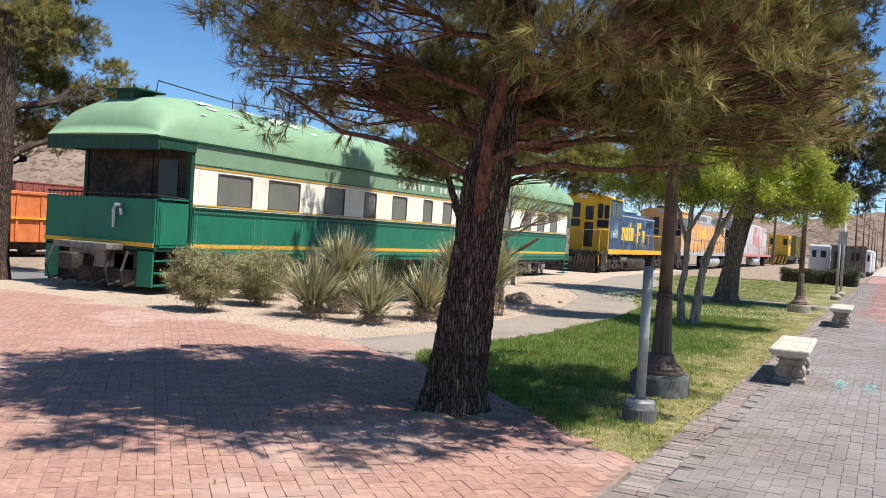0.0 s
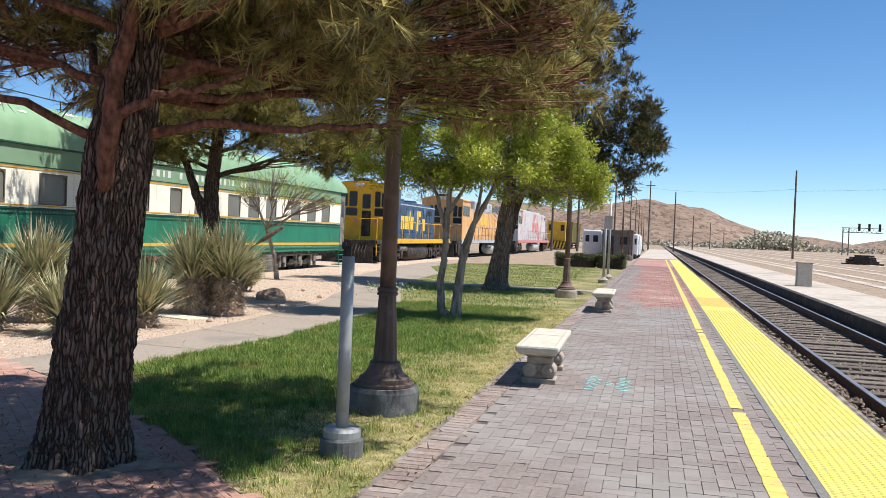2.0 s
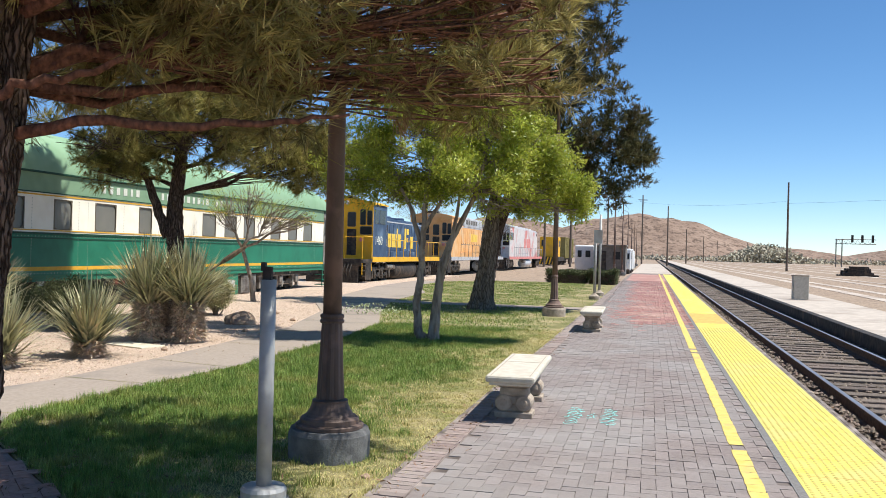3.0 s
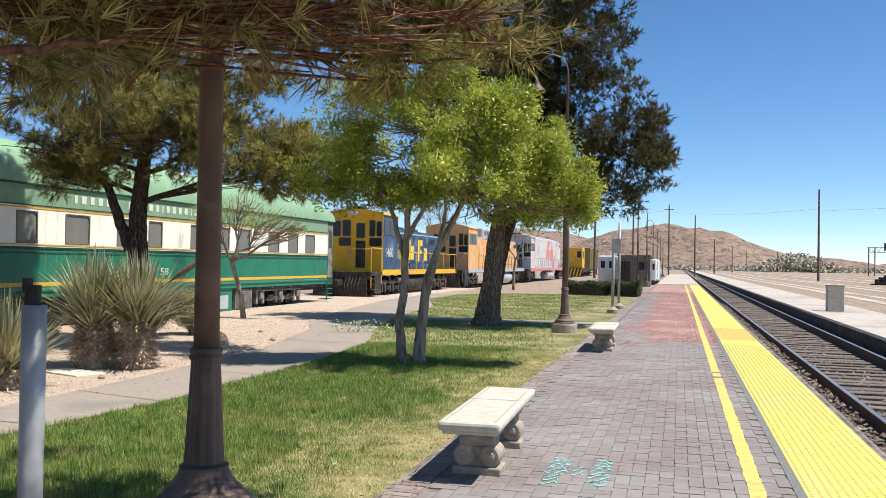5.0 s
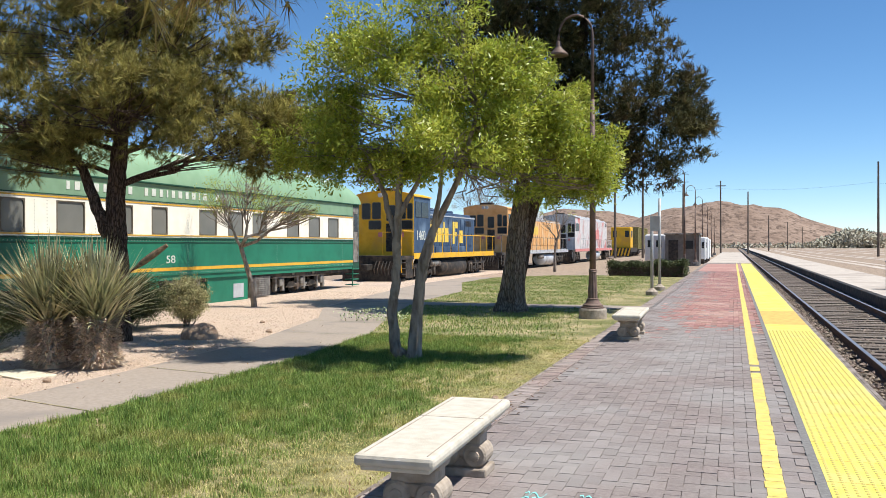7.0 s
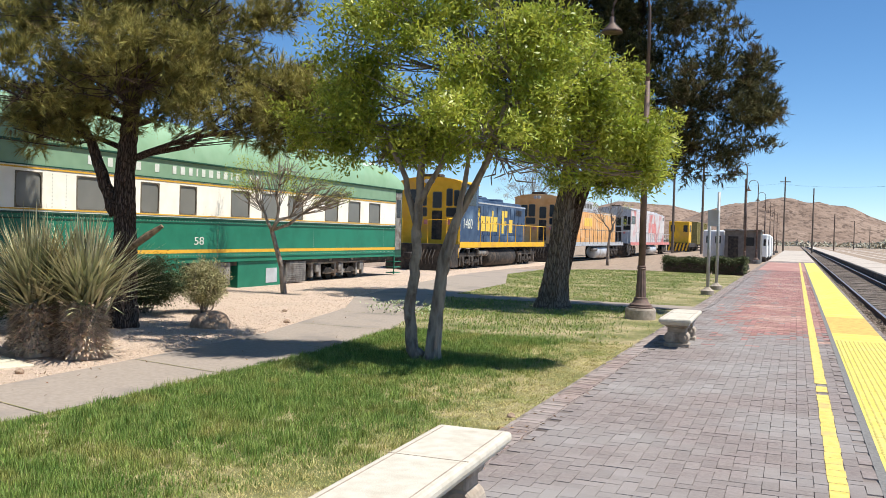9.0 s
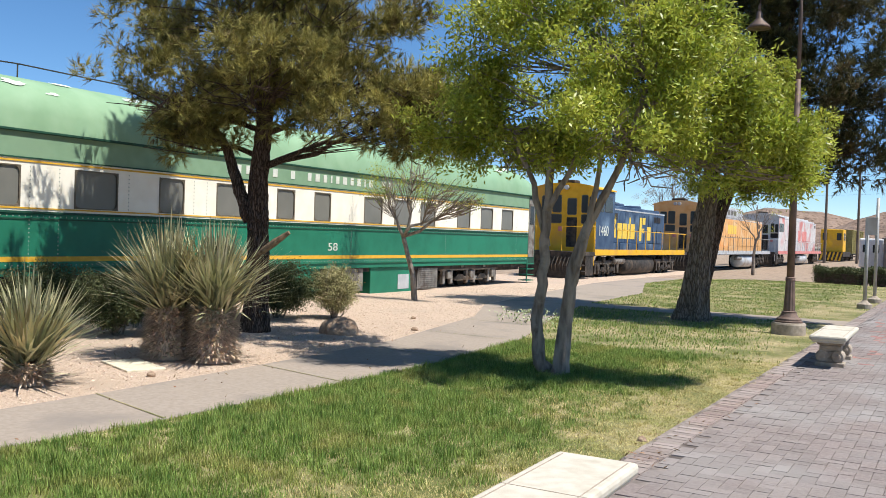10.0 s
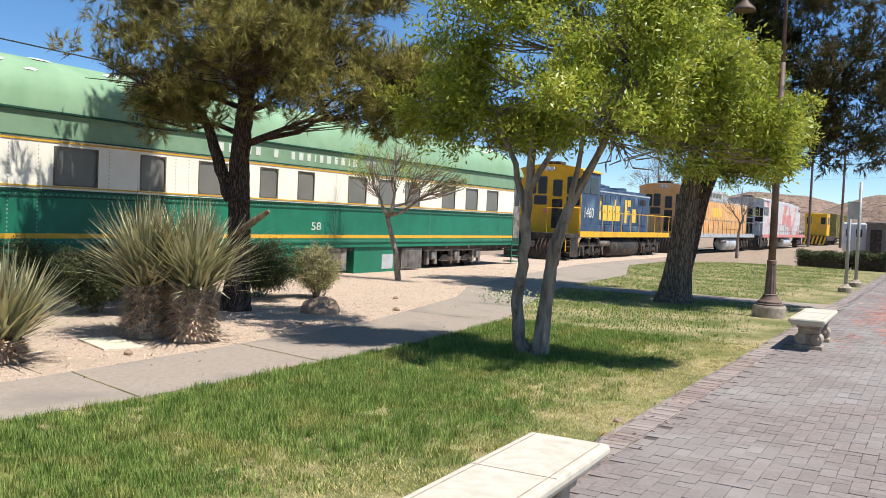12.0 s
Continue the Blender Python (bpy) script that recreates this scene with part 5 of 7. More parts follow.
    for r0, r1 in zip(rings, rings[1:]):
        for i in range(16):
            bm.faces.new((r0[i], r1[i], r1[i + 1], r0[i + 1]))
    bm.faces.new(list(reversed(rings[0])))
    bm.faces.new(rings[-1])
    part("roof", bm, M["roof_green"], c, "faded green rounded roof with bare peeling patches", smooth=True)
    # patches of bare metal where the roof paint has come off
    r = random.Random(4)
    for yc, ac, s in ((15.0, 0.75, 0.22), (17.2, 0.85, 0.45), (17.9, 0.8, 0.3), (19.0, 1.1, 0.3), (14.5, 0.5, 0.1), (34.6, 0.9, 0.5), (36.0, 0.8, 0.4), (33.2, 1.0, 0.4), (24.0, 1.1, 0.4), (16.4, 1.05, 0.35), (18.5, 0.62, 0.14), (14.9, 0.95, 0.3), (15.6, 0.68, 0.2), (20.4, 0.9, 0.3), (27.5, 0.9, 0.5), (30.2, 1.0, 0.4), (35.3, 0.65, 0.25)):
        loop, bm = [], bmesh.new()
        for k in range(14):
            t = 2 * math.pi * k / 14
            q = s * r.uniform(0.35, 1.1)
            y, a = yc + q * math.cos(t), ac + 0.32 * q * math.sin(t)
            loop.append(bm.verts.new((CY + 1.575 * math.cos(a) ** 0.8, y, 3.083 + 1.025 * math.sin(a) ** 0.78)))
        mid = sum((q.co for q in loop), Vector()) / 14
        cv = bm.verts.new((mid.x + 0.012, mid.y, mid.z + 0.012))
        for k in range(14):
            bm.faces.new((loop[k], loop[(k + 1) % 14], cv))
        part("peeled_patch", bm, M["peel"], c, "bare pale metal where paint has peeled")
    # roof walk wire on stanchions, vent hood, ornaments
    bm = bmesh.new()
    pts = [(CY + 0.35, 14.2, 4.08), (CY + 0.35, 14.25, 4.35), (CY + 0.35, 15.4, 4.30), (CY + 0.35, 16.6, 4.26), (CY + 0.35, 18.5, 4.34), (CY + 0.35, 21, 4.32), (CY + 0.35, 24, 4.36)]
    tube(bm, pts, [0.014] * len(pts), 5)
    for y in (16.6, 18.5, 21.0, 24.0):
        tube(bm, [(CY + 0.35, y, 4.0), (CY + 0.35, y, 4.34)], [0.014, 0.014], 5)
    part("roof_aerial", bm, M["black"], c)
    part("roof_hatch", boxes((CY - 0.45, CY + 0.45, 13.6, 14.4, 4.06, 4.10), (CY - 0.25, CY + 0.25, 13.7, 14.3, 3.9, 4.07), bevel=0.015), M["dark_trim"], c)
    bm = bmesh.new()
    for k in range(4):
        a0 = 15.2 + 0.17 * k
        pts = [(CY + 1.33, a0 + 0.1 * math.cos(t), 3.66 + 0.045 * math.sin(t)) for t in np.linspace(0, 6.283, 13)]
        tube(bm, pts, [0.012] * 13, 5, cap=False)
    part("roof_scrollwork", bm, M["dark_trim"], c)
    part("vent_hood", boxes((SX - 0.5, SX - 0.1, 31.9, 32.5, 3.3, 3.42), bevel=0.03), M["dark_trim"], c)
    # company name as plain bars, and the coach's number
    bar_letters(c, SX + 0.002, 22.5, 2.74, 0.18, [0.10, 0.16, 0.14, 0.16, 0.10, 0.15, -0.16, 0.14, -0.16, 0.13, 0.16, 0.13, 0.06, 0.13, 0.16, 0.13, 0.16, 0.06, 0.16, -0.14, 0.14, 0.14], M["white_letter"], 0.15)
    words(c, "58", SX + 0.004, 25.95, 1.10, 0.27, M["white_letter"]).scale = (1.5, 1, 1)
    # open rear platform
    # black puts the canopy's shade into the end wall's colour
    part("end_wall", boxes((SF + 0.1, SX - 0.12, y0 - 0.06, y0, 0.75, 3.05)), M["black"], c, "end wall coloured black for the shade under the canopy")
    part("end_door", boxes((CY - 0.45, CY + 0.45, y0 - 0.09, y0 - 0.055, 0.95, 2.85), bevel=0.01), M["black"], c)
    part("end_window", boxes((CY + 0.62, CY + 1.15, y0 - 0.075, y0 - 0.055, 1.6, 2.7)), M["dark_glass"], c)
    part("platform_floor", boxes((SF, SX, 13.2, y0 - 0.06, 0.82, 0.92)), M["dark_trim"], c)
    part("canopy_fascia", boxes((SF - 0.03, SX + 0.03, 13.14, 13.20, 2.80, 3.08), (SX - 0.03, SX + 0.03, 13.20, y0, 2.84, 3.08), (SF - 0.03, SF + 0.03, 13.20, y0, 2.84, 3.08), bevel=0.008), M["dark_trim"], c, "dark green canopy edge")
    part("canopy_ceiling", boxes((SF, SX, 13.20, y0, 2.98, 3.04)), M["dark_trim"], c)
    for x in (SX - 0.05, SF + 0.05):
        part("corner_post", boxes((x - 0.05, x + 0.05, 14.1, 14.2, 0.9, 3.0)), M["dark_trim"], c)
    part("railing_panel", boxes((SF, SX, 13.18, 13.22, 0.98, 1.84), bevel=0.008), M["green"], c, "solid green platform railing")
    part("gate_panel", boxes((SX - 0.04, SX, 13.24, 14.14, 0.95, 1.80), bevel=0.008), M["green"], c, "green side gate of the platform")
    part("gate_panel", boxes((SF, SF + 0.04, 13.24, 14.14, 0.95, 1.80), bevel=0.008), M["green"], c)
    part("platform_stripe", boxes((SF, SX + 0.004, 13.16, 13.185, 0.90, 0.985)), M["gold"], c)
    bm = bmesh.new()
    tube(bm, [(SF, 13.2, 1.92), (SX, 13.2, 1.92), (SX, 14.15, 1.88)], [0.016] * 3, 6)
    for i in range(26):
        x = SF + 0.06 + i * 0.117
        tube(bm, [(x, 13.2, 1.84), (x, 13.2, 1.95)], [0.009, 0.012], 5)
    part("railing_top", bm, M["black"], c)
    bm = bmesh.new()
    for z in (1.86, 0.92):
        box(bm, SX - 0.02, SX + 0.03, 13.3, 14.05, z - 0.015, z + 0.015)
    tube(bm, [(SX + 0.05, 13.3, 0.95), (SX + 0.05, 13.3, 1.75)], [0.012, 0.012], 6)
    tube(bm, [(SX + 0.05, 14.2, 0.95), (SX + 0.05, 14.2, 1.75)], [0.012, 0.012], 6)
    part("grab_rail", bm, M["green"], c)
    part("marker_lamp", tube(bmesh.new(), [(CY + 0.5, 13.12, 1.25), (CY + 0.5, 13.1, 1.6), (CY + 0.56, 13.1, 1.7), (CY + 0.66, 13.1, 1.7), (CY + 0.7, 13.1, 1.6), (CY + 0.7, 13.12, 1.5)], [0.03, 0.035, 0.04, 0.04, 0.035, 0.03], 8), M["silver"], c, "small curved marker lamp")
    # steps, buffer beam, coupler, hoses below the rear platform
    part("buffer_beam", boxes((CY - 0.75, CY + 0.75, 12.75, 13.2, 0.80, 0.93), (CY - 0.5, CY + 0.5, 12.95, 13.2, 0.45, 0.8), bevel=0.02), M["grey_steel"], c)
    # black block added to fill the space below the platform with shade
    part("shade_filler", boxes((CY - 1.3, CY + 1.2, 13.3, 14.6, 0.1, 0.8), bevel=0.03), M["black"], c)
    part("coupler", boxes((CY - 0.13, CY + 0.13, 12.5, 13.1, 0.45, 0.68), (CY - 0.2, CY + 0.2, 12.42, 12.62, 0.4, 0.72), bevel=0.03), M["black"], c)
    for k in range(6):
        x = CY - 1.1 + 0.42 * k
        part("air_hose", tube(bmesh.new(), [(x, 13.05, 0.8), (x + 0.05, 12.85, 0.4), (x + 0.1, 12.9, 0.12), (x + 0.18, 13.1, 0.2)], [0.03] * 4, 6), M["black"], c)
    for x in (SX - 0.42, SF + 0.02):
        bm = bmesh.new()
        box(bm, x, x + 0.4, 13.2, 13.24, 0.12, 0.85)
        box(bm, x, x + 0.4, 14.1, 14.14, 0.12, 0.85)
        for k in range(3):
            box(bm, x + 0.02, x + 0.42, 13.24, 14.1, 0.14 + 0.24 * k, 0.17 + 0.24 * k)
        part("steps", bm, M["green"], c, "green steel steps")
    # far end: vestibule door
    part("vestibule", boxes((SF + 0.05, SX - 0.03, y1, 37.98, 0.62, 3.05)), M["dark_trim"], c)
    part("vestibule_door", boxes((SX - 0.035, SX - 0.015, 37.42, 37.9, 0.9, 2.95), bevel=0.004), M["grey_steel"], c, "grey vestibule door")
    part("door_window", boxes((SX - 0.016, SX - 0.008, 37.5, 37.82, 2.05, 2.7)), M["dark_glass"], c)
    bm = bmesh.new()
    for k in range(4):
        box(bm, SX - 0.35, SX - 0.02, 37.4, 37.95, 0.05 + 0.2 * k, 0.08 + 0.2 * k)
    box(bm, SX - 0.05, SX - 0.02, 37.38, 37.42, 0.02, 0.8)
    part("steps", bm, M["green"], c)
    # under the floor
    part("underframe", boxes((CY - 0.9, CY + 0.9, 13.3, 37.9, 0.42, 0.72), (CY - 0.75, CY + 0.75, 19.2, 31.6, 0.0, 0.42), (SX - 0.3, SX - 0.12, 14.3, 37.2, 0.55, 0.68)), M["black"], c)
    part("battery_box", boxes((SX - 0.75, SX - 0.08, 27.9, 30.0, -0.06, 0.66), bevel=0.015), M["green"], c, "green equipment box under the floor")
    part("grille", boxes((SX - 0.085, SX - 0.07, 29.2, 29.75, 0.05, 0.45)), M["silver"], c)
    lb = part("louvred_box", boxes((SX - 0.8, SX - 0.10, 30.25, 31.35, 0.0, 0.6)), M["grey_steel"], c)
    for k in range(9):
        part("louvre", boxes((SX - 0.10, SX - 0.085, 30.3, 31.3, 0.04 + 0.06 * k, 0.07 + 0.06 * k)), M["grey_steel"], lb)
    part("air_tank", tube(bmesh.new(), [(SX - 0.5, 22.0, 0.2), (SX - 0.5, 24.2, 0.2)], [0.24, 0.24], 14), M["black"], c)
    part("equipment_box", boxes((SX - 0.9, SX - 0.1, 26.1, 27.6, 0.05, 0.64), bevel=0.015), M["grey_steel"], c)
    part("equipment_box", boxes((SX - 0.9, SX - 0.12, 20.0, 21.6, 0.0, 0.64), bevel=0.015), M["black"], c)
    part("equipment_box", boxes((SX - 0.9, SX - 0.09, 24.5, 25.8, 0.12, 0.66), bevel=0.015), M["green"], c)
    part("brake_sign", boxes((SX - 0.09, SX - 0.075, 20.35, 20.55, 0.55, 0.67)), M["white_letter"], c)
    for y in (23.2, 23.5):
        part("red_valve", boxes((SX - 0.14, SX - 0.06, y, y + 0.12, 0.5, 0.68), bevel=0.01), M["caboose"], c)
    truck(c, 17.3, (-1.45, 0, 1.45), SX - 0.15, GROUND + 0.08, 0.45, label="six-wheel coach bogie in grey steel")
    truck(c, 33.6, (-1.45, 0, 1.45), SX - 0.15, GROUND + 0.08, 0.45, label="six-wheel coach bogie in grey steel")


M["rivet"] = material("rivet", (0.30, 0.34, 0.28), (0.42, 0.45, 0.38), 3, 0.6, bump=0)
coach()
dr = tagged(new("railway_track"), "rusty display track under the coach and locomotives", "railway track", kind="structure")
for x_ in (CY + 0.74, CY - 0.74):
    part("rail", rail_profile(bmesh.new(), x_, 10.5, 190, GROUND + 0.08), [M["rail"], M["rail_top"]], dr)


# ---- locomotives ----
def rounded_panel(x0, x1, z0, z1, y0, y1, r):
    """An upright panel that faces -y, with round corners."""
    bm = bmesh.new()
    pts = []
    for cx, cz, a0 in ((x1 - r, z0 + r, -90), (x1 - r, z1 - r, 0), (x0 + r, z1 - r, 90), (x0 + r, z0 + r, 180)):
        pts += [(cx + r * math.cos(radians(a0 + k * 30)), cz + r * math.sin(radians(a0 + k * 30))) for k in range(4)]
    front = [bm.verts.new((x, y0, z)) for x, z in pts]
    back = [bm.verts.new((x, y1, z)) for x, z in pts]
    bm.faces.new(front)
    for i in range(len(pts)):
        bm.faces.new((front[i], back[i], back[(i + 1) % len(pts)], front[(i + 1) % len(pts)]))
    bmesh.ops.recalc_face_normals(bm, faces=bm.faces)
    return bm


def arched(x0, x1, z0, edge, crown, y0, y1, thick=None):
    """A block or shell across the car whose top is arched from edge to crown."""
    bm = bmesh.new()
    n = 12
    top = [(x0 + (x1 - x0) * k / n, edge + (crown - edge) * (1 - abs(2 * k / n - 1) ** 2.6)) for k in range(n + 1)]
    low = [(x, z - thick) for x, z in top] if thick else [(x, z0) for x, z in top]
    loop = top + low[::-1]
    front = [bm.verts.new((x, y0, z)) for x, z in loop]
    back = [bm.verts.new((x, y1, z)) for x, z in loop]
    m = len(loop)
    for k in range(n):
        for ring in (front, back):
            bm.faces.new((ring[k], ring[k + 1], ring[m - 2 - k], ring[m - 1 - k]))
    for k in range(m):
        bm.faces.new((front[k], front[(k + 1) % m], back[(k + 1) % m], back[k]))
    bmesh.ops.recalc_face_normals(bm, faces=bm.faces)
    return bm


def locomotive(label, y0, y1, side, end, stripe, rail, roof, cab_len, cab_top, hood_top, letters=(), number="", tank=None, hood_x=0.5, hood_end=1.4, tank_y=None, housing=None):
    """A hood-unit diesel: frame, arched cab at the near end, long hood with doors, walkway rails, fuel tank and bogies."""
    L = thing("locomotive", label, "locomotive", "display locomotives")
    xs, xf = -12.02, -14.98
    zf = 1.05
    c0 = y0 + 1.7
    xm = (xs + xf) / 2
    part("frame", boxes((xf, xs, y0 + 0.1, y1 - 0.1, zf - 0.14, zf + 0.02)), M["black"], L)
    part("sill_stripe", boxes((xs - 0.02, xs + 0.006, y0 + 1.6, y1 - 0.6, zf - 0.12, zf + 0.13)), stripe, L)
    part("cab", arched(xf + 0.05, xs - 0.05, zf + 0.02, cab_top - 0.28, cab_top - 0.06, c0 + 0.02, c0 + cab_len), side, L)
    part("cab_roof", arched(xf, xs, 0, cab_top - 0.22, cab_top, c0 - 0.08, c0 + cab_len + 0.05, 0.055), end, L)
    part("cab_front", arched(xf + 0.04, xs - 0.04, zf + 0.02, cab_top - 0.27, cab_top - 0.055, c0 - 0.02, c0 + 0.02), end, L)
    wz0 = zf + 1.62
    panes = [(-12.72, -12.42, wz0 + 0.03, wz0 + 0.80), (-12.37, -12.10, wz0 + 0.03, wz0 + 0.74), (-13.36, -12.92, wz0 - 0.06, wz0 + 0.66), (-14.05, -13.62, wz0 + 0.03, wz0 + 0.80), (-14.55, -14.12, wz0 + 0.03, wz0 + 0.76),
             (-12.72, -12.10, wz0 - 0.43, wz0 - 0.02), (-14.22, -13.60, wz0 - 0.43, wz0 - 0.02)]
    for xa, xb, za, zb in panes:
        w = part("cab_window", rounded_panel(xa, xb, za, zb, c0 - 0.034, c0 - 0.018, 0.07), M["window_trim"], L)
        part("pane", rounded_panel(xa + 0.03, xb - 0.03, za + 0.03, zb - 0.03, c0 - 0.040, c0 - 0.033, 0.05), M["dark_glass"], w)
    part("cab_door", rounded_panel(-13.37, -12.90, zf + 0.2, wz0 - 0.16, c0 - 0.034, c0 - 0.018, 0.03), M["black"], L)
    for x in (-13.75, -12.72):
        part("marker", rounded_panel(x, x + 0.2, zf + 0.86, zf + 1.06, c0 - 0.036, c0 - 0.018, 0.03), M["loco_red"], L)
    for k in (-0.12, 0.12):
        part("headlight", tube(bmesh.new(), [(xm + k, c0 - 0.16, cab_top - 0.2), (xm + k, c0 + 0.1, cab_top - 0.2)], [0.1, 0.1], 12), M["silver"], L)
    part("horn", boxes((xm - 0.4, xm + 0.4, c0 + 0.1, c0 + 0.7, cab_top - 0.01, cab_top + 0.14), bevel=0.04), M["black"], L)
    for ya, yb in ((c0 + 0.25, c0 + 0.95), (c0 + 1.05, c0 + cab_len - 0.3)):
        part("side_window", boxes((xs - 0.052, xs - 0.035, ya, yb, wz0 + 0.12, wz0 + 0.82), bevel=0.006), M["dark_glass"], L)
    hx = xs - hood_x
    part("hood", boxes((xf + hood_x, hx, c0 + cab_len, y1 - hood_end, zf + 0.02, hood_top), bevel=0.05), side, L)
    part("hood_roof", boxes((xf + hood_x + 0.15, hx - 0.15, c0 + cab_len + 0.2, y1 - hood_end - 0.4, hood_top - 0.02, hood_top + 0.12), bevel=0.03), roof, L)
    part("top_rail", boxes((hx - 0.02, hx + 0.012, c0 + cab_len, y1 - hood_end, hood_top - 0.1, hood_top - 0.04)), M["silver"], L)
    for y in np.arange(c0 + cab_len + 1.2, y1 - hood_end - 1.6, 2.6):
        part("roof_fan", lathe(bmesh.new(), [(0.05, 0), (0.5, 0.0), (0.5, 0.16), (0.44, 0.2), (0.05, 0.2)], at=(xm, y, hood_top + 0.1), seg=16), roof, L)
    part("exhaust", boxes((xm - 0.2, xm + 0.2, c0 + cab_len + 3.2, c0 + cab_len + 4.0, hood_top, hood_top + 0.35)), M["black"], L)
    if housing:
        ya, yb, zt = housing
        part("roof_housing", boxes((xf + 0.5, hx + 0.03, ya, yb, hood_top - 0.1, zt), bevel=0.12), M["silver"], L, "silver dynamic-brake housing on the roof")
        for k in range(5):
            part("vent", boxes((hx + 0.03, hx + 0.045, ya + 0.5 + k * 0.9, ya + 1.1 + k * 0.9, hood_top + 0.18, zt - 0.2)), M["shed"], L)
    doors = np.arange(c0 + cab_len + 0.5, y1 - hood_end - 0.8, 0.72)
    for y in doors:
        part("hood_door", boxes((hx, hx + 0.022, y, y + 0.66, zf + 0.45, hood_top - 0.2), bevel=0.007), side, L)
        part("latch", boxes((hx + 0.022, hx + 0.04, y + 0.56, y + 0.6, zf + 1.0, zf + 1.12)), M["black"], L)
    for k in range(5):
        ya = c0 + cab_len + 0.1 + k * 1.25
        part("walkway_box", boxes((hx, xs - 0.22, ya, ya + 1.15, zf + 0.02, zf + 0.42), bevel=0.015), side, L)
    for y in (doors[0], doors[-1] - 0.6):
        for k in range(6):
            part("louvre", boxes((hx + 0.018, hx + 0.036, y + 0.05, y + 1.1, hood_top - 0.52 + 0.05 * k, hood_top - 0.49 + 0.05 * k)), M["black"], L)
    part("handrail", tube(bmesh.new(), [(xs, c0 + cab_len + 0.3, zf + 1.0), (xs, y1 - 0.4, zf + 1.0)], [0.02, 0.02], 5), rail, L)
    for y in np.arange(c0 + cab_len + 0.3, y1 - 0.3, 1.35):
        part("stanchion", tube(bmesh.new(), [(xs, y, zf), (xs, y, zf + 1.0)], [0.018, 0.018], 5), rail, L)
    # end platform, steps, pilot
    for x in (xs - 0.04, xf + 0.04):
        part("grab_rail", tube(bmesh.new(), [(x, y0 + 0.15, 0.35), (x, y0 + 0.15, zf + 1.1), (x, y0 + 0.5, zf + 1.1), (x, c0 - 0.05, zf + 1.1)], [0.024] * 4, 6), rail, L)
        part("grab_rail", tube(bmesh.new(), [(x, c0 - 0.15, 0.5), (x, c0 - 0.15, zf + 1.1)], [0.022] * 2, 6), rail, L)
    for xa, xb in ((xs - 0.04, xs - 0.9), (xf + 0.04, xf + 0.9)):
        part("end_rail", tube(bmesh.new(), [(xa, y0 + 0.15, zf + 1.05), (xb, y0 + 0.15, zf + 1.05), (xb, y0 + 0.15, zf)], [0.022] * 3, 6), rail, L)
    part("end_sill", boxes((xf + 0.05, xs - 0.05, y0 + 0.06, y0 + 0.2, zf - 0.3, zf + 0.04), bevel=0.02), M["black"], L)
    part("pilot", boxes((xf + 0.2, xs - 0.2, y0 + 0.05, y0 + 0.15, -0.02, zf - 0.3), bevel=0.02), M["black"], L)
    for x in (xs - 0.42, xf + 0.02):
        bm = bmesh.new()
        for k in range(4):
            box(bm, x, x + 0.4, y0 + 0.2, y0 + 0.6 + 0.12 * k, 0.02 + 0.25 * k, 0.05 + 0.25 * k)
        box(bm, x + 0.0, x + 0.4, y0 + 0.62, c0 - 0.2, 0.1, zf - 0.13)
        part("steps", bm, M["black"], L)
    part("coupler", boxes((xm - 0.15, xm + 0.15, y0 - 0.55, y0 + 0.1, 0.45, 0.72), bevel=0.04), M["black"], L)
    for k in range(5):
        x = xs - 0.5 - 0.16 * k
        part("air_hose", tube(bmesh.new(), [(x, y0 + 0.03, 0.85), (x - 0.03, y0 - 0.2, 0.5), (x - 0.02, y0 - 0.12, 0.25)], [0.025] * 3, 5), M["black"], L)
    ym = tank_y or (y0 + y1) / 2
    part("fuel_tank", tube(bmesh.new(), [(xs - 0.5, ym - 2.1, 0.45), (xs - 0.5, ym - 2.0, 0.45), (xs - 0.5, ym + 2.0, 0.45), (xs - 0.5, ym + 2.1, 0.45)], [0.36, 0.46, 0.46, 0.36], 18), tank or M["black"], L, smooth=True)
    part("air_reservoir", tube(bmesh.new(), [(xs - 0.2, ym - 3.6, 0.66), (xs - 0.2, ym - 2.3, 0.66)], [0.15, 0.15], 12), M["grey_steel"], L, smooth=True)
    truck(L, y0 + 3.6, (-1.2, 0, 1.2), xs - 0.12, GROUND + 0.08, 0.48, M["bogie"], "six-wheel locomotive bogie in grimy black")
    truck(L, y1 - 3.6, (-1.2, 0, 1.2), xs - 0.12, GROUND + 0.08, 0.48, M["bogie"], "six-wheel locomotive bogie in grimy black")
    for ya, z, h, ws, mt in letters:
        bar_letters(L, hx + 0.024, ya, z, h, ws, mt, 0.10)
    if number:
        words(L, number, xs - 0.045, c0 + 0.35, zf + 0.72, 0.62, M["white_letter"])
    return L


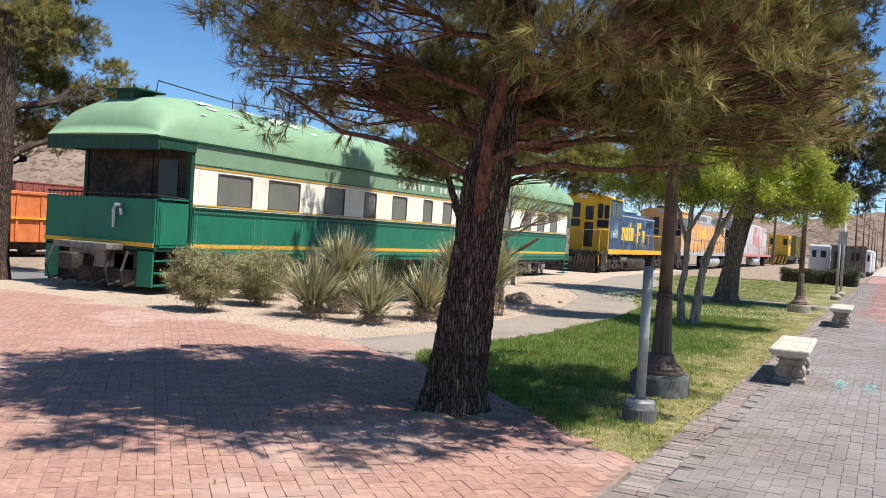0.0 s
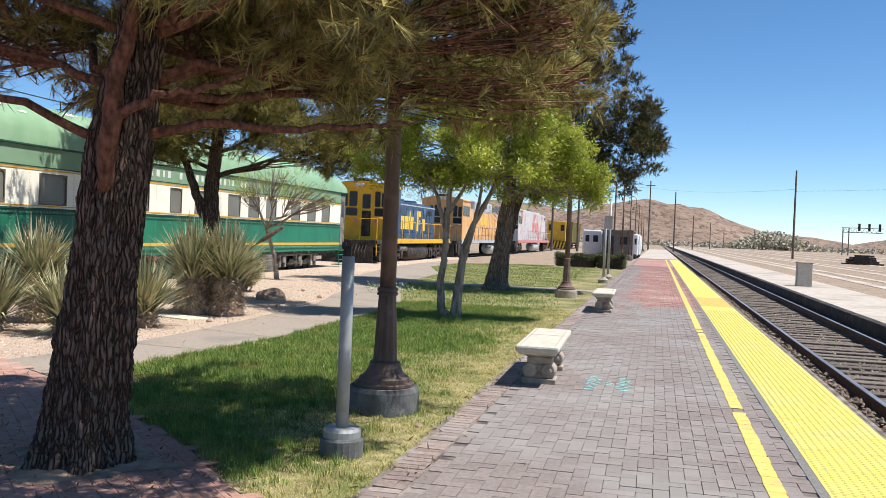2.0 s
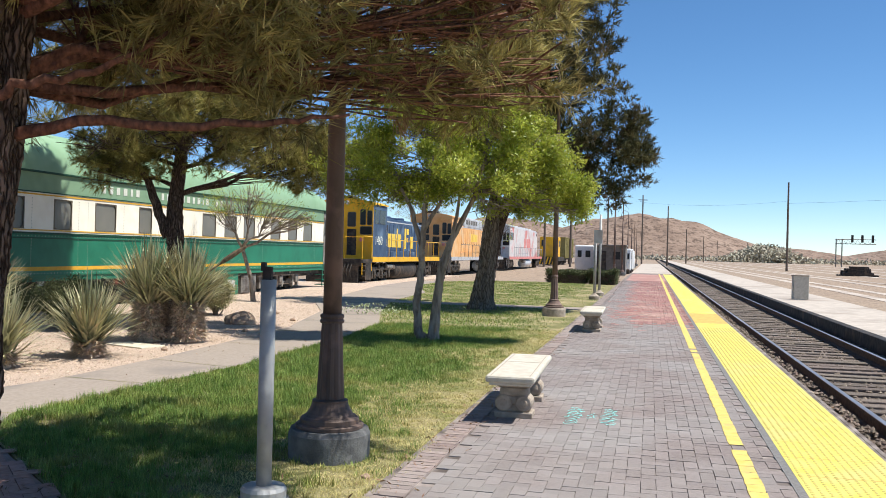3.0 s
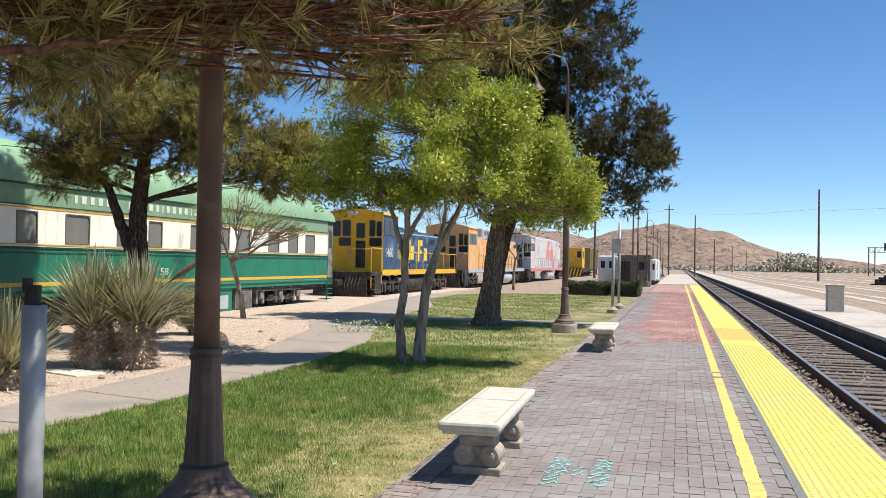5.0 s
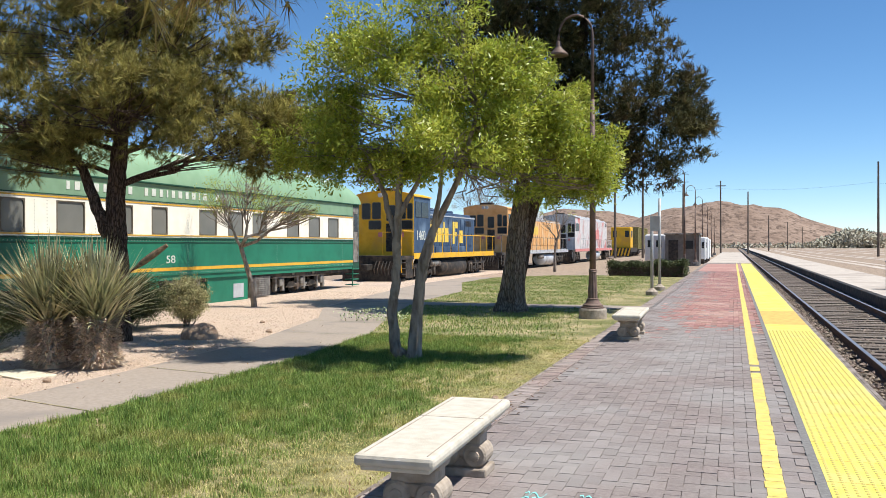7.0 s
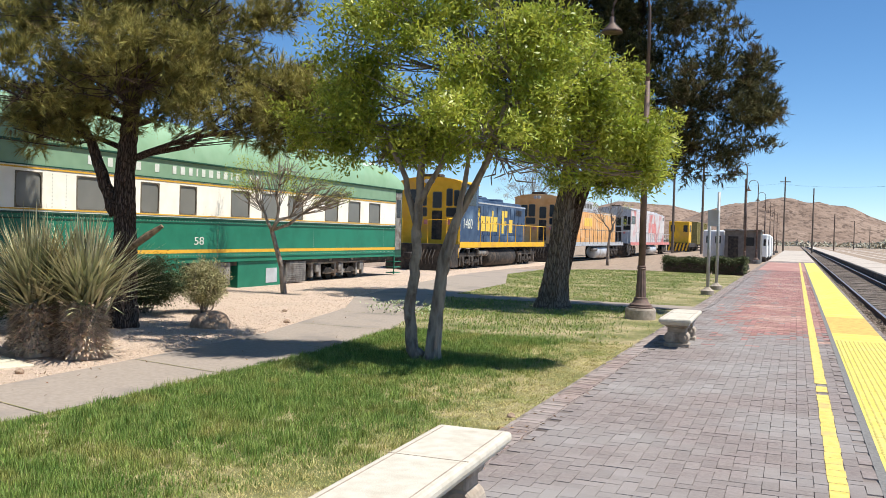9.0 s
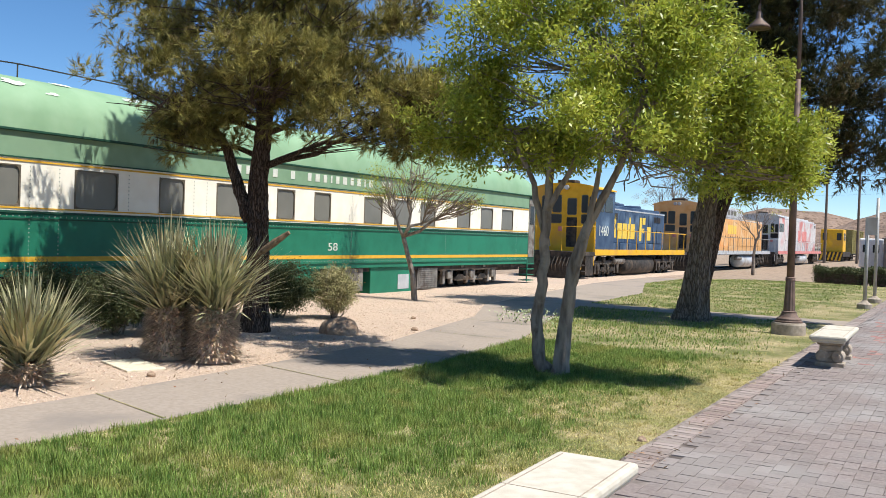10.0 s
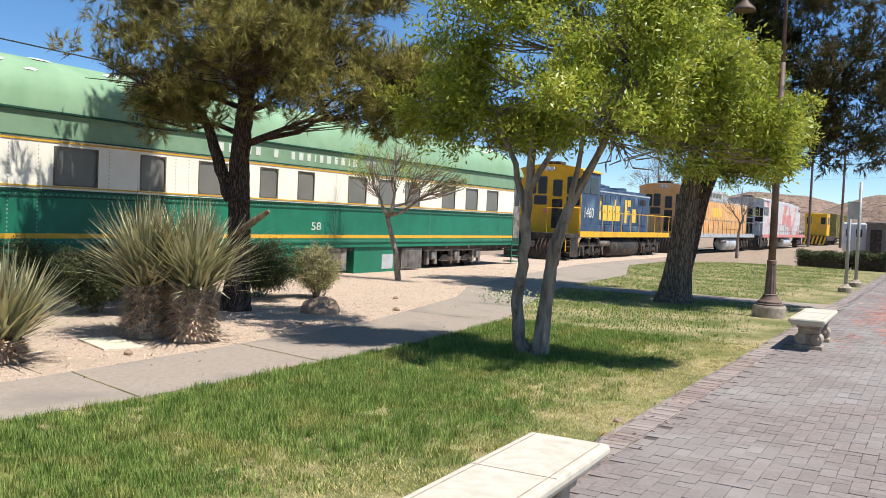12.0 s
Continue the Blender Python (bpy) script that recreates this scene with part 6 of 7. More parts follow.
M["bogie"] = material("dusty_black_bogie", (0.03, 0.027, 0.025), (0.11, 0.095, 0.08), 6, 0.8, 0.1, bump=0.4, bump_scale=40, stain=(0.17, 0.135, 0.105), stain_scale=2.0)
M["gold_letter"] = material("yellow_lettering", (0.74, 0.50, 0.06), (0.82, 0.58, 0.10), 10, 0.6, bump=0)
gold = M["gold_letter"]
locomotive("blue and yellow diesel locomotive with a yellow cab end", 42.4, 58.3, M["loco_blue"], M["loco_yellow"], M["loco_yellow"], M["loco_yellow"], M["loco_blue"], 2.3, 3.98, 3.08,
           ((46.95, 1.72, 0.45, [0.85], gold), (46.95, 2.32, 0.45, [0.85], gold), (47.2, 2.1, 0.3, [0.5], gold), (48.0, 1.68, 0.72, [0.62, 0.62, 0.32, 0.62], gold), (49.65, 2.4, 0.3, [0.2], gold), (51.2, 1.6, 1.15, [0.34], gold), (51.64, 2.42, 0.33, [0.45], gold), (51.64, 2.0, 0.22, [0.3], gold), (52.4, 1.64, 0.68, [0.6], gold)), "1460", hood_end=2.9)
locomotive("faded orange diesel locomotive with a silver tank", 59.6, 83.0, M["loco_orange"], M["loco_orange"], M["silver"], M["grey_steel"], M["grey_steel"], 2.6, 4.1, 3.4,
           ((70.0, 2.3, 0.6, [0.45, 0.45, 0.45, 0.3, 0.45], M["gold_letter"]),), "", M["silver"], tank_y=75.0, housing=(67.5, 74.5, 4.1))
locomotive("silver and white diesel locomotive blotched with faded red", 84.6, 112.0, M["blotched_white"], M["silver"], M["loco_red"], M["silver"], M["silver"], 2.6, 4.3, 4.1,
           ((99.0, 2.0, 1.1, [1.2, -1.0, 1.2, 1.4], M["loco_red"]),), "", M["silver"], tank_y=100.0)


def small_loco():
    L = thing("locomotive", "small yellow switcher with black and yellow striped end", "locomotive", "display locomotives")
    part("frame", boxes((-15.0, -12.1, 132.0, 140.5, 0.5, 1.1)), M["black"], L)
    part("cab", boxes((-14.9, -12.2, 132.6, 135.6, 1.1, 4.0), bevel=0.05), M["loco_yellow"], L)
    part("hood", boxes((-14.4, -12.7, 135.6, 140.2, 1.1, 3.2), bevel=0.05), M["loco_yellow"], L)
    for x in (-12.95, -14.65):
        part("cab_window", boxes((x, x + 0.55, 132.56, 132.59, 2.6, 3.5)), M["dark_glass"], L)
    part("side_window", boxes((-12.19, -12.17, 133.2, 134.9, 2.6, 3.5)), M["dark_glass"], L)
    bm = bmesh.new()
    for k in range(6):
        x = -14.9 + 0.46 * k
        vs = [bm.verts.new(p) for p in ((x, 131.98, 0.0), (x + 0.22, 131.98, 0.0), (x + 0.5, 131.98, 1.05), (x + 0.28, 131.98, 1.05))]
        bm.faces.new(vs)
    part("stripe", bm, M["loco_yellow"], L)
    part("pilot", boxes((-15.0, -12.1, 131.99, 132.05, -0.02, 1.1)), M["black"], L)
    for y in (134.0, 138.5):
        truck(L, y, (-0.8, 0.8), -12.25, GROUND + 0.08, 0.45, M["black"], "small black bogie")


small_loco()


def freight_car(label, y0, y1, z1, mat, xs=-12.15, xf=-14.95, name="freight_car", z0=0.9):
    c = thing(name, label, "freight car", "parked freight cars")
    part("body", boxes((xf, xs, y0, y1, z0, z1 - 0.12), bevel=0.02), mat, c)
    part("roof", boxes((xf - 0.05, xs + 0.05, y0 - 0.05, y1 + 0.05, z1 - 0.12, z1), bevel=0.03), mat, c)
    for y in np.arange(y0 + 0.6, y1 - 0.3, 0.95):
        part("rib", boxes((xs, xs + 0.05, y, y + 0.1, z0 + 0.05, z1 - 0.15)), mat, c)
    ym = (y0 + y1) / 2
    part("door", boxes((xs + 0.02, xs + 0.07, ym - 1.2, ym + 1.2, z0 + 0.1, z1 - 0.25), bevel=0.01), mat, c)
    part("frame", boxes((xf + 0.3, xs - 0.2, y0, y1, z0 - 0.25, z0)), M["black"], c)
    for y in (y0 + 1.9, y1 - 1.9):
        truck(c, y, (-0.85, 0.85), xs - 0.12, GROUND + 0.08, 0.44, M["black"], "four-wheel freight bogie")
    return c


freight_car("dull olive-brown freight car", 143, 158, 4.2, M["olive"])
oc = freight_car("orange boxcar with a yellow stripe on a rear track", 8.0, 22.0, 2.05, M["boxcar"], xs=-25.0, xf=-27.9, z0=0.35)
part("stripe", boxes((-24.995, -24.915, 8.05, 21.95, 1.12, 1.19)), M["gold"], oc, "yellow stripe")
bar_letters(oc, -24.99, 17.5, 1.65, 0.16, [0.2] * 6, M["white_letter"], 0.08)
cb = freight_car("dark red caboose behind the orange boxcar", 46.5, 54.0, 3.5, M["caboose"], xs=-60.0, xf=-62.9)
rr = tagged(new("railway_track"), "rusty rails of the rear tracks", "railway track", kind="structure")
for x_ in (-25.7, -27.2, -60.7, -62.2):
    part("rail", rail_profile(bmesh.new(), x_, 0, 60, GROUND + 0.08), [M["rail"], M["rail_top"]], rr)

# ---- benches, lamps, posts ----


def bench(x, y, yaw, label):
    """Cast stone bench: thick moulded slab on two scrolled pedestals with plinths."""
    b = thing("bench", label, "bench", "stone benches beside the lawn", (x, y, 0))
    b.rotation_euler = (0, 0, yaw)
    hw, hl = 0.225, 0.93
    bm = boxes((-hw, hw, -hl, hl, 0.365, 0.43), bevel=0.022)
    box(bm, -hw + 0.03, hw - 0.03, -hl + 0.03, hl - 0.03, 0.338, 0.37, 0.01)
    part("slab", bm, M["bench"], b, "pale weathered stone seat with a hairline crack")
    part("groove", boxes((-hw + 0.045, -hw + 0.052, -hl + 0.05, hl - 0.05, 0.429, 0.4315), (hw - 0.052, hw - 0.045, -hl + 0.05, hl - 0.05, 0.429, 0.4315), (-hw + 0.01, hw - 0.01, 0.17, 0.176, 0.429, 0.4318)), M["bench_leg"], b)
    for sy in (-0.5, 0.5):
        bm = bmesh.new()
        # waisted pedestal from stacked rounded courses
        for z0, z1, w, d in ((0.05, 0.12, 0.10, 0.09), (0.12, 0.20, 0.12, 0.10), (0.20, 0.28, 0.135, 0.10), (0.28, 0.342, 0.165, 0.11)):
            box(bm, -w, w, sy - d, sy + d, z0, z1 + 0.002, 0.02)
        part("pedestal", bm, M["bench_leg"], b, "scrolled stone pedestal")
        for sx in (-0.095, 0.095):
            bm = bmesh.new()
            lathe(bm, [(0.02, -0.115), (0.068, -0.115), (0.082, -0.1), (0.082, 0.1), (0.068, 0.115), (0.02, 0.115)], seg=18)
            lathe(bm, [(0.01, -0.13), (0.035, -0.125), (0.04, -0.11), (0.04, 0.11), (0.035, 0.125), (0.01, 0.13)], seg=14)
            bmesh.ops.rotate(bm, verts=bm.verts, cent=(0, 0, 0), matrix=Matrix.Rotation(radians(90), 3, "X"))
            bmesh.ops.translate(bm, verts=bm.verts, vec=(sx, sy, 0.135))
            part("scroll", bm, M["bench_leg"], b)
        part("plinth", boxes((-0.18, 0.18, sy - 0.13, sy + 0.13, -0.005, 0.055), bevel=0.012), M["bench_leg"], b)
    return b


bench(-0.29, 12.42, radians(1.5), "long pale cast-stone bench on scrolled pedestals")
bench(-0.19, 22.2, radians(1.0), "pale cast-stone bench further along the platform")


def street_lamp(x, y, label, s=1.0, footing=None):
    """Period lamp: concrete pier, stepped iron base, fluted shaft with a collar, and a hook arm with a bell shade."""
    t = thing("street_lamp", label, "street lamp", "platform lamps", (x, y, 0))
    t.scale = (s, s, s)
    part("pier", lathe(bmesh.new(), [(0.29, -0.1), (0.295, 0.0), (0.295, 0.16), (0.28, 0.195), (0.05, 0.2)], seg=56), footing or M["pier"], t, "chipped concrete footing", smooth=False)
    part("base", lathe(bmesh.new(), [(0.24, 0.195), (0.247, 0.20), (0.247, 0.222), (0.24, 0.228), (0.215, 0.232), (0.213, 0.262), (0.20, 0.275), (0.185, 0.282), (0.165, 0.30), (0.15, 0.325), (0.135, 0.355), (0.128, 0.378), (0.13, 0.392), (0.10, 0.405)], seg=32), M["lamp_iron"], t, "stepped brown cast-iron base")
    bm = bmesh.new()
    zs = np.linspace(0.395, 0.98, 6)
    tube(bm, [(0, 0, z) for z in zs], np.linspace(0.10, 0.072, 6), 40, flute=lambda a, p: 1 + 0.05 * math.cos(10 * a))
    part("fluted_shaft", bm, M["lamp_iron"], t)
    part("collar", lathe(bmesh.new(), [(0.07, 0.945), (0.085, 0.95), (0.09, 0.965), (0.08, 0.98), (0.088, 0.995), (0.085, 1.01), (0.066, 1.02)], seg=18), M["lamp_iron"], t)
    part("shaft", tube(bmesh.new(), [(0, 0, 1.0), (0, 0, 3.0), (0, 0, 4.6)], [0.068, 0.06, 0.05], 16), M["lamp_iron"], t, "tall slim brown shaft", smooth=True)
    pts = [(0, 0, 4.5), (0, 0, 5.9)] + [(-0.36 + 0.36 * math.cos(a), 0, 6.0 + 0.42 * math.sin(a)) for a in np.linspace(0.1, math.pi, 10)] + [(-0.72, 0, 5.85)]
    part("hook_arm", tube(bmesh.new(), pts, [0.04, 0.03] + [0.025] * 11, 10), M["lamp_iron"], t, smooth=True)
    part("shade", lathe(bmesh.new(), [(0.03, 0.30), (0.05, 0.28), (0.06, 0.18), (0.10, 0.12), (0.19, 0.03), (0.21, -0.02), (0.19, -0.02)], at=(-0.72, 0, 5.6), seg=20), M["lamp_iron"], t, "bell-shaped metal shade", smooth=True)
    return t


street_lamp(-1.38, 9.87, "tall brown hook-arm lamp on a dark concrete pier", 1.04)
street_lamp(-1.4, 25.95, "tall brown hook-arm lamp beside the second bench", 1.0, M["bench_leg"])
for i, y in enumerate((62, 78, 95, 112, 130, 150)):
    street_lamp(-1.35, y, "hook-arm lamp far down the platform", 0.95)


def pipe_post(x, y, h, label):
    t = thing("pipe_post", label, "post", "", (x, y, 0))
    part("footing", lathe(bmesh.new(), [(0.15, -0.1), (0.15, 0.0), (0.15, 0.10), (0.14, 0.115)], seg=22), M["pier"], t, "dark concrete footing")
    part("flange", lathe(bmesh.new(), [(0.13, 0.112), (0.132, 0.16), (0.12, 0.18), (0.05, 0.185)], seg=22), M["post"], t)
    part("pipe", tube(bmesh.new(), [(0, 0, 0.17), (0.0, 0, 0.7), (0, 0, h)], [0.044, 0.044, 0.044], 18), M["post"], t, "plain grey steel pipe", smooth=True)
    part("stub", boxes((-0.035, 0.02, -0.012, 0.012, h - 0.02, h + 0.075), (-0.045, -0.02, -0.014, 0.014, h + 0.05, h + 0.1)), M["black"], t, "broken black bracket on the pipe's top")


pipe_post(-1.18, 8.27, 1.36, "short grey pipe post on a concrete footing")


def sign_post(x, y, h, label, panel=True):
    t = thing("sign_post", label, "sign post", "signs by the far lawn", (x, y, 0))
    part("footing", lathe(bmesh.new(), [(0.19, -0.1), (0.19, 0.1), (0.12, 0.14), (0.06, 0.2)], seg=18), M["bench_leg"], t)
    part("pipe", tube(bmesh.new(), [(0, 0, 0.15), (0, 0, h)], [0.048, 0.048], 12), M["post"], t, smooth=True)
    if panel:
        part("panel", boxes((-0.05, 0.24, -0.07, -0.062, h - 0.45, h + 0.02), bevel=0.002), M["silver"], t, "small grey sign panel")


sign_post(-0.95, 35.0, 2.4, "grey pipe sign post with a small panel")
sign_post(-0.95, 38.0, 3.1, "plain grey pipe post beyond the sign", False)


def utility_cover():
    t = tagged(part("utility_cover", boxes((-0.42, 0.42, -0.22, 0.22, -0.06, 0.012), bevel=0.008), M["cover"]), "beige rectangular utility lid set in gravel", "utility cover")
    t.location, t.rotation_euler = (-6.75, 15.75, -0.02), (0, 0, radians(-20))


utility_cover()


def spray_marks():
    """Cyan survey marks sprayed on the pavers, as loose strokes."""
    r = random.Random(9)
    t = tagged(new("paint_mark"), "cyan survey marks sprayed on the pavers", "paint mark")
    for x0, y0, w, h, rows in ((0.20, 11.74, 0.14, 0.86, 8), (0.40, 12.08, 0.08, 0.26, 2), (0.53, 11.80, 0.14, 0.82, 8)):
        for k in range(rows):
            bm = bmesh.new()
            y = y0 + h * k / rows
            ph = r.uniform(0, 6)
            pts = [(x0 + w * s + 0.015 * math.sin(9 * s + ph), y + h / rows * 0.55 * math.sin(s * (7 + k) + ph)) for s in np.linspace(0, 1, 14)]
            for (xa, ya), (xb, yb) in zip(pts, pts[1:]):
                bm.faces.new([bm.verts.new(p) for p in ((xa, ya - 0.011, 0.0066), (xb, yb - 0.011, 0.0066), (xb, yb + 0.011, 0.0066), (xa, ya + 0.011, 0.0066))])
            part("stroke", bm, M["cyan_paint"], t)


spray_marks()


def concrete_box(x, y, label):
    t = thing("equipment_box", label, "equipment box", "", (x, y, 0))
    part("body", boxes((-0.28, 0.28, -0.28, 0.28, -0.03, 0.92), bevel=0.015), M["bench"], t)
    part("cap", boxes((-0.3, 0.3, -0.3, 0.3, 0.91, 0.96), bevel=0.01), M["bench_leg"], t)


concrete_box(6.72, 40.8, "square tan concrete equipment box by the track")

# ---- beyond: huts, poles, signal bridge, hills ----


def hut():
    t = thing("equipment_hut", "flat-roofed grey equipment hut past the lawn", "hut")
    part("wall", boxes((-3.75, -1.15, 80, 84, -0.2, 2.32)), M["shed"], t)
    part("roof", boxes((-3.85, -1.05, 79.8, 84.2, 2.32, 2.45), bevel=0.02), M["grey_steel"], t)
    part("door", boxes((-3.5, -2.75, 79.96, 79.99, -0.1, 1.9)), M["black"], t)
    part("window", boxes((-2.2, -1.6, 79.96, 79.99, 1.2, 1.85)), M["dark_glass"], t)


hut()


def white_trailer(x, y, w, l, h, label):
    t = thing("trailer", label, "trailer", "white trailers past the lawn")
    part("body", boxes((x, x + w, y, y + l, 0.15, h), bevel=0.12), M["white_paint"], t)
    part("window", boxes((x + w * 0.15, x + w * 0.35, y - 0.02, y - 0.005, h * 0.55, h * 0.8)), M["dark_glass"], t)
    part("window", boxes((x + w * 0.55, x + w * 0.8, y - 0.02, y - 0.005, h * 0.55, h * 0.8)), M["dark_glass"], t)
    for k in (0.2, 0.8):
        part("wheel", boxes((x + 0.1, x + w - 0.1, y + l * k - 0.3, y + l * k + 0.3, -0.2, 0.3), bevel=0.08), M["black"], t)


white_trailer(-5.75, 84, 1.75, 5, 2.4, "white trailer parked near the hut")
white_trailer(-1.6, 88, 0.75, 1.3, 2.2, "white portable cabin beside the far platform")
white_trailer(-1.5, 93, 0.75, 1.3, 2.2, "white portable cabin further along")
white_trailer(-1.5, 100, 0.75, 1.3, 2.1, "white portable cabin at the platform's end")


def utility_pole(x, y, h, arm=True, label="tall dark wooden utility pole"):
    t = thing("utility_pole", label, "utility pole", "utility poles", (x, y, 0))
    part("pole", tube(bmesh.new(), [(0, 0, -0.5), (0, 0, h)], [0.17, 0.11], 10), M["wood_pole"], t)
    if arm:
        part("crossarm", boxes((-0.9, 0.9, -0.06, 0.06, h - 1.0, h - 0.85)), M["wood_pole"], t)


for x_, y_, h_, a_ in ((19.2, 133, 12.2, False), (-0.8, 180, 13.4, True), (4.1, 185, 11.6, False), (9.4, 230, 8.4, False), (17.4, 300, 8.5, False), (-12.5, 118, 13, False), (-9.5, 122, 12, False), (-6.0, 150, 11, False), (30, 420, 9, False), (44, 430, 9, False)):
    utility_pole(x_, y_, h_, a_)


def wires():
    bm = bmesh.new()
    for (xa, ya, za), (xb, yb, zb) in (((19.2, 133, 9.6), (-0.8, 180, 12.0)), ((19.2, 133, 9.3), (70, 60, 9.8)), ((-0.8, 180, 12.2), (-40, 200, 12)), ((-12.5, 118, 11.5), (-70, 118, 11.5))):
        pts = [(xa + (xb - xa) * s, ya + (yb - ya) * s, za + (zb - za) * s - 1.2 * 4 * s * (1 - s) * 0.5) for s in np.linspace(0, 1, 12)]
        tube(bm, pts, [0.012] * 12, 4)
    tagged(part("wire", bm, M["black"]), "thin slack overhead wires between poles", "wire", kind="stuff")


wires()


def signal_bridge():
    t = thing("signal_bridge", "steel truss signal bridge over the far tracks", "signal bridge")
    bm = bmesh.new()
    y = 260
    for x in (49.5, 51.0):
        tube(bm, [(x, y, -0.3), (x, y, 7.5)], [0.15, 0.15], 6)
    for z in (6.2, 7.4):
        tube(bm, [(49.2, y, z), (59.5, y, z)], [0.1, 0.1], 5)
    for k in range(8):
        x = 49.5 + k * 1.2
        tube(bm, [(x, y, 6.2), (x + 0.6, y, 7.4), (x + 1.2, y, 6.2)], [0.06] * 3, 4)
    part("truss", bm, M["grey_steel"], t)
    for x in (53.5, 56, 58.6):
        part("signal_head", boxes((x - 0.3, x + 0.3, y - 0.3, y, 6.6, 8.6), bevel=0.05), M["black"], t)


signal_bridge()


def tie_stack():
    t = thing("tie_stack", "stack of dark old railway ties in the yard", "tie stack")
    r = random.Random(2)
    for k in range(5):
        for j in range(4):
            w = 3.6 - 0.5 * k
            part("old_tie", boxes((22.6 - w / 2 + r.uniform(-0.3, 0.3), 22.6 + w / 2 + r.uniform(-0.3, 0.3), 106 + 0.34 * j, 106.3 + 0.34 * j, -0.1 + 0.22 * k, 0.11 + 0.22 * k), bevel=0.02), M["black"], t)


tie_stack()


def hill(name, cx, cy, rx_, ry_, h, seed, label, mat, power=1.4):
    """A rounded desert hill with gullies."""
    bm = bmesh.new()
    nr, na = 26, 90
    rings = []
    for i in range(nr + 1):
        q = i / nr
        ring = []
        for k in range(na):
            a = 2 * math.pi * k / na
            x, y = cx + rx_ * q * math.cos(a), cy + ry_ * q * math.sin(a)
            base = 0.5 + 0.5 * math.cos(math.pi * q)
            z = h * base ** power
            z *= 1 + 0.12 * noise.noise(Vector((x * 3.2 / rx_ + seed, y * 3.2 / ry_, 0))) + 0.08 * noise.noise(Vector((x * 12 / rx_ + seed, y * 12 / ry_, 1)))
            ring.append(bm.verts.new((x, y, z - 1.0)))
        rings.append(ring)
    for r0, r1 in zip(rings, rings[1:]):
        for k in range(na):
            bm.faces.new((r0[k], r0[(k + 1) % na], r1[(k + 1) % na], r1[k]))
    bmesh.ops.remove_doubles(bm, verts=rings[0], dist=0.01)
    tagged(part(name, bm, mat, smooth=True), label, "hill", kind="structure")


hill("hill", -8, 800, 150, 110, 38, 1.0, "rounded brown desert hill with scattered scrub", M["hill"], 0.8)
hill("hill", -140, 840, 200, 120, 36, 2.0, "long brown desert hill behind the trains", M["hill"])
hill("hill", 120, 900, 120, 100, 14, 3.0, "low spur of the desert hills", M["hill"], 1.1)
hill("hill", 340, 1100, 200, 140, 24, 4.0, "far low desert ridge", M["hill"], 1.0)
hill("hill", 620, 1300, 260, 150, 30, 5.0, "far low desert ridge to the south", M["hill"], 1.0)
hill("hill", -560, 470, 260, 220, 66, 6.0, "tan desert hill behind the boxcars", M["hill"], 1.0)


def far_brush():
    n = 5200
    g = np.random.default_rng(8)
    x = np.concatenate([g.normal(50, 8, n // 2), g.uniform(-60, 260, n - n // 2)])
    y = np.concatenate([g.normal(420, 12, n // 2), g.uniform(440, 520, n - n // 2)])
    top = np.where(np.arange(n) < n // 2, 7 * np.exp(-((x - 50) / 13) ** 2), 1.0)
    p = np.stack([x, y, g.random(n) * top], -1)
    v, f = leaf_cards(p, unit(g.normal(size=(n, 3))), 4, 1.5, 0.9, out=0.6)
    tagged(np_mesh("scrub", v, f, M["far_scrub"]), "grey-green desert scrub at the yard's far edge", "scrub", kind="stuff")


far_brush()


def far_trains():
    for i, (x, y, l) in enumerate(((120, 420, 16), (140, 424, 16), (160, 428, 16), (182, 432, 16), (205, 436, 16))):
        t = thing("freight_car", "dark freight car parked far across the yard", "freight car", "far freight cars")
        part("body", boxes((x, x + l, y, y + 3, 0.8, 3.6 + 0.4 * (i % 2)), bevel=0.1), M["caboose"] if i % 2 else M["black"], t)
        part("frame", boxes((x + 1, x + l - 1, y + 0.3, y + 2.7, -0.2, 0.8)), M["black"], t)


far_trains()

# ---- pavers and bricks, piece by piece ----
M["edge_brick"] = material("edge_brick", (0.225, 0.17, 0.15), (0.32, 0.25, 0.22), 25, 0.88, bump=0.5, bump_scale=140, vary=0.18, island=True, stain=(0.30, 0.25, 0.225), stain_scale=1.0, stain_at=(0.4, 0.55))
M["edge_piece"] = material("edge_piece", (0.225, 0.17, 0.15), (0.32, 0.25, 0.22), 25, 0.88, bump=0.5, bump_scale=140, vary=0.18, stain=(0.30, 0.25, 0.225), stain_scale=1.0, stain_at=(0.4, 0.55))
BRICK_V = np.array([(-1, -1, 0), (1, -1, 0), (1, 1, 0), (-1, 1, 0), (-0.98, -0.985, 1), (0.98, -0.985, 1), (0.98, 0.985, 1), (-0.98, 0.985, 1)], dtype=float)
BRICK_F = np.array([(4, 5, 6, 7), (0, 1, 5, 4), (1, 2, 6, 5), (2, 3, 7, 6), (3, 0, 4, 7)])


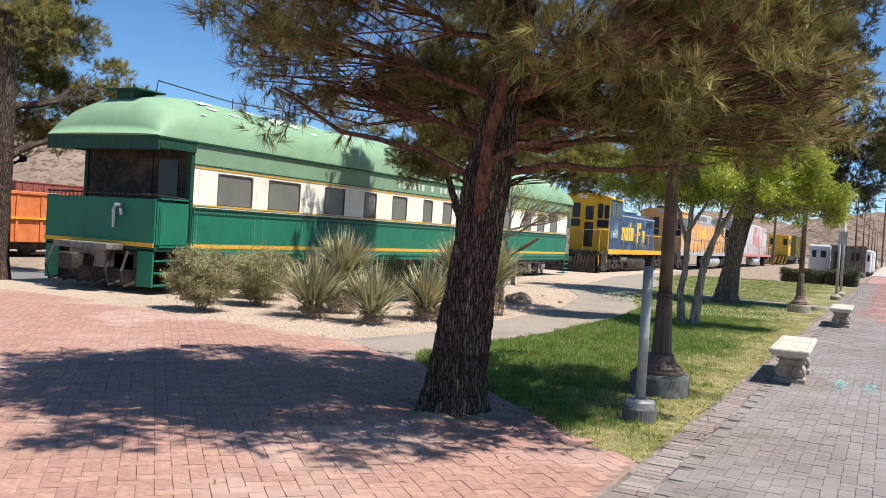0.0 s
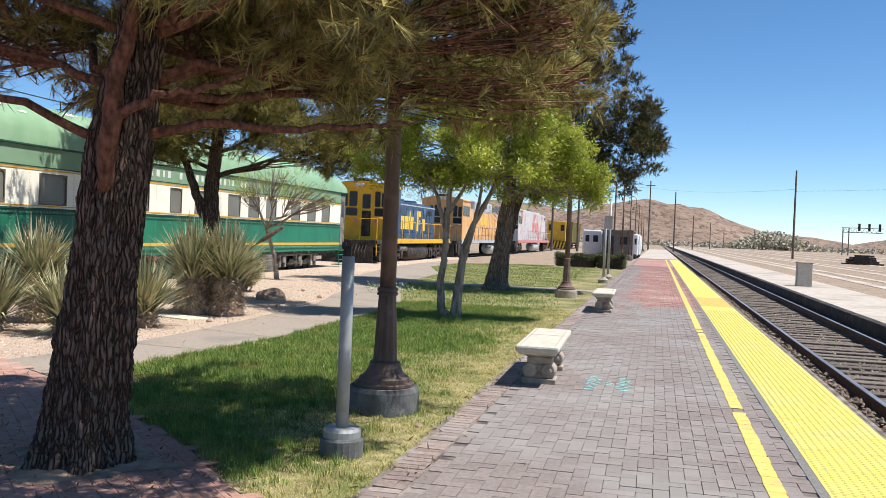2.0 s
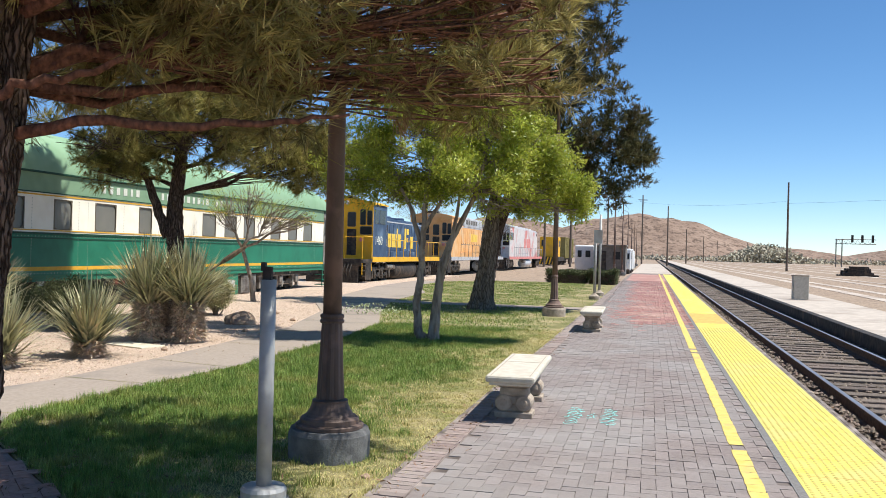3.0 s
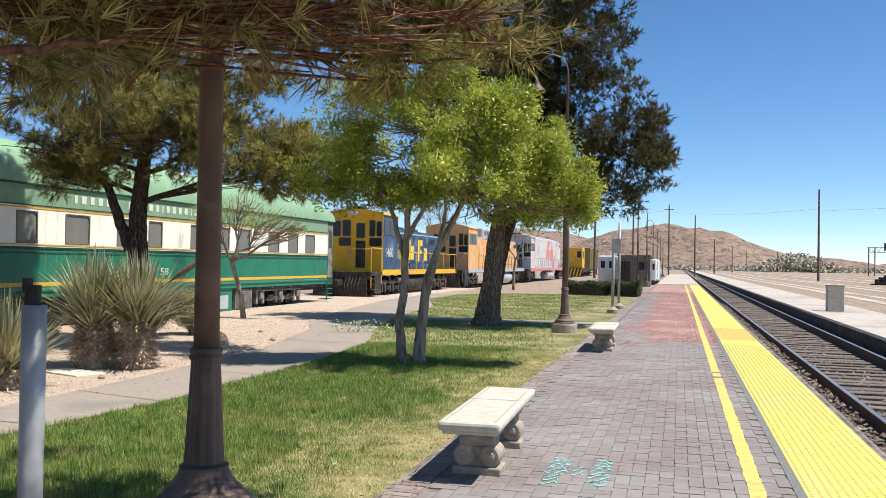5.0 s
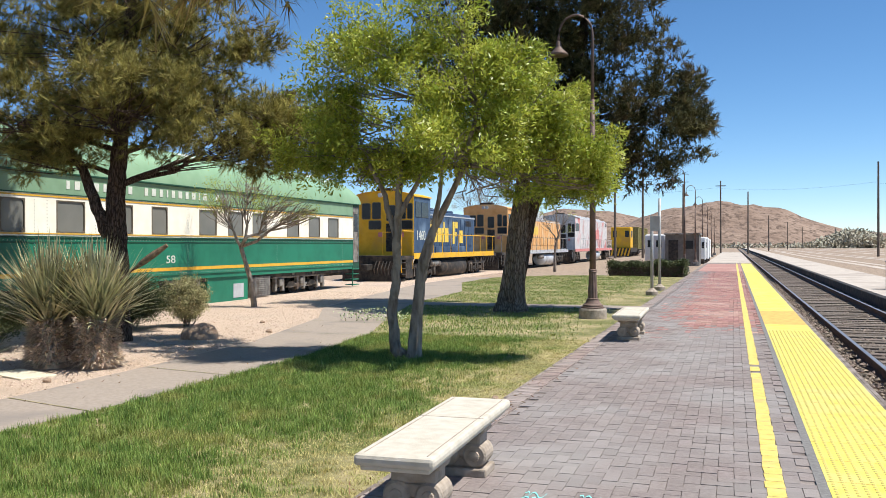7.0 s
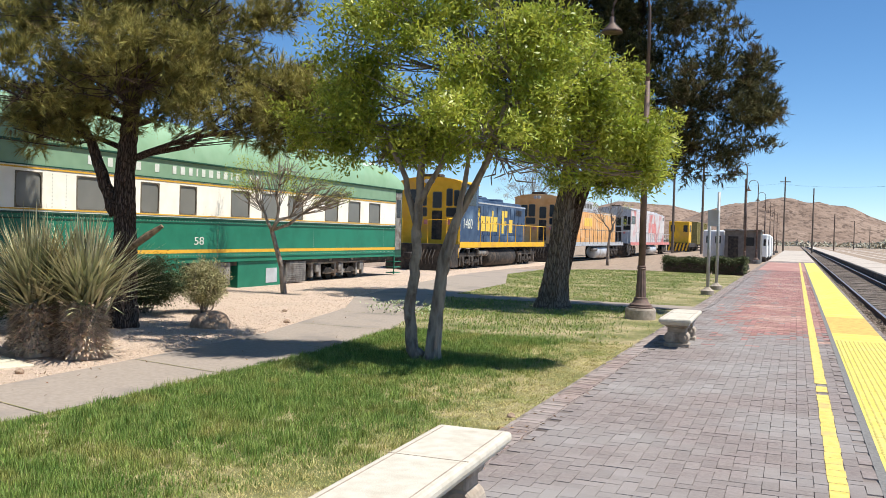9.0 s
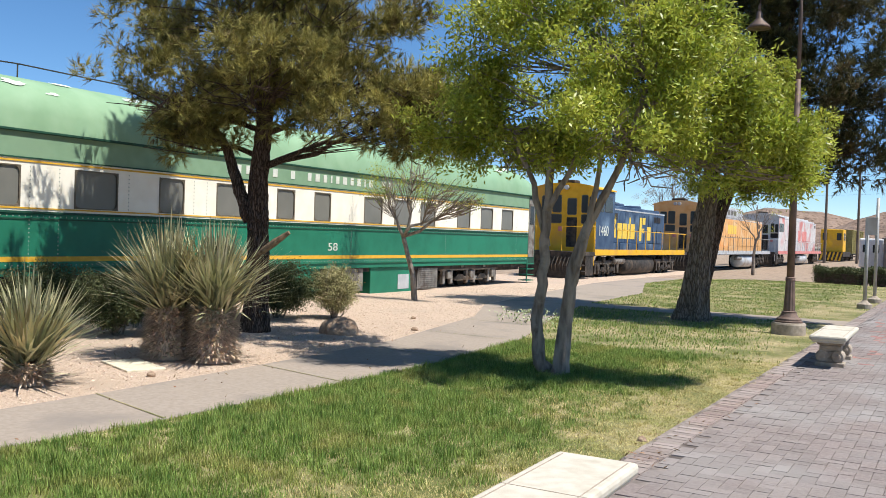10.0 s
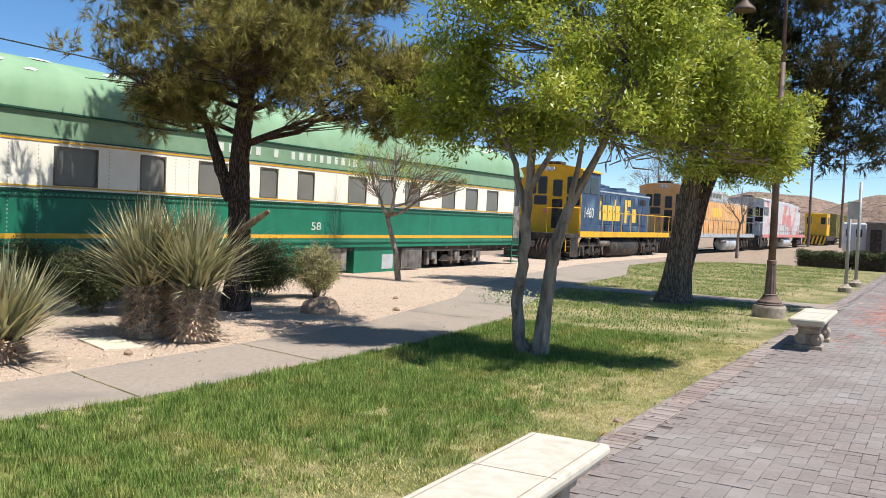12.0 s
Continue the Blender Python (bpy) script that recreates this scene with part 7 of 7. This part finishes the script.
def lay(name, parent, cx, cy, ang, hx, hy, stuff_mat, piece_mat, near, depth=0.009, base=-0.009):
    """Bricks at centres cx, cy turned by ang, half sizes hx, hy: those picked by near as parts, the rest in one mesh."""
    n = len(cx)
    lift = rng.normal(0, 0.0012, n).clip(-0.0025, 0.0025)
    pick = np.flatnonzero(near)[:300]
    rest = np.ones(n, dtype=bool)
    rest[pick] = False
    idx = np.flatnonzero(rest)
    v = np.empty((len(idx), 8, 3))
    c, s = np.cos(ang[idx])[:, None], np.sin(ang[idx])[:, None]
    bx, by = BRICK_V[None, :, 0] * hx[idx, None], BRICK_V[None, :, 1] * hy[idx, None]
    v[:, :, 0] = cx[idx, None] + bx * c - by * s
    v[:, :, 1] = cy[idx, None] + bx * s + by * c
    v[:, :, 2] = base + BRICK_V[None, :, 2] * (depth + lift[idx, None])
    f = (BRICK_F[None] + (np.arange(len(idx)) * 8)[:, None, None]).reshape(-1, 4)
    tagged(np_mesh(name, v.reshape(-1, 3), f, stuff_mat, parent), kind="stuff")
    if len(pick):
        one = bpy.data.meshes.new(name)
        one.from_pydata([tuple(p) for p in BRICK_V * (hx[pick[0]], hy[pick[0]], depth)], [], [tuple(q) for q in BRICK_F])
        one.materials.append(piece_mat)
        for i in pick:
            ob = new(name, one)
            ob.parent = parent
            ob.location, ob.rotation_euler = (cx[i], cy[i], base + lift[i]), (0, 0, ang[i])


def herringbone(i0, i1, j0, j1, turn, dx, dy):
    """Centres and angles of bricks laid in pairs, an L in each cell of a slanted lattice."""
    w, h = 0.1021, 0.2042
    xs, ys, an = [], [], []
    for i in range(i0, i1):
        for j in range(j0, j1):
            ox, oy = i * w + j * 2 * w, i * w - j * 2 * w
            for bx, by, a in ((ox + h / 2, oy + w / 2, 0.0), (ox - w / 2, oy + h / 2, math.pi / 2)):
                xs.append(bx)
                ys.append(by)
                an.append(a)
    xs, ys, an = np.array(xs), np.array(ys), np.array(an)
    c, d = math.cos(turn), math.sin(turn)
    return xs * c - ys * d + dx, xs * d + ys * c + dy, an + turn


px_, py_, pa_ = herringbone(-36, 320, -155, 36, 0.0, 0.0, 0.0)
flat_ = np.abs(np.cos(pa_)) > 0.5
keep_ = (px_ > np.where(flat_, -0.43, -0.48)) & (px_ < np.where(flat_, 1.90, 1.93)) & (py_ > -5.9) & (py_ < 60.0)
px_, py_, pa_ = px_[keep_], py_[keep_], pa_[keep_]
ragged = np.array([noise.noise(Vector((a * 1.2, b * 0.5, 2))) for a, b in zip(px_, py_)])
redness = 1 / (1 + np.exp(-(px_ - 0.15 + 0.35 * ragged) / 0.12)) / (1 + np.exp(-(py_ - 24.3 + 2.2 * ragged) / 0.35))
red_ = rng.random(len(px_)) < redness * 0.95
gx_, gy_ = px_[~red_], py_[~red_]
lay("paver", platform, gx_, gy_, pa_[~red_] + rng.normal(0, 0.006, len(gx_)), np.full(len(gx_), 0.1003), np.full(len(gx_), 0.0496), M["paver"], M["paver_piece"], (gy_ > 6.0) & (gy_ < 9.6) & (gx_ > -0.2) & (gx_ < 1.62))
gx_, gy_ = px_[red_], py_[red_]
lay("red_paver", platform, gx_, gy_, pa_[red_], np.full(len(gx_), 0.1003), np.full(len(gx_), 0.0496), M["red_paver"], M["red_paver"], gx_ > 99)
tagged(part("red_paving", boxes((-0.52, 1.93, 60.0, 80.0, -0.012, 0.001)), M["red_paver"], platform), kind="stuff")
ey = np.arange(-5.9, 60, 0.094)
lay("border_brick", platform, np.full(len(ey), -0.63) + rng.normal(0, 0.006, len(ey)), ey, rng.normal(0, 0.03, len(ey)), np.full(len(ey), 0.1), np.full(len(ey), 0.043), M["edge_brick"], M["edge_piece"], (ey > 5) & (ey < 15))


hx_, hy_, ha_ = herringbone(-130, 130, -75, 75, radians(45), -6.0, 6.0)
keep_ = inside(PLAZA, hx_, hy_) & (hx_ > -14) & (hy_ > 2.4)
hx_, hy_, ha_ = hx_[keep_], hy_[keep_], ha_[keep_]
lay("brick", plaza, hx_, hy_, ha_, np.full(len(hx_), 0.1003), np.full(len(hx_), 0.0496), M["plaza_brick"], M["plaza_piece"], (hx_ > -2.6) & (hx_ < -0.8) & (hy_ > 4.6) & (hy_ < 7.2))
